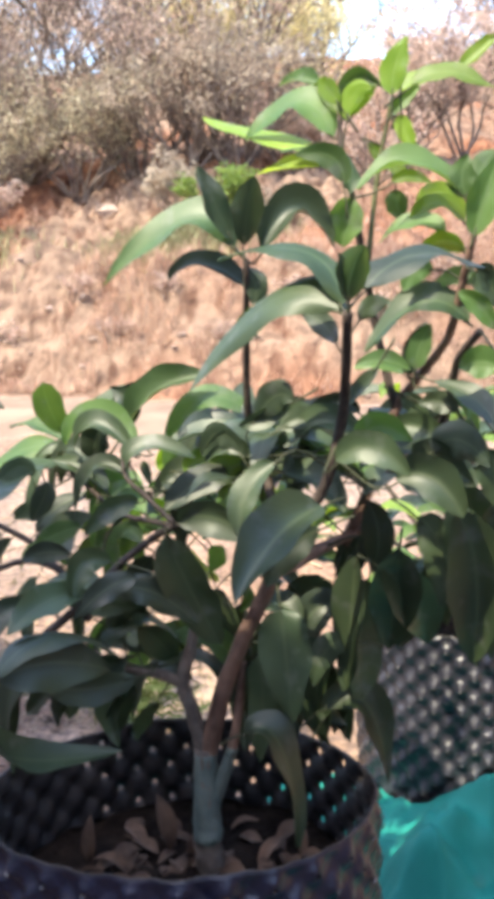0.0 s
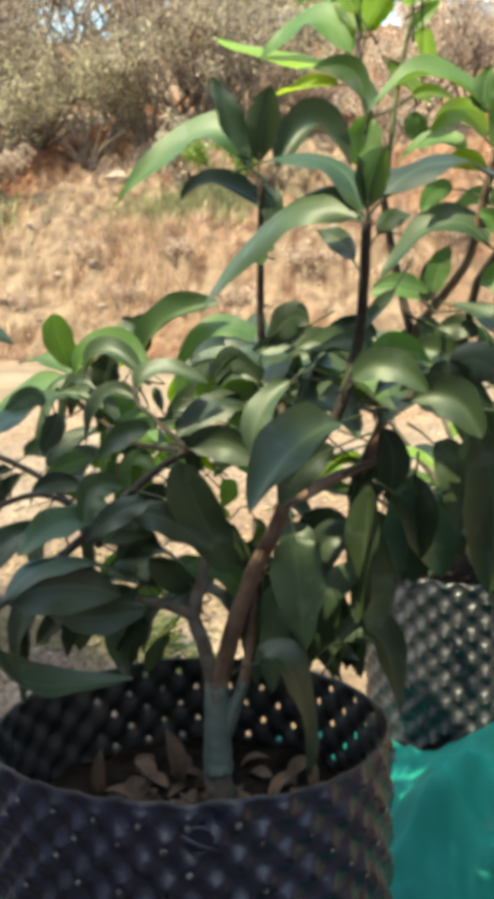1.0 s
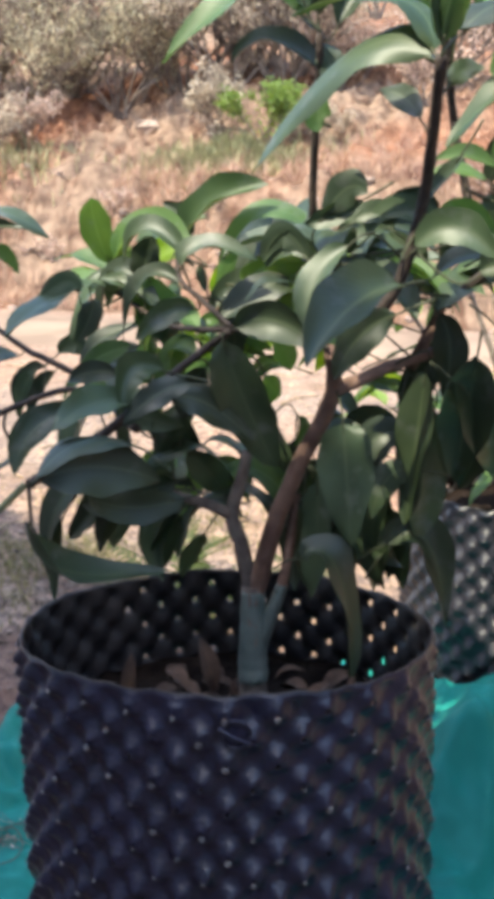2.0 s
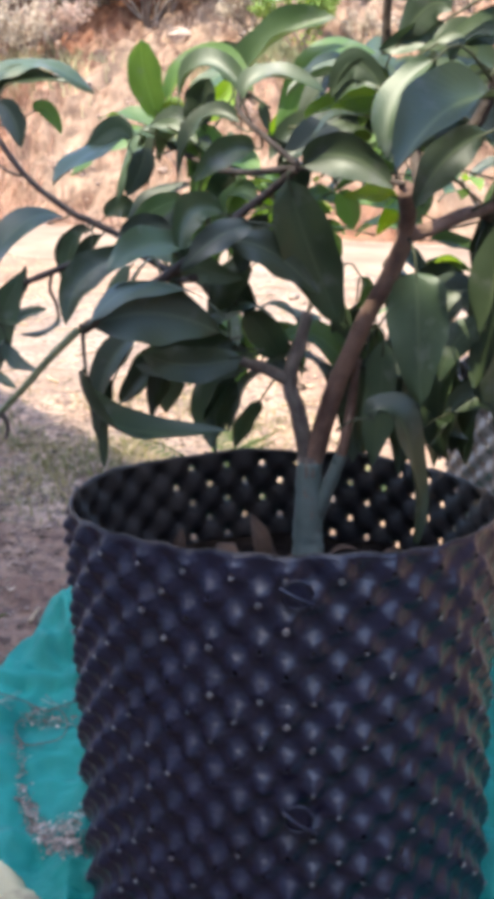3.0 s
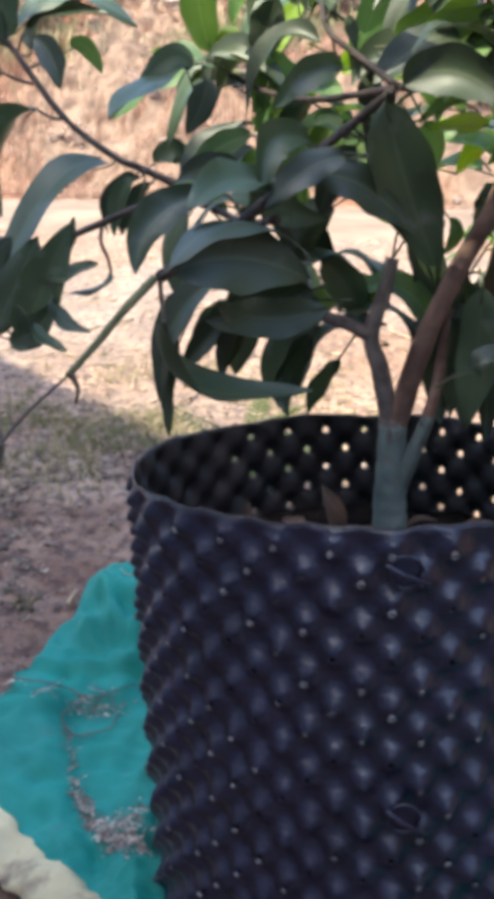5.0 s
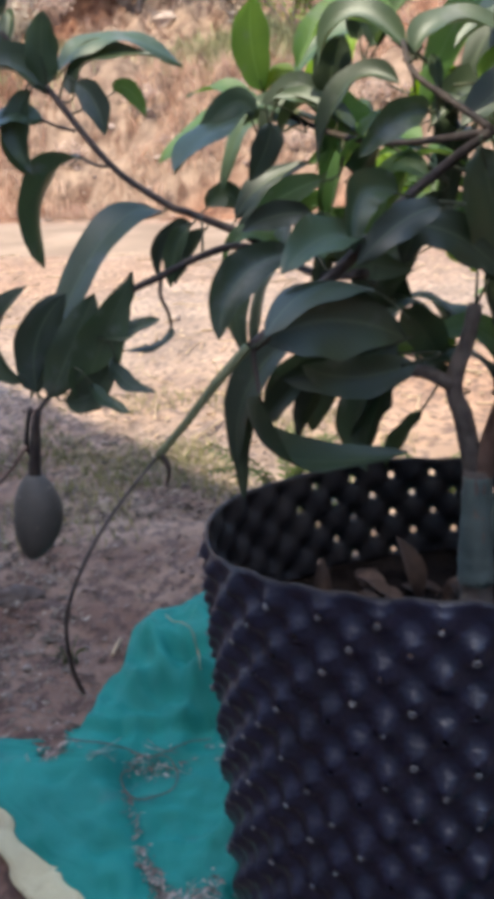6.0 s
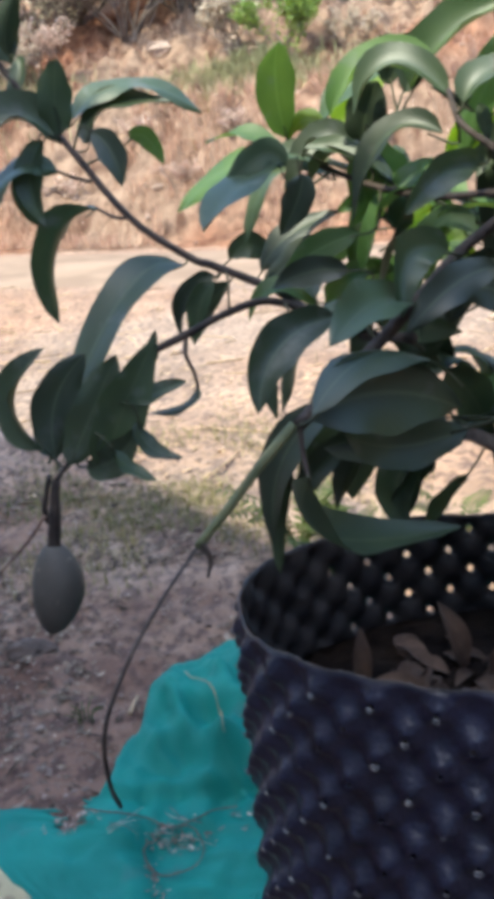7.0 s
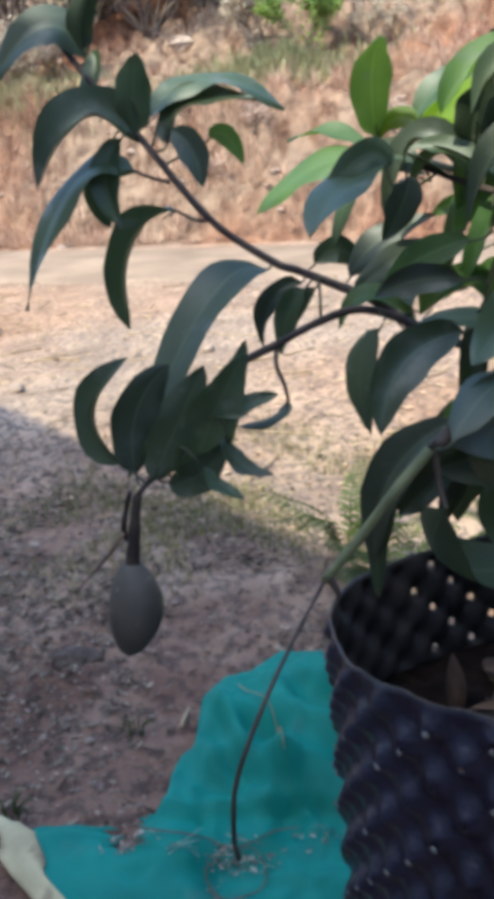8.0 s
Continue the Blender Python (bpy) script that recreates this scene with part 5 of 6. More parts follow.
hanging_leaves()


def fork_leaves():
    """Leaves that fill the fork where the tall shoots leave the stem."""
    rnd = random.Random(83)
    for k in range(26):
        p = Vector((rnd.uniform(0.07, 0.21), rnd.uniform(1.00, 1.12), rnd.uniform(0.845, 0.920)))
        a = rnd.uniform(0, 6.28)
        out = Vector((math.cos(a), math.sin(a) * 0.7, rnd.uniform(0.0, 0.35))).normalized()
        ln = rnd.uniform(0.075, 0.115)
        mid = p + out * ln * 0.5 + Vector((0, 0, 0.008))
        tip = p + out * ln * 0.9 + Vector((0, 0, -ln * rnd.uniform(0.1, 0.4)))
        leaf_mesh(p, mid, tip, ln * rnd.uniform(0.28, 0.36), (rnd.uniform(-0.4, 0.4), rnd.uniform(-0.7, 0.0), 0.7), M_SUNLIT if k % 4 == 0 else M_LEAF)


fork_leaves()


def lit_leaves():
    """Leaves on the far side of the crown, seen through its gaps, sunlight put into their colour."""
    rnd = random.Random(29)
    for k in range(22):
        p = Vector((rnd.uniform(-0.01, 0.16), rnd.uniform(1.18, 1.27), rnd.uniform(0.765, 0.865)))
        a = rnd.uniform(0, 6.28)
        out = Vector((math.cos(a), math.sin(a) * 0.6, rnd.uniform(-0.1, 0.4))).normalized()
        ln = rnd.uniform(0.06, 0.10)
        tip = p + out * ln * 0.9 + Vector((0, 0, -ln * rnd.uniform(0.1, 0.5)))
        leaf_mesh(p, p + out * ln * 0.5, tip, ln * rnd.uniform(0.28, 0.36), (rnd.uniform(-0.5, 0.5), rnd.uniform(-0.7, 0.2), 0.7), (M_SUNLIT, M_YOUNGLIT, M_SUNLIT, M_LEAF)[k % 4])


lit_leaves()


def build_fruit():
    top, end = Vector((-0.391, 1.070, 0.577)), Vector((-0.402, 1.055, 0.493))
    axis = end - top
    L = axis.length
    t = axis.normalized()
    s = t.cross(Vector((0, 1, 0))).normalized()
    u = s.cross(t)
    V, Fc = [], []
    N, S = 22, 28
    for i in range(N + 1):
        k = i / N
        r = 0.0222 * math.sin(math.pi * min(1, k * 0.985 + 0.008)) ** 0.47 * (1.00 + 0.12 * math.sin(k * 3.0) - 0.10 * k)
        for j in range(S):
            a = 2 * math.pi * j / S
            beak = 0.06 * math.sin(a) * math.sin(math.pi * k) ** 2 + 0.05 * math.cos(a) * max(0, k - 0.6)
            p = top + t * (L * k) + (s * math.cos(a) * 1.0 + u * math.sin(a) * 0.9) * r * (1 + beak) + s * (0.004 * math.sin(math.pi * k))
            p += (p - top).normalized() * 0.0004 * noise.noise(p * 300)
            V.append(p)
    for i in range(N):
        for j in range(S):
            Fc.append((i * S + j, i * S + (j + 1) % S, (i + 1) * S + (j + 1) % S, (i + 1) * S + j))
    fruit = under(link_mesh("mango_fruit", V, Fc, M_FRUIT))
    fruit["label"] = "dull green-grey unripe mango fruit"
    p2, p3 = Vector((-0.378, 1.070, 0.637)), Vector((-0.390, 1.070, 0.603))
    v, f = tube_data(catmull([p2, p3 + Vector((0.004, 0, 0)), top + t * 0.003], 14), 0.0036, 0.0072, 9, 0.5)
    under(link_mesh("fruit_stalk", v, f, M_TWIG), fruit)
    v, f = tube_data(catmull([p2 + Vector((-0.006, 0, 0.004)), p3 + Vector((-0.006, 0.003, 0.0)), top + Vector((0.003, 0.004, 0.012))], 10), 0.0022, 0.0030, 7, 0.3)
    under(link_mesh("fruit_stalk", v, f, M_TWIG), fruit)


build_fruit()


# ---------------------------------------------------------------- second, half hidden tree in the pot behind
def build_back_tree():
    global SKEL
    base = Vector((0.45, 1.72, 0.42))
    t2 = thing("mango_tree", base, "bushy mango sapling partly sunlit in the pot behind", "tree")
    inv = Matrix.Translation(-base)
    keep = SKEL
    SKEL = []
    rnd = random.Random(5)
    for k in range(10):
        a = 1.2 + k * 0.75 + rnd.uniform(-0.2, 0.2)
        hgt = rnd.uniform(0.26, 0.46)
        reach = rnd.uniform(0.12, 0.26)
        if k > 6:                            # low shoots leaning out towards the first pot
            a, hgt, reach = (3.4, 3.75, 4.2)[k - 7], (0.20, 0.25, 0.18)[k - 7], 0.27
        pts = [base + Vector((0, 0, -0.06)), base + Vector((math.cos(a) * 0.03, math.sin(a) * 0.03, 0.08)),
               base + Vector((math.cos(a) * reach * 0.55, math.sin(a) * reach * 0.4, hgt * 0.6)),
               base + Vector((math.cos(a) * reach, math.sin(a) * reach * 0.7, hgt))]
        line = catmull(pts, 18)
        SKEL.extend(line)
        v, f = tube_data(line, 0.008, 0.003, 8, 0.12)
        under(link_mesh("stem", v, f, M_BARK), t2, inv)
        for j in range(11):
            p = line[6 + j % 13] if j < 7 else line[-1]
            b = rnd.uniform(0, 6.28)
            ln = rnd.uniform(0.075, 0.13)
            out = Vector((math.cos(b), math.sin(b) * 0.8, rnd.uniform(-0.1, 0.5))).normalized()
            mid = p + out * ln * 0.55
            tip = p + out * ln * 0.95 + Vector((0, 0, -ln * rnd.uniform(0.1, 0.6)))
            leaf_mesh(p + out * 0.012, mid, tip, ln * 0.3, (rnd.uniform(-0.3, 0.3), rnd.uniform(-0.5, 0.3), 0.9), rnd.choice((M_LEAF, M_SUNLIT, M_YOUNGLIT)), True, t2, inv)
    SKEL = keep


build_back_tree()


# ---------------------------------------------------------------- dry leaves on the soil of the pot
def dry_leaf(x, y, z, ln, turn, pitch, curl, wide=0.36):
    """A curled fallen leaf standing or lying at a place."""
    V, Fc = [], []
    m = Matrix.Translation((x, y, z)) @ Matrix.Rotation(turn, 4, "Z") @ Matrix.Rotation(-pitch, 4, "Y")
    for i in range(11):
        u = i / 10
        w = ln * wide / 2 * max(0.03, math.sin(math.pi * u ** 0.9) ** 0.8)
        for k in (-1, -0.5, 0, 0.5, 1):
            V.append(m @ Vector((ln * u, k * w * math.cos(curl * k), ln * curl * 0.35 * math.sin(u * 3) + abs(k) * w * math.sin(curl + 0.3))))
    for i in range(10):
        for k in range(4):
            Fc.append((i * 5 + k, i * 5 + k + 1, i * 5 + k + 6, i * 5 + k + 5))
    ob = link_mesh("fallen_leaf", V, Fc, M_DRY)
    return tagged(ob, "curled dry brown leaf lying on the pot's soil", "dry leaf", "fallen leaves in the pot")


rnd = random.Random(3)
for x, y, ln, turn, pitch, curl in ((-0.035, 1.085, 0.075, 2.1, 0.95, 0.4), (-0.01, 1.065, 0.06, 1.2, 0.5, 0.5), (-0.125, 1.06, 0.06, 1.6, 1.1, 0.5),
                                    (-0.10, 0.99, 0.07, 0.4, 0.25, 0.7), (0.07, 1.05, 0.075, 0.9, 0.35, 0.4), (-0.07, 1.03, 0.08, 2.8, 0.2, 0.6),
                                    (0.10, 1.0, 0.06, 2.5, 0.6, 0.5), (-0.13, 1.02, 0.05, 0.2, 0.3, 0.8), (0.03, 1.13, 0.06, 0.1, 0.3, 0.5), (0.12, 1.07, 0.055, 1.5, 0.8, 0.4)):
    dry_leaf(x, y, 0.421 + 0.006 - 0.11 * (y - 1.03), ln * (0.9 if pitch > 0.9 else 0.66), turn, pitch, curl)
for k in range(64):
    a, r = rnd.uniform(0, 6.28), rnd.random() ** 0.6
    x, y = 0.125 * r * math.cos(a), 1.035 + 0.10 * r * math.sin(a)
    dry_leaf(x, y, 0.421 + 0.008 - 0.11 * (y - 1.03), rnd.uniform(0.025, 0.05), rnd.uniform(0, 6.28), rnd.uniform(-0.1, 0.25), rnd.uniform(0.2, 0.6), rnd.uniform(0.4, 0.6))


# ---------------------------------------------------------------- teal cloth round the pots
CLOTH_R = ((-180, 0.374), (-177, 0.355), (-173.5, 0.330), (-169, 0.300), (-165.5, 0.282), (-158, 0.262), (-145, 0.245), (-120, 0.24), (-75, 0.26), (-60, 0.50), (-40, 0.72), (0, 0.86), (28, 0.88),
           (45, 0.69), (60, 0.62), (73, 0.72), (83, 0.70), (92, 0.52), (112, 0.59), (119.5, 0.69), (125, 0.675), (130, 0.672), (139, 0.60), (148, 0.553), (152, 0.585), (157, 0.69),
           (161, 0.64), (166, 0.54), (172, 0.445), (176, 0.405), (180, 0.374))


def cloth_point(th, k, rmax, spread_out=0.0):
    c = Vector((-0.01, 1.0, 0))
    r = 0.14 + (rmax - 0.14) * k + spread_out
    x, y = c.x + r * math.cos(th), c.y + r * math.sin(th)
    d = math.degrees(th)
    z = max(0.03, ground_z(x, y)) + 0.014
    near = max(0, 1 - abs(r - 0.24) / 0.16)
    z += 0.04 * near * near
    # heaped up beside the pot behind, lightly rucked elsewhere
    heap = max(0, 1 - abs(d - 48) / 34)
    z += heap * heap * 0.16 * max(0, min(1, (r - 0.2) / 0.25))
    heap2 = max(0, 1 - abs(d - 124) / 22)
    z += heap2 * 0.026 * math.sin(min(1, max(0, (r - 0.2) / 0.5)) * math.pi) ** 2
    z += heap2 * 0.024 * (1 - abs(math.sin((d - 116) * 0.24 + 5 * r))) ** 3 * max(0, min(1, (r - 0.26) * 8))
    fade = min(1, 6 * (1.02 - k))
    # drawn smooth on the open side, with a crease where crumbs gather
    flat = max(0, min(1, (-0.20 - x) * 12)) * max(0, min(1, (1.36 - y) * 8))
    fade *= 1 - 0.72 * flat
    e = (-0.345 - x) + (y - 1.10) * -0.44
    if e > 0:
        z += 0.030 * flat * (1 - math.exp(-(e / 0.03) ** 2)) * math.exp(-(e / 0.10) ** 2)
    z += fade * (0.034 * noise.noise(Vector((x * 7, y * 7, 1.5))) + 0.020 * noise.noise(Vector((x * 17, y * 12, 4)))
                 + 0.016 * abs(math.sin(d * 0.16 + 4 * r)) * near + 0.010 * math.sin(x * 24 + 9 * math.sin(y * 9))
                 + 0.022 * (1 - abs(noise.noise(Vector((x * 5 + y * 3, y * 4 - x * 6, 12))))) ** 6 + 0.010 * (1 - abs(noise.noise(Vector((x * 14 - y * 4, y * 7, 15))))) ** 5)
    # a long fold, a shorter one beside it, and the edge of the doubled part lying over the rest
    for ax, ay, bx, by, h, w in ((-0.470, 1.56, -0.382, 1.385, 0.038, 0.012), (-0.435, 1.55, -0.350, 1.39, -0.024, 0.020), (-0.42, 1.62, -0.31, 1.43, 0.024, 0.012), (-0.49, 1.46, -0.42, 1.37, 0.018, 0.010), (-0.44, 1.36, -0.33, 1.30, 0.016, 0.010)):
        dx, dy = bx - ax, by - ay
        u = max(0, min(1, ((x - ax) * dx + (y - ay) * dy) / (dx * dx + dy * dy)))
        e = math.hypot(x - ax - u * dx, y - ay - u * dy)
        z += fade * h * math.sin(math.pi * (0.15 + 0.7 * u)) * math.exp(-(e / w) ** 2)
    if -0.56 < x < -0.2:
        over = (y - 1.282 - 0.08 * (x + 0.5) - 0.006 * math.sin(x * 60)) / 0.010
        z += 0.016 * max(0, min(1, over)) * min(1, (x + 0.56) * 25, (-0.2 - x) * 12) * max(0, min(1, 3 - over * 0.05))
    return Vector((x, y, z))


def torn(x, y):
    """The ragged hole near the cloth's edge, through which the earth shows."""
    y0 = (y - 1.232) / 0.068
    j = 0.006 * noise.noise(Vector((x * 60, y * 60, 3)))
    return 0 < y0 + j * 15 < 1 and -0.523 - 0.03 * y0 + j < x < -0.493 - 0.012 * y0 + j


def build_cloth():
    V, Fc = [], []
    nt, nr = 440, 64
    for i in range(nt):
        th = -math.pi + 2 * math.pi * i / nt
        rm = lerp_table(math.degrees(th), CLOTH_R) + 0.004 * noise.noise(Vector((math.cos(th) * 9, math.sin(th) * 9, 0)))
        for k in range(nr + 1):
            V.append(cloth_point(th, k / nr, rm))
    for i in range(nt):
        for k in range(nr):
            a, b = i * (nr + 1) + k, ((i + 1) % nt) * (nr + 1) + k
            m = (V[a] + V[b + 1]) / 2
            if not torn(m.x, m.y):
                Fc.append((a, a + 1, b + 1, b))
    cloth = thing("ground_cloth", (-0.01, 1.0, 0.03), "rumpled teal green cloth spread under the pots, dusty", "cloth")
    inv = Matrix.Translation((0.01, -1.0, -0.03))
    ob = link_mesh("sheet", V, Fc, M_TEAL)
    sol = ob.modifiers.new("thickness", "SOLIDIFY")
    sol.thickness, sol.offset = 0.0025, -1
    under(ob, cloth, inv)
    # cream border along one edge
    V, Fc = [], []
    n = 80
    for i in range(n + 1):
        d = 157.5 + 50 * i / n
        th = math.radians(d if d <= 180 else d - 360)
        rm = lerp_table(math.degrees(th), CLOTH_R)
        for k in range(6):
            p = cloth_point(th, 1.0, rm, -0.008 + 0.014 * k * min(1, 0.3 + (n - i) / 12))
            p.z += 0.004 + 0.006 * noise.noise(p * 20)
            V.append(p)
    for i in range(n):
        for k in range(5):
            a = i * 6 + k
            Fc.append((a, a + 1, a + 7, a + 6))
    ob = link_mesh("border", V, Fc, M_CREAM)
    ob["label"] = "soiled cream border"
    sol = ob.modifiers.new("thickness", "SOLIDIFY")
    sol.thickness, sol.offset = 0.003, -1
    under(ob, cloth, inv)


build_cloth()


def cloth_z(x, y):
    th = math.atan2(y - 1.0, x + 0.01)
    rm = lerp_table(math.degrees(th), CLOTH_R)
    r = math.hypot(x + 0.01, y - 1.0)
    g = ground_z(x, y)
    if r > rm:
        return g
    return cloth_point(th, (r - 0.14) / (rm - 0.14), rm).z


# ---------------------------------------------------------------- crumbs, stones, litter
def lump(V, Fc, p, s, rnd):
    """An uneven little stone or clod."""
    k0 = len(V)
    q = Matrix.Rotation(rnd.uniform(0, 6.28), 3, "Z") @ Matrix.Rotation(rnd.uniform(-0.6, 0.6), 3, "X")
    for ring, (h, r) in enumerate(((-0.5, 0.6), (0.0, 1.0), (0.45, 0.65))):
        for j in range(6):
            a = j * math.pi / 3 + ring * 0.5
            V.append(Vector(p) + q @ Vector((math.cos(a) * r * s * rnd.uniform(0.7, 1.2), math.sin(a) * r * s * rnd.uniform(0.6, 1.0), h * s * rnd.uniform(0.6, 1.0))))
    for ring in range(2):
        for j in range(6):
            a, b = k0 + ring * 6 + j, k0 + ring * 6 + (j + 1) % 6
            Fc.append((a, b, b + 6, a + 6))
    Fc.append(tuple(k0 + 12 + j for j in range(6)))
    Fc.append(tuple(k0 + j for j in range(6))[::-1])


def flake(V, Fc, p, ln, w, turn, tilt, curl):
    """A small curled dry leaf or chip."""
    m = Matrix.Translation(p) @ Matrix.Rotation(turn, 4, "Z") @ Matrix.Rotation(tilt, 4, "X")
    k0 = len(V)
    for u, ww in ((-0.5, 0.15), (-0.15, 1.0), (0.2, 0.85), (0.5, 0.1)):
        for s in (-0.5, 0.0, 0.5):
            V.append(m @ Vector((u * ln, s * w * ww, curl * ln * (u * u) + abs(s) * w * 0.35)))
    for i in range(3):
        for k in range(2):
            a = k0 + i * 3 + k
            Fc.append((a, a + 1, a + 4, a + 3))


def stick(V, Fc, p, ln, r, turn, lift=0.0):
    d = Vector((math.cos(turn), math.sin(turn), lift))
    q = Vector((-d.y, d.x, 0.3)) * ln * random.uniform(-0.12, 0.12)
    tube_data(catmull([Vector(p) - d * ln / 2, Vector(p) + q, Vector(p) + d * ln / 2], 5), r, r * 0.6, 4, 0.2, V, Fc)


def scatter():
    rnd = random.Random(42)
    V, Fc = [], []
    for _ in range(13000):
        y = 1.15 + 1.5 * rnd.random() ** 1.0
        x = -1.7 + 1.6 * rnd.random()
        s = 0.0018 + 0.0052 * rnd.random() ** 5
        lump(V, Fc, (x, y, ground_z(x, y) + s * 0.2), s, rnd)
    tagged(link_mesh("clods", V, Fc, mat("clod", (0.16, 0.115, 0.095), (0.29, 0.215, 0.178), scale=14, rough=1, bump=0.4, bscale=90, island=0.3, spec=0.04), smooth=False),
           "loose reddish clods and grit on the yard", "clods", kind="stuff")
    V, Fc = [], []
    for _ in range(15000):
        y = rnd.gauss(1.88, 0.30)
        x = -1.6 + 1.5 * rnd.random()
        if y < 1.2 or noise.noise(Vector((x * 3, y * 3, 2))) < -0.15 or (y > 1.7 - x and rnd.random() < 0.8):
            continue
        s = 1.0 if rnd.random() < 0.15 else 0.55
        flake(V, Fc, (x, y, ground_z(x, y) + 0.003), s * rnd.uniform(0.008, 0.024), s * rnd.uniform(0.004, 0.011), rnd.uniform(0, 6.28), rnd.uniform(-0.5, 0.5), rnd.uniform(-0.2, 0.5))
    for _ in range(260):
        y, x = 1.2 + 1.6 * rnd.random(), -1.6 + 1.5 * rnd.random()
        stick(V, Fc, (x, y, ground_z(x, y) + 0.003), rnd.uniform(0.02, 0.09), rnd.uniform(0.0006, 0.0016), rnd.uniform(0, 6.28))
    for _ in range(420):
        x, y = rnd.uniform(-1.0, -0.42), rnd.uniform(1.15, 1.75)
        if cloth_z(x, y) > ground_z(x, y):
            continue
        if rnd.random() < 0.3:
            stick(V, Fc, (x, y, ground_z(x, y) + 0.004), rnd.uniform(0.02, 0.07), rnd.uniform(0.0005, 0.0012), rnd.uniform(0, 6.28))
        else:
            flake(V, Fc, (x, y, ground_z(x, y) + 0.003), rnd.uniform(0.006, 0.022), rnd.uniform(0.002, 0.007), rnd.uniform(0, 6.28), rnd.uniform(-0.7, 0.7), rnd.uniform(0, 0.8))
    tagged(link_mesh("litter", V, Fc, mat("grey_litter", (0.085, 0.064, 0.050), (0.30, 0.235, 0.18), scale=40, rough=0.95, island=0.6, spec=0.05)), "brown leaf litter and twigs on the shaded earth", "litter", kind="stuff")
    V, Fc = [], []
    for _ in range(3400):
        y = 2.2 + 3.8 * rnd.random() ** 1.15
        x = -3.2 + 5.2 * rnd.random()
        if noise.noise(Vector((x * 1.3, y * 1.3, 7))) < -0.12 and rnd.random() < 0.75:
            continue
        flake(V, Fc, (x, y, ground_z(x, y) + 0.006), rnd.uniform(0.010, 0.034), rnd.uniform(0.005, 0.013), rnd.uniform(0, 6.28), rnd.uniform(-0.35, 0.35), rnd.uniform(-0.2, 0.3))
    for _ in range(380):
        y, x = 2.2 + 3.5 * rnd.random(), -3.0 + 5 * rnd.random()
        stick(V, Fc, (x, y, ground_z(x, y) + 0.006), rnd.uniform(0.05, 0.3), rnd.uniform(0.001, 0.004), rnd.uniform(0, 6.28))
    tagged(link_mesh("sunlit_litter", V, Fc, M_STRAW), "pale dry leaves and straw littering the sunlit yard", "litter", kind="stuff")
    V, Fc = [], []
    for i in range(9):
        for j in range(16):
            a, e = j * math.pi / 8, i / 8 * math.pi / 2
            q = Vector((math.cos(a) * math.cos(e) * 0.046, math.sin(a) * math.cos(e) * 0.030, math.sin(e) * 0.022))
            q *= 1 + 0.35 * noise.noise(q * 45) + 0.2 * noise.noise(q * 120)
            V.append(Vector((-0.70, 1.63, ground_z(-0.70, 1.63) - 0.003)) + q)
    Fc += [(i * 16 + j, i * 16 + (j + 1) % 16, i * 16 + 16 + (j + 1) % 16, i * 16 + 16 + j) for i in range(8) for j in range(16)]
    tagged(link_mesh("earth_clod", V, Fc, mat("dark_earth", (0.075, 0.055, 0.045), (0.13, 0.095, 0.078), scale=40, rough=1, bump=0.5, bscale=80), smooth=False), "dark brown clod of earth lying on the yard", "clod")
    # stones lying in the yard
    for x, y, s in ((-0.623, 1.447, 0.010), (-0.9, 2.0, 0.014), (-0.55, 1.75, 0.008), (-1.0, 1.72, 0.012), (-1.4, 3.2, 0.035),
                    (-0.8, 3.6, 0.03), (-1.9, 4.2, 0.05), (-0.3, 4.4, 0.04), (0.4, 3.9, 0.035)):
        V, Fc = [], []
        lump(V, Fc, (x, y, ground_z(x, y) + s * 0.25), s, rnd)
        tagged(link_mesh("stone", V, Fc, M_STONE), "small pale stone lying on bare earth", "stone", "loose stones")


scatter()


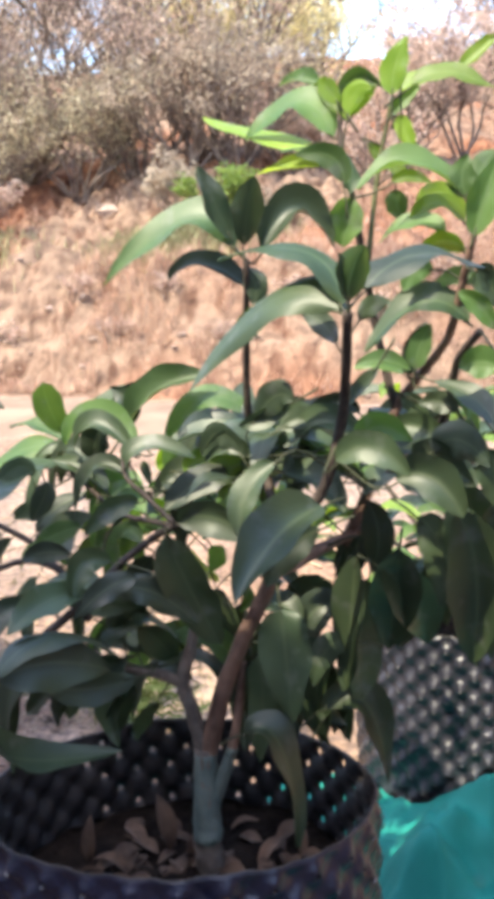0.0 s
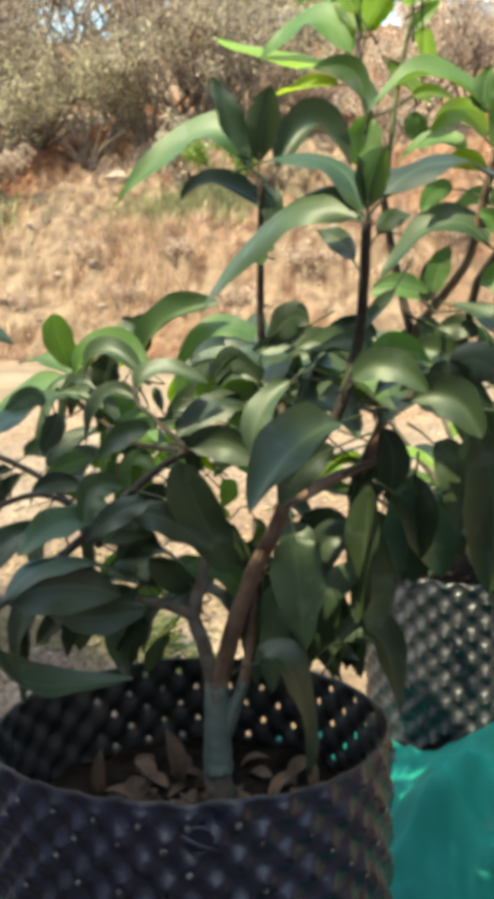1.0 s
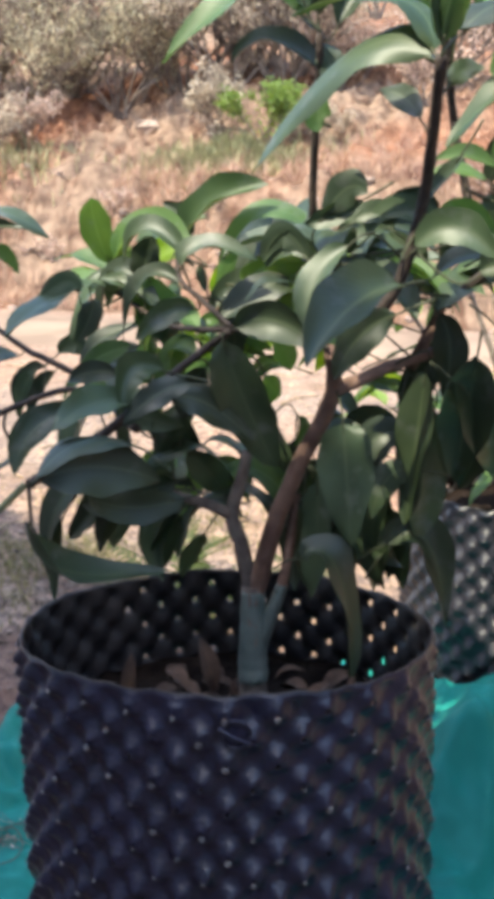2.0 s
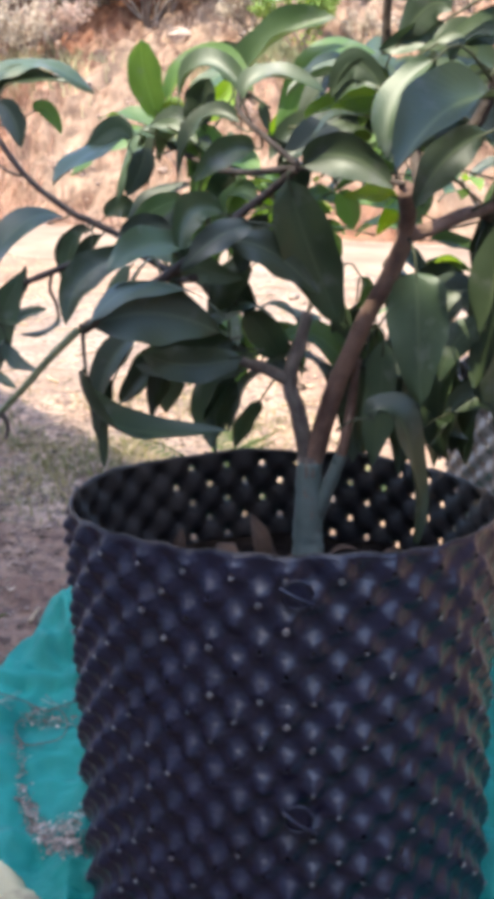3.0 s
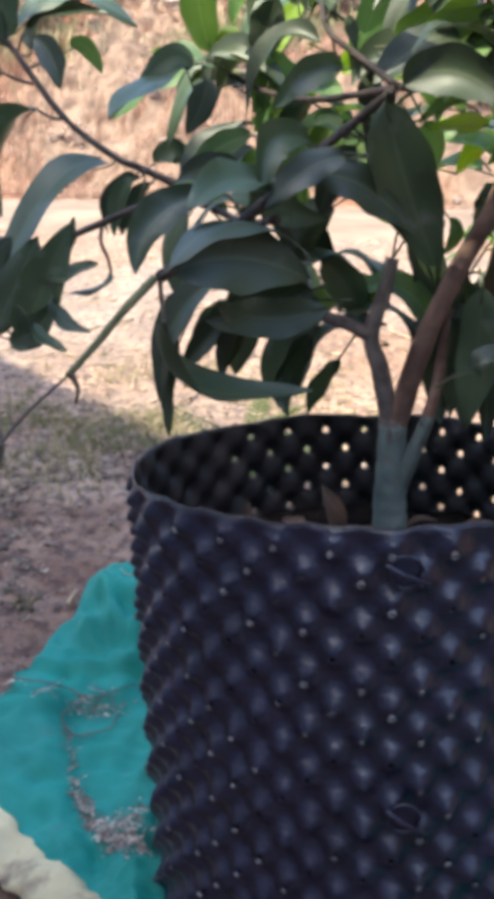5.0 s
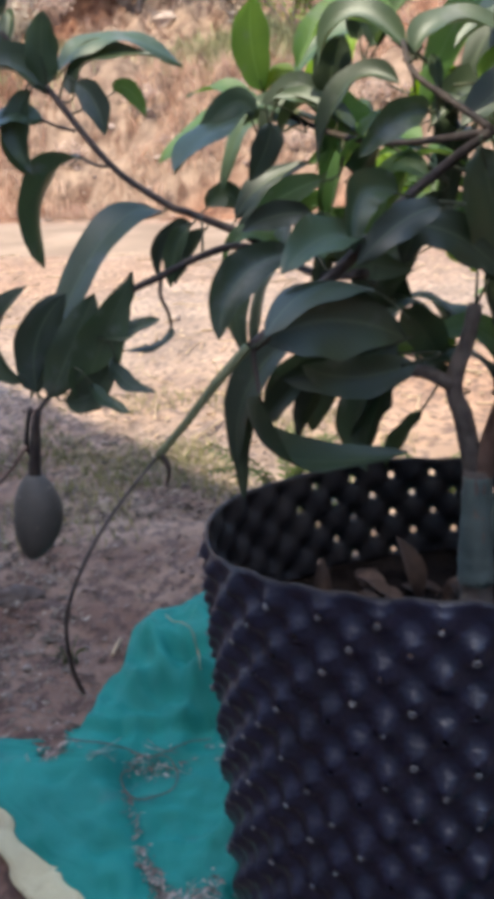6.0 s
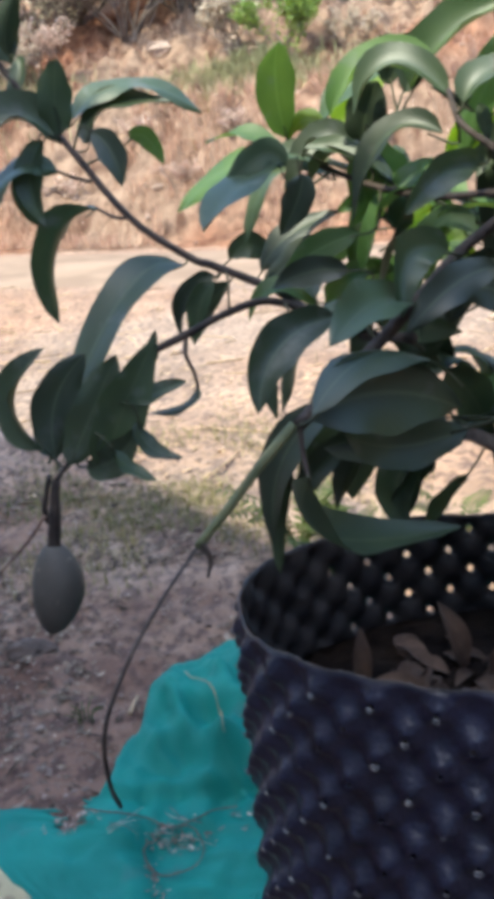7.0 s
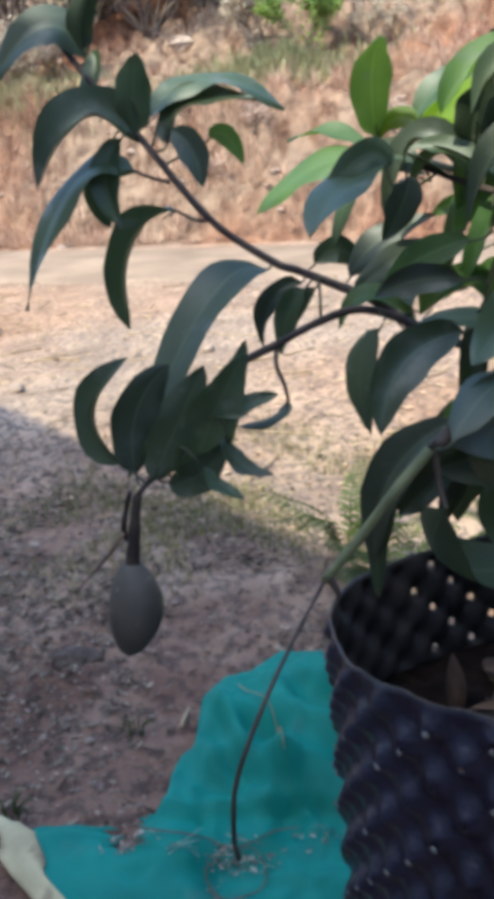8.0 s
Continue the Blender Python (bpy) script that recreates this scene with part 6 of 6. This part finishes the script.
def on_cloth():
    """Soil crumbs, roots and a wire loop lying on the cloth."""
    rnd = random.Random(8)
    V, Fc = [], []
    path = catmull([(-0.394, 1.179, 0), (-0.38, 1.147, 0), (-0.361, 1.101, 0), (-0.336, 1.058, 0), (-0.31, 1.026, 0), (-0.285, 1.008, 0), (-0.264, 0.999, 0), (-0.246, 0.985, 0)], 60)
    for k, p in enumerate(path):
        for _ in range(3 if k < 20 else 16):
            g = 0.0045 + 0.00004 * k
            x, y = p.x + rnd.gauss(0, g), p.y + rnd.gauss(0, g * 1.2)
            if rnd.random() < 0.5:
                lump(V, Fc, (x, y, cloth_z(x, y) + 0.002), rnd.uniform(0.0008, 0.0024), rnd)
            else:
                flake(V, Fc, (x, y, cloth_z(x, y) + 0.004), rnd.uniform(0.004, 0.011), rnd.uniform(0.0012, 0.003), rnd.uniform(0, 6.28), rnd.uniform(-0.4, 0.4), 0.3)
    for cx, cy, n in ((-0.503, 1.235, 90), (-0.385, 1.232, 60), (-0.36, 1.222, 50), (-0.275, 1.255, 30), (-0.267, 1.026, 90)):
        for _ in range(n):
            x, y = rnd.gauss(cx, 0.016), rnd.gauss(cy, 0.010)
            flake(V, Fc, (x, y, cloth_z(x, y) + 0.005), rnd.uniform(0.003, 0.010), rnd.uniform(0.001, 0.003), rnd.uniform(0, 6.28), rnd.uniform(-0.8, 0.8), 0.3)
    for _ in range(7):
        x, y = rnd.uniform(-0.44, -0.33), rnd.uniform(1.21, 1.26)
        stick(V, Fc, (x, y, cloth_z(x, y) + 0.006), rnd.uniform(0.03, 0.06), 0.0007, rnd.gauss(0.0, 0.5))
    tagged(link_mesh("soil_crumbs", V, Fc, mat("crumbs", (0.11, 0.08, 0.065), (0.46, 0.38, 0.32), scale=90, rough=1, island=0.55)), "brown crumbs, bark chips and rootlets on the teal cloth", "litter", kind="stuff")
    pts = []
    for i in range(17):
        a = 2.7 + i * 0.33
        x, y = -0.370 + 0.036 * math.cos(a), 1.204 + 0.036 * math.sin(a)
        pts.append((x, y, cloth_z(x, y) + 0.008 + 0.003 * math.sin(i)))
    ob = tube("vine_loop", pts, 0.0011, 0.0008, M_VINE, n=60, sides=6)
    tagged(ob, "thin dry vine coiled on the teal cloth", "twig")
    pts = [(x, y, cloth_z(x, y) + 0.006) for x, y in ((-0.52, 1.262), (-0.47, 1.246), (-0.44, 1.243), (-0.41, 1.250), (-0.385, 1.243), (-0.355, 1.247), (-0.33, 1.262), (-0.30, 1.272))]
    tagged(tube("twig", pts, 0.0012, 0.0008, M_VINE, n=40, sides=6), "thin brown twig lying across the cloth", "twig")
    line = catmull([(-0.400, 1.492, 0), (-0.352, 1.44, 0), (-0.331, 1.385, 0), (-0.319, 1.337, 0)], 24)
    pts = [(p.x, p.y, max(cloth_z(p.x + e, p.y + f) for e in (-0.006, 0, 0.006) for f in (-0.006, 0, 0.006)) + 0.003) for p in line]
    tagged(tube("twig", pts, 0.0010, 0.0007, M_STRAW, n=40, sides=5), "pale straw stalk on the teal cloth", "twig")
    g = ground_z(-0.488, 1.507)
    tagged(tube("twig", [(-0.486, 1.462, g + 0.010), (-0.484, 1.478, g + 0.014), (-0.480, 1.495, g + 0.018)], 0.0036, 0.003, M_STRAW, n=8, sides=6), "short pale stick at the cloth's edge", "twig")


on_cloth()


# ---------------------------------------------------------------- weeds near the pot
def weed(name, x, y, h, n, spread_, material, label, leafy=True, seed=1):
    rnd = random.Random(seed)
    z = ground_z(x, y)
    w = thing(name, (x, y, z), label, "weed", "weeds by the pot")
    inv = Matrix.Translation((-x, -y, -z))
    for k in range(n):
        a = rnd.uniform(0, 6.28)
        d = Vector((math.cos(a), math.sin(a), 0))
        hh = h * rnd.uniform(0.6, 1.1)
        line = catmull([Vector((x, y, z)) + d * 0.01, Vector((x, y, z + hh * 0.6)) + d * spread_ * 0.4, Vector((x, y, z + hh * rnd.uniform(0.7, 1.0))) + d * spread_], 14)
        V, Fc = [], []
        tube_data(line, 0.0018, 0.0007, 5, 0, V, Fc)
        if leafy:
            for i in range(3, 15):
                t = (line[min(i + 1, 14)] - line[i - 1]).normalized()
                s = t.cross(Vector((0, 0, 1))).normalized()
                for sg in (-1, 1):
                    ln = 0.034 * (1 - abs(i - 8) / 11)
                    b, e = line[i], line[i] + (s * sg + t * 0.5).normalized() * ln + Vector((0, 0, -0.004))
                    q = t * 0.0035
                    k0 = len(V)
                    V += [b - q * 0.4, b + q * 0.4, (b + e) / 2 + q + Vector((0, 0, 0.003)), e, (b + e) / 2 - q + Vector((0, 0, 0.003))]
                    Fc.append((k0, k0 + 1, k0 + 2, k0 + 3, k0 + 4))
        under(link_mesh("frond", V, Fc, material), w, inv)
    return w


weed("fern_weed", -0.25, 1.92, 0.19, 15, 0.15, M_GREENS, "feathery green weed growing from bare earth", seed=4)
weed("fern_weed", -0.17, 1.80, 0.13, 9, 0.11, M_GREENS, "feathery green weed growing from bare earth", seed=5)
weed("fern_weed", 0.05, 1.9, 0.14, 8, 0.10, M_GREENS, "feathery green weed growing from bare earth", seed=9)
weed("small_weed", -0.555, 1.46, 0.035, 8, 0.03, M_GREENS, "tiny green weed sprouting from earth", False, seed=7)
weed("small_weed", -0.69, 1.30, 0.04, 9, 0.035, M_GREENS, "tiny green weed sprouting from earth", False, seed=8)


def grass_stuff(name, label, places, material, h0, h1, w, seed, lean=0.5):
    rnd = random.Random(seed)
    V, Fc = [], []
    for x, y in places:
        z = ground_z(x, y)
        h = rnd.uniform(h0, h1)
        a = rnd.uniform(0, 6.28)
        d = Vector((math.cos(a), math.sin(a), 0))
        s = Vector((-d.y, d.x, 0)) * w * rnd.uniform(0.6, 1.3)
        b = Vector((x, y, z - 0.004))
        l = rnd.uniform(0.1, lean) * h
        k0 = len(V)
        V += [b - s, b + s, b + d * l * 0.35 + Vector((0, 0, h * 0.6)) + s * 0.7, b + d * l * 0.35 + Vector((0, 0, h * 0.6)) - s * 0.7, b + d * l + Vector((0, 0, h * rnd.uniform(0.75, 1.0)))]
        Fc += [(k0, k0 + 1, k0 + 2, k0 + 3), (k0 + 3, k0 + 2, k0 + 4)]
    return tagged(link_mesh(name, V, Fc, material), label, "grass", kind="stuff")


rnd = random.Random(77)
P = []
for _ in range(8000):
    x, y = rnd.gauss(-0.56, 0.27), rnd.gauss(2.16, 0.25)
    if noise.noise(Vector((x * 4, y * 4, 1))) > -0.05 and y > 1.75:
        P.append((x, y))
grass_stuff("short_grass", "sparse short yellow-green grass at the shadow's edge", P, mat("yard_grass", (0.105, 0.112, 0.045), (0.215, 0.195, 0.085), scale=5, rough=0.8, translucent=0.25, island=0.35), 0.010, 0.040, 0.0012, 1, 1.2)
P = []
for _ in range(42000):
    x, y = rnd.uniform(-4.5, 4.5), rnd.choice((rnd.gauss(8.6, 0.35), rnd.uniform(7.7, 11.5), rnd.uniform(7.35, 8.5), rnd.uniform(7.35, 8.5)))
    y -= 0.14 * x + 0.35
    if noise.noise(Vector((x * 1.1, y * 1.4, 11))) + 0.5 * noise.noise(Vector((x * 5, y * 5, 2))) > 0.0:
        P.append((x, y))
grass_stuff("bank_grass", "dry straw-coloured grass on the bank", P, mat("bank_straw", (0.26, 0.170, 0.124), (0.41, 0.290, 0.205), scale=0.8, rough=0.9, translucent=0.2, island=0.32), 0.03, 0.19, 0.0032, 2, 1.7)
P = []
for _ in range(5000):
    x, y = rnd.choice((rnd.gauss(-3.3, 0.35), rnd.gauss(-0.7, 0.4), rnd.gauss(-1.2, 0.3))), rnd.gauss(8.75, 0.22)
    P.append((x, y))
grass_stuff("bank_weeds", "pale green weeds along the bank's top", P, mat("bank_green", (0.165, 0.165, 0.085), (0.30, 0.275, 0.15), scale=0.8, rough=0.9, translucent=0.2, island=0.4), 0.05, 0.20, 0.006, 3, 0.9)


def bank_rubble():
    rnd = random.Random(19)
    V, Fc = [], []
    for _ in range(420):
        x, y = rnd.uniform(-4.5, 4.0), rnd.uniform(7.1, 8.5)
        y -= 0.14 * x + 0.35
        s = 0.006 + 0.045 * rnd.random() ** 5
        lump(V, Fc, (x, y, ground_z(x, y) + s * 0.15), s, rnd)
    tagged(link_mesh("bank_rubble", V, Fc, mat("rubble", (0.20, 0.138, 0.108), (0.34, 0.25, 0.20), scale=3, rough=1, bump=0.5, bscale=30), smooth=False), "stones and clods in the cut face of the bank", "rubble", kind="stuff")
    for x, y, s in ((-1.80, 8.0, 0.07), (-1.68, 7.7, 0.05), (-1.97, 10.0, 0.17), (-2.6, 7.9, 0.05), (-0.9, 7.6, 0.05), (0.3, 7.7, 0.06), (-2.55, 7.35, 0.035)):
        V, Fc = [], []
        lump(V, Fc, (x, y, ground_z(x, y) + s * 0.25), s, rnd)
        tagged(link_mesh("rock", V, Fc, M_STONE, smooth=False), "pale rock lodged in the earth bank", "rock", "rocks in the bank")


bank_rubble()


# ---------------------------------------------------------------- scrub and trees on the bank
def grow(p, d, ln, r, depth, rnd, V, Fc, tips, droop=0.0):
    """A branch with side branches; ends are noted for the leaves."""
    q = p + d * ln * 0.5 + Vector((rnd.uniform(-1, 1), rnd.uniform(-1, 1), rnd.uniform(-0.5, 0.8))) * ln * 0.10
    e = p + d * ln + Vector((rnd.uniform(-1, 1), rnd.uniform(-1, 1), rnd.uniform(-0.6, 0.6) - droop)) * ln * 0.16
    line = catmull([p, q, e], 5)
    tube_data(line, r, r * 0.6, 5 if depth > 1 else 3, 0.1, V, Fc)
    if depth <= 3:
        tips.extend(line[2:])
    if depth == 0:
        return
    for k in range(rnd.choice((2, 3, 3))):
        a = rnd.uniform(0, 6.28)
        side = Vector((math.cos(a), math.sin(a), rnd.uniform(-0.3, 0.5)))
        nd = (d * rnd.uniform(0.5, 1.0) + side * rnd.uniform(0.35, 0.75) + Vector((0, 0, 0.12))).normalized()
        grow(line[rnd.choice((3, 4, 5))], nd, ln * rnd.uniform(0.55, 0.82), r * 0.6, depth - 1, rnd, V, Fc, tips, droop)


def shrub(name, x, y, height, stems, depth, leaves, size, material, bark, label, seed, lean=(0, 0), category="shrub", spread_=0.6):
    rnd = random.Random(seed)
    z = ground_z(x, y) - 0.05
    s = thing(name, (x, y, z), label, category)
    V, Fc, tips = [], [], []
    for k in range(stems):
        a = rnd.uniform(0, 6.28)
        d = Vector((math.cos(a) * spread_ + lean[0], math.sin(a) * spread_ * 0.6 + lean[1], 1.0)).normalized()
        grow(Vector((rnd.uniform(-0.08, 0.08), rnd.uniform(-0.08, 0.08), 0)), d, height * rnd.uniform(0.34, 0.46), height * 0.012, depth, rnd, V, Fc, tips)
    link_mesh("trunk", V, Fc, bark, s)
    V, Fc = [], []
    for _ in range(leaves):
        c = rnd.choice(tips) + Vector((rnd.gauss(0, 1), rnd.gauss(0, 1), rnd.gauss(0, 1))) * height * 0.028
        n = Vector((rnd.uniform(-1, 1), rnd.uniform(-1, 1), rnd.uniform(-0.3, 1))).normalized()
        t = n.orthogonal().normalized()
        t = Matrix.Rotation(rnd.uniform(0, 6.28), 3, n) @ t
        b = n.cross(t)
        l, w = size * rnd.uniform(0.5, 1.3), size * rnd.uniform(0.2, 0.5)
        k0 = len(V)
        V += [c - t * l * 0.5, c + b * w * 0.5 + n * w * 0.2, c + t * l * 0.5, c - b * w * 0.5 + n * w * 0.2]
        Fc.append((k0, k0 + 1, k0 + 2, k0 + 3))
    link_mesh("crown", V, Fc, material, s)
    return s


M_DULL = mat("dull_scrub_leaf", (0.27, 0.225, 0.165), (0.44, 0.37, 0.275), scale=2, rough=0.85, translucent=0.25, island=0.45)
M_PINK = mat("dry_scrub_leaf", (0.34, 0.255, 0.20), (0.52, 0.41, 0.325), scale=2, rough=0.9, translucent=0.25, island=0.4)
M_YELLOW = mat("yellowing_leaf", (0.44, 0.41, 0.19), (0.60, 0.56, 0.31), scale=2, rough=0.8, translucent=0.4, island=0.35)
rnd = random.Random(51)
for k, (x, y, h, m, lab) in enumerate((
        (-1.15, 10.4, 1.9, M_DULL, "grey tangled thorn scrub with sparse olive leaves"),
        (-1.75, 10.7, 2.2, M_PINK, "dry pinkish tangled scrub, mostly bare twigs"),
        (-2.35, 10.4, 1.7, M_SCRUB, "olive scrub with small pale leaves"),
        (-2.95, 10.6, 2.2, M_PINK, "dry pinkish tangled scrub, mostly bare twigs"),
        (-3.5, 10.2, 1.9, M_SCRUB, "olive scrub with small pale leaves"),
        (-4.2, 10.6, 2.2, M_DULL, "grey tangled thorn scrub with sparse olive leaves"),
        (-0.62, 10.6, 1.6, M_DULL, "grey tangled thorn scrub with sparse olive leaves"),
        (0.05, 10.9, 1.1, M_PINK, "dry pinkish tangled scrub, mostly bare twigs"),
        (-5.0, 10.4, 2.2, M_PINK, "dry pinkish tangled scrub, mostly bare twigs"),
        (1.3, 11.2, 1.5, M_PINK, "dry pinkish tangled scrub, mostly bare twigs"))):
    shrub("thorn_scrub", x, y, h * rnd.uniform(0.85, 1.1), 12, 4, 5200, 0.05, m, M_BRANCH, lab, 100 + k, spread_=0.95)
for k, (x, y, h, m, lab) in enumerate((
        (-1.0, 11.6, 3.4, M_PINK, "leafless-looking grey tree with thin upright limbs"),
        (-2.2, 11.9, 3.2, M_DULL, "tall dull olive tree behind the scrub"),
        (-3.3, 11.8, 3.3, M_PINK, "leafless-looking grey tree with thin upright limbs"),
        (-4.4, 12.0, 3.4, M_SCRUB, "tall olive tree behind the scrub"),
        (-0.55, 12.0, 2.5, M_YELLOW, "yellowing leafy tree glowing in the sun"),
        (-1.05, 12.2, 2.6, M_YELLOW, "yellowing leafy tree glowing in the sun"),
        (2.1, 11.8, 2.0, M_PINK, "dry pinkish bare tree on the slope"),
        (3.2, 12.2, 2.4, M_PINK, "dry pinkish bare tree on the slope"))):
    shrub("scrub_tree", x, y, h, 9 if m is M_YELLOW else 5, 4, 9500 if m is M_YELLOW else 7800, 0.058, m, M_BRANCH, lab, 200 + k, category="tree", spread_=0.5)
shrub("green_bush", -0.66, 9.2, 0.72, 7, 3, 2600, 0.06, M_SCRUBG, M_BRANCH, "leafy yellow-green bush on the bank's top", 9)
shrub("low_scrub", -0.05, 9.35, 0.45, 6, 3, 900, 0.05, M_DULL, M_BRANCH, "low brownish bush beside the green one", 10)
shrub("low_scrub", -1.1, 9.3, 0.75, 8, 3, 1600, 0.06, M_DULL, M_BRANCH, "low brown scrub on the bank's top", 11)
shrub("low_scrub", -3.0, 9.15, 0.6, 8, 3, 1100, 0.05, M_PINK, M_BRANCH, "low dry scrub at the foot of the mound", 14)
shrub("low_scrub", -3.22, 8.85, 0.62, 9, 3, 1500, 0.05, M_DULL, M_BRANCH, "dense grey-brown scrub at the foot of the mound", 21)
shrub("low_scrub", -3.7, 9.2, 0.8, 8, 3, 1400, 0.06, M_DULL, M_BRANCH, "low brown scrub on the bank's top", 16)
for k, (x, y, h) in enumerate(((-2.5, 7.75, 0.30), (-1.9, 8.05, 0.34), (-1.45, 7.7, 0.26), (-1.0, 7.95, 0.32), (-0.45, 7.6, 0.28), (0.1, 7.75, 0.34), (0.7, 7.6, 0.3), (1.2, 7.7, 0.36))):
    shrub("dry_weed", x, y - 0.14 * x - 0.2, h, 9, 2, 420, 0.035, M_PINK, M_BRANCH, "dry brown weed on the cut face of the bank", 60 + k, category="weed", spread_=0.7)
shrub("low_scrub", 0.9, 10.0, 0.9, 8, 3, 1500, 0.05, M_PINK, M_BRANCH, "low dry scrub on the red slope", 15)
for k in range(7):
    shrub("far_tree", -16 + 5.6 * k, 24 + 4 * (k % 3), 4.2, 5, 4, 2600, 0.22, (M_DULL, M_PINK, M_SCRUB)[k % 3], M_BRANCH, "hazy dry-season tree on the far slope", 30 + k, category="tree", spread_=0.5)
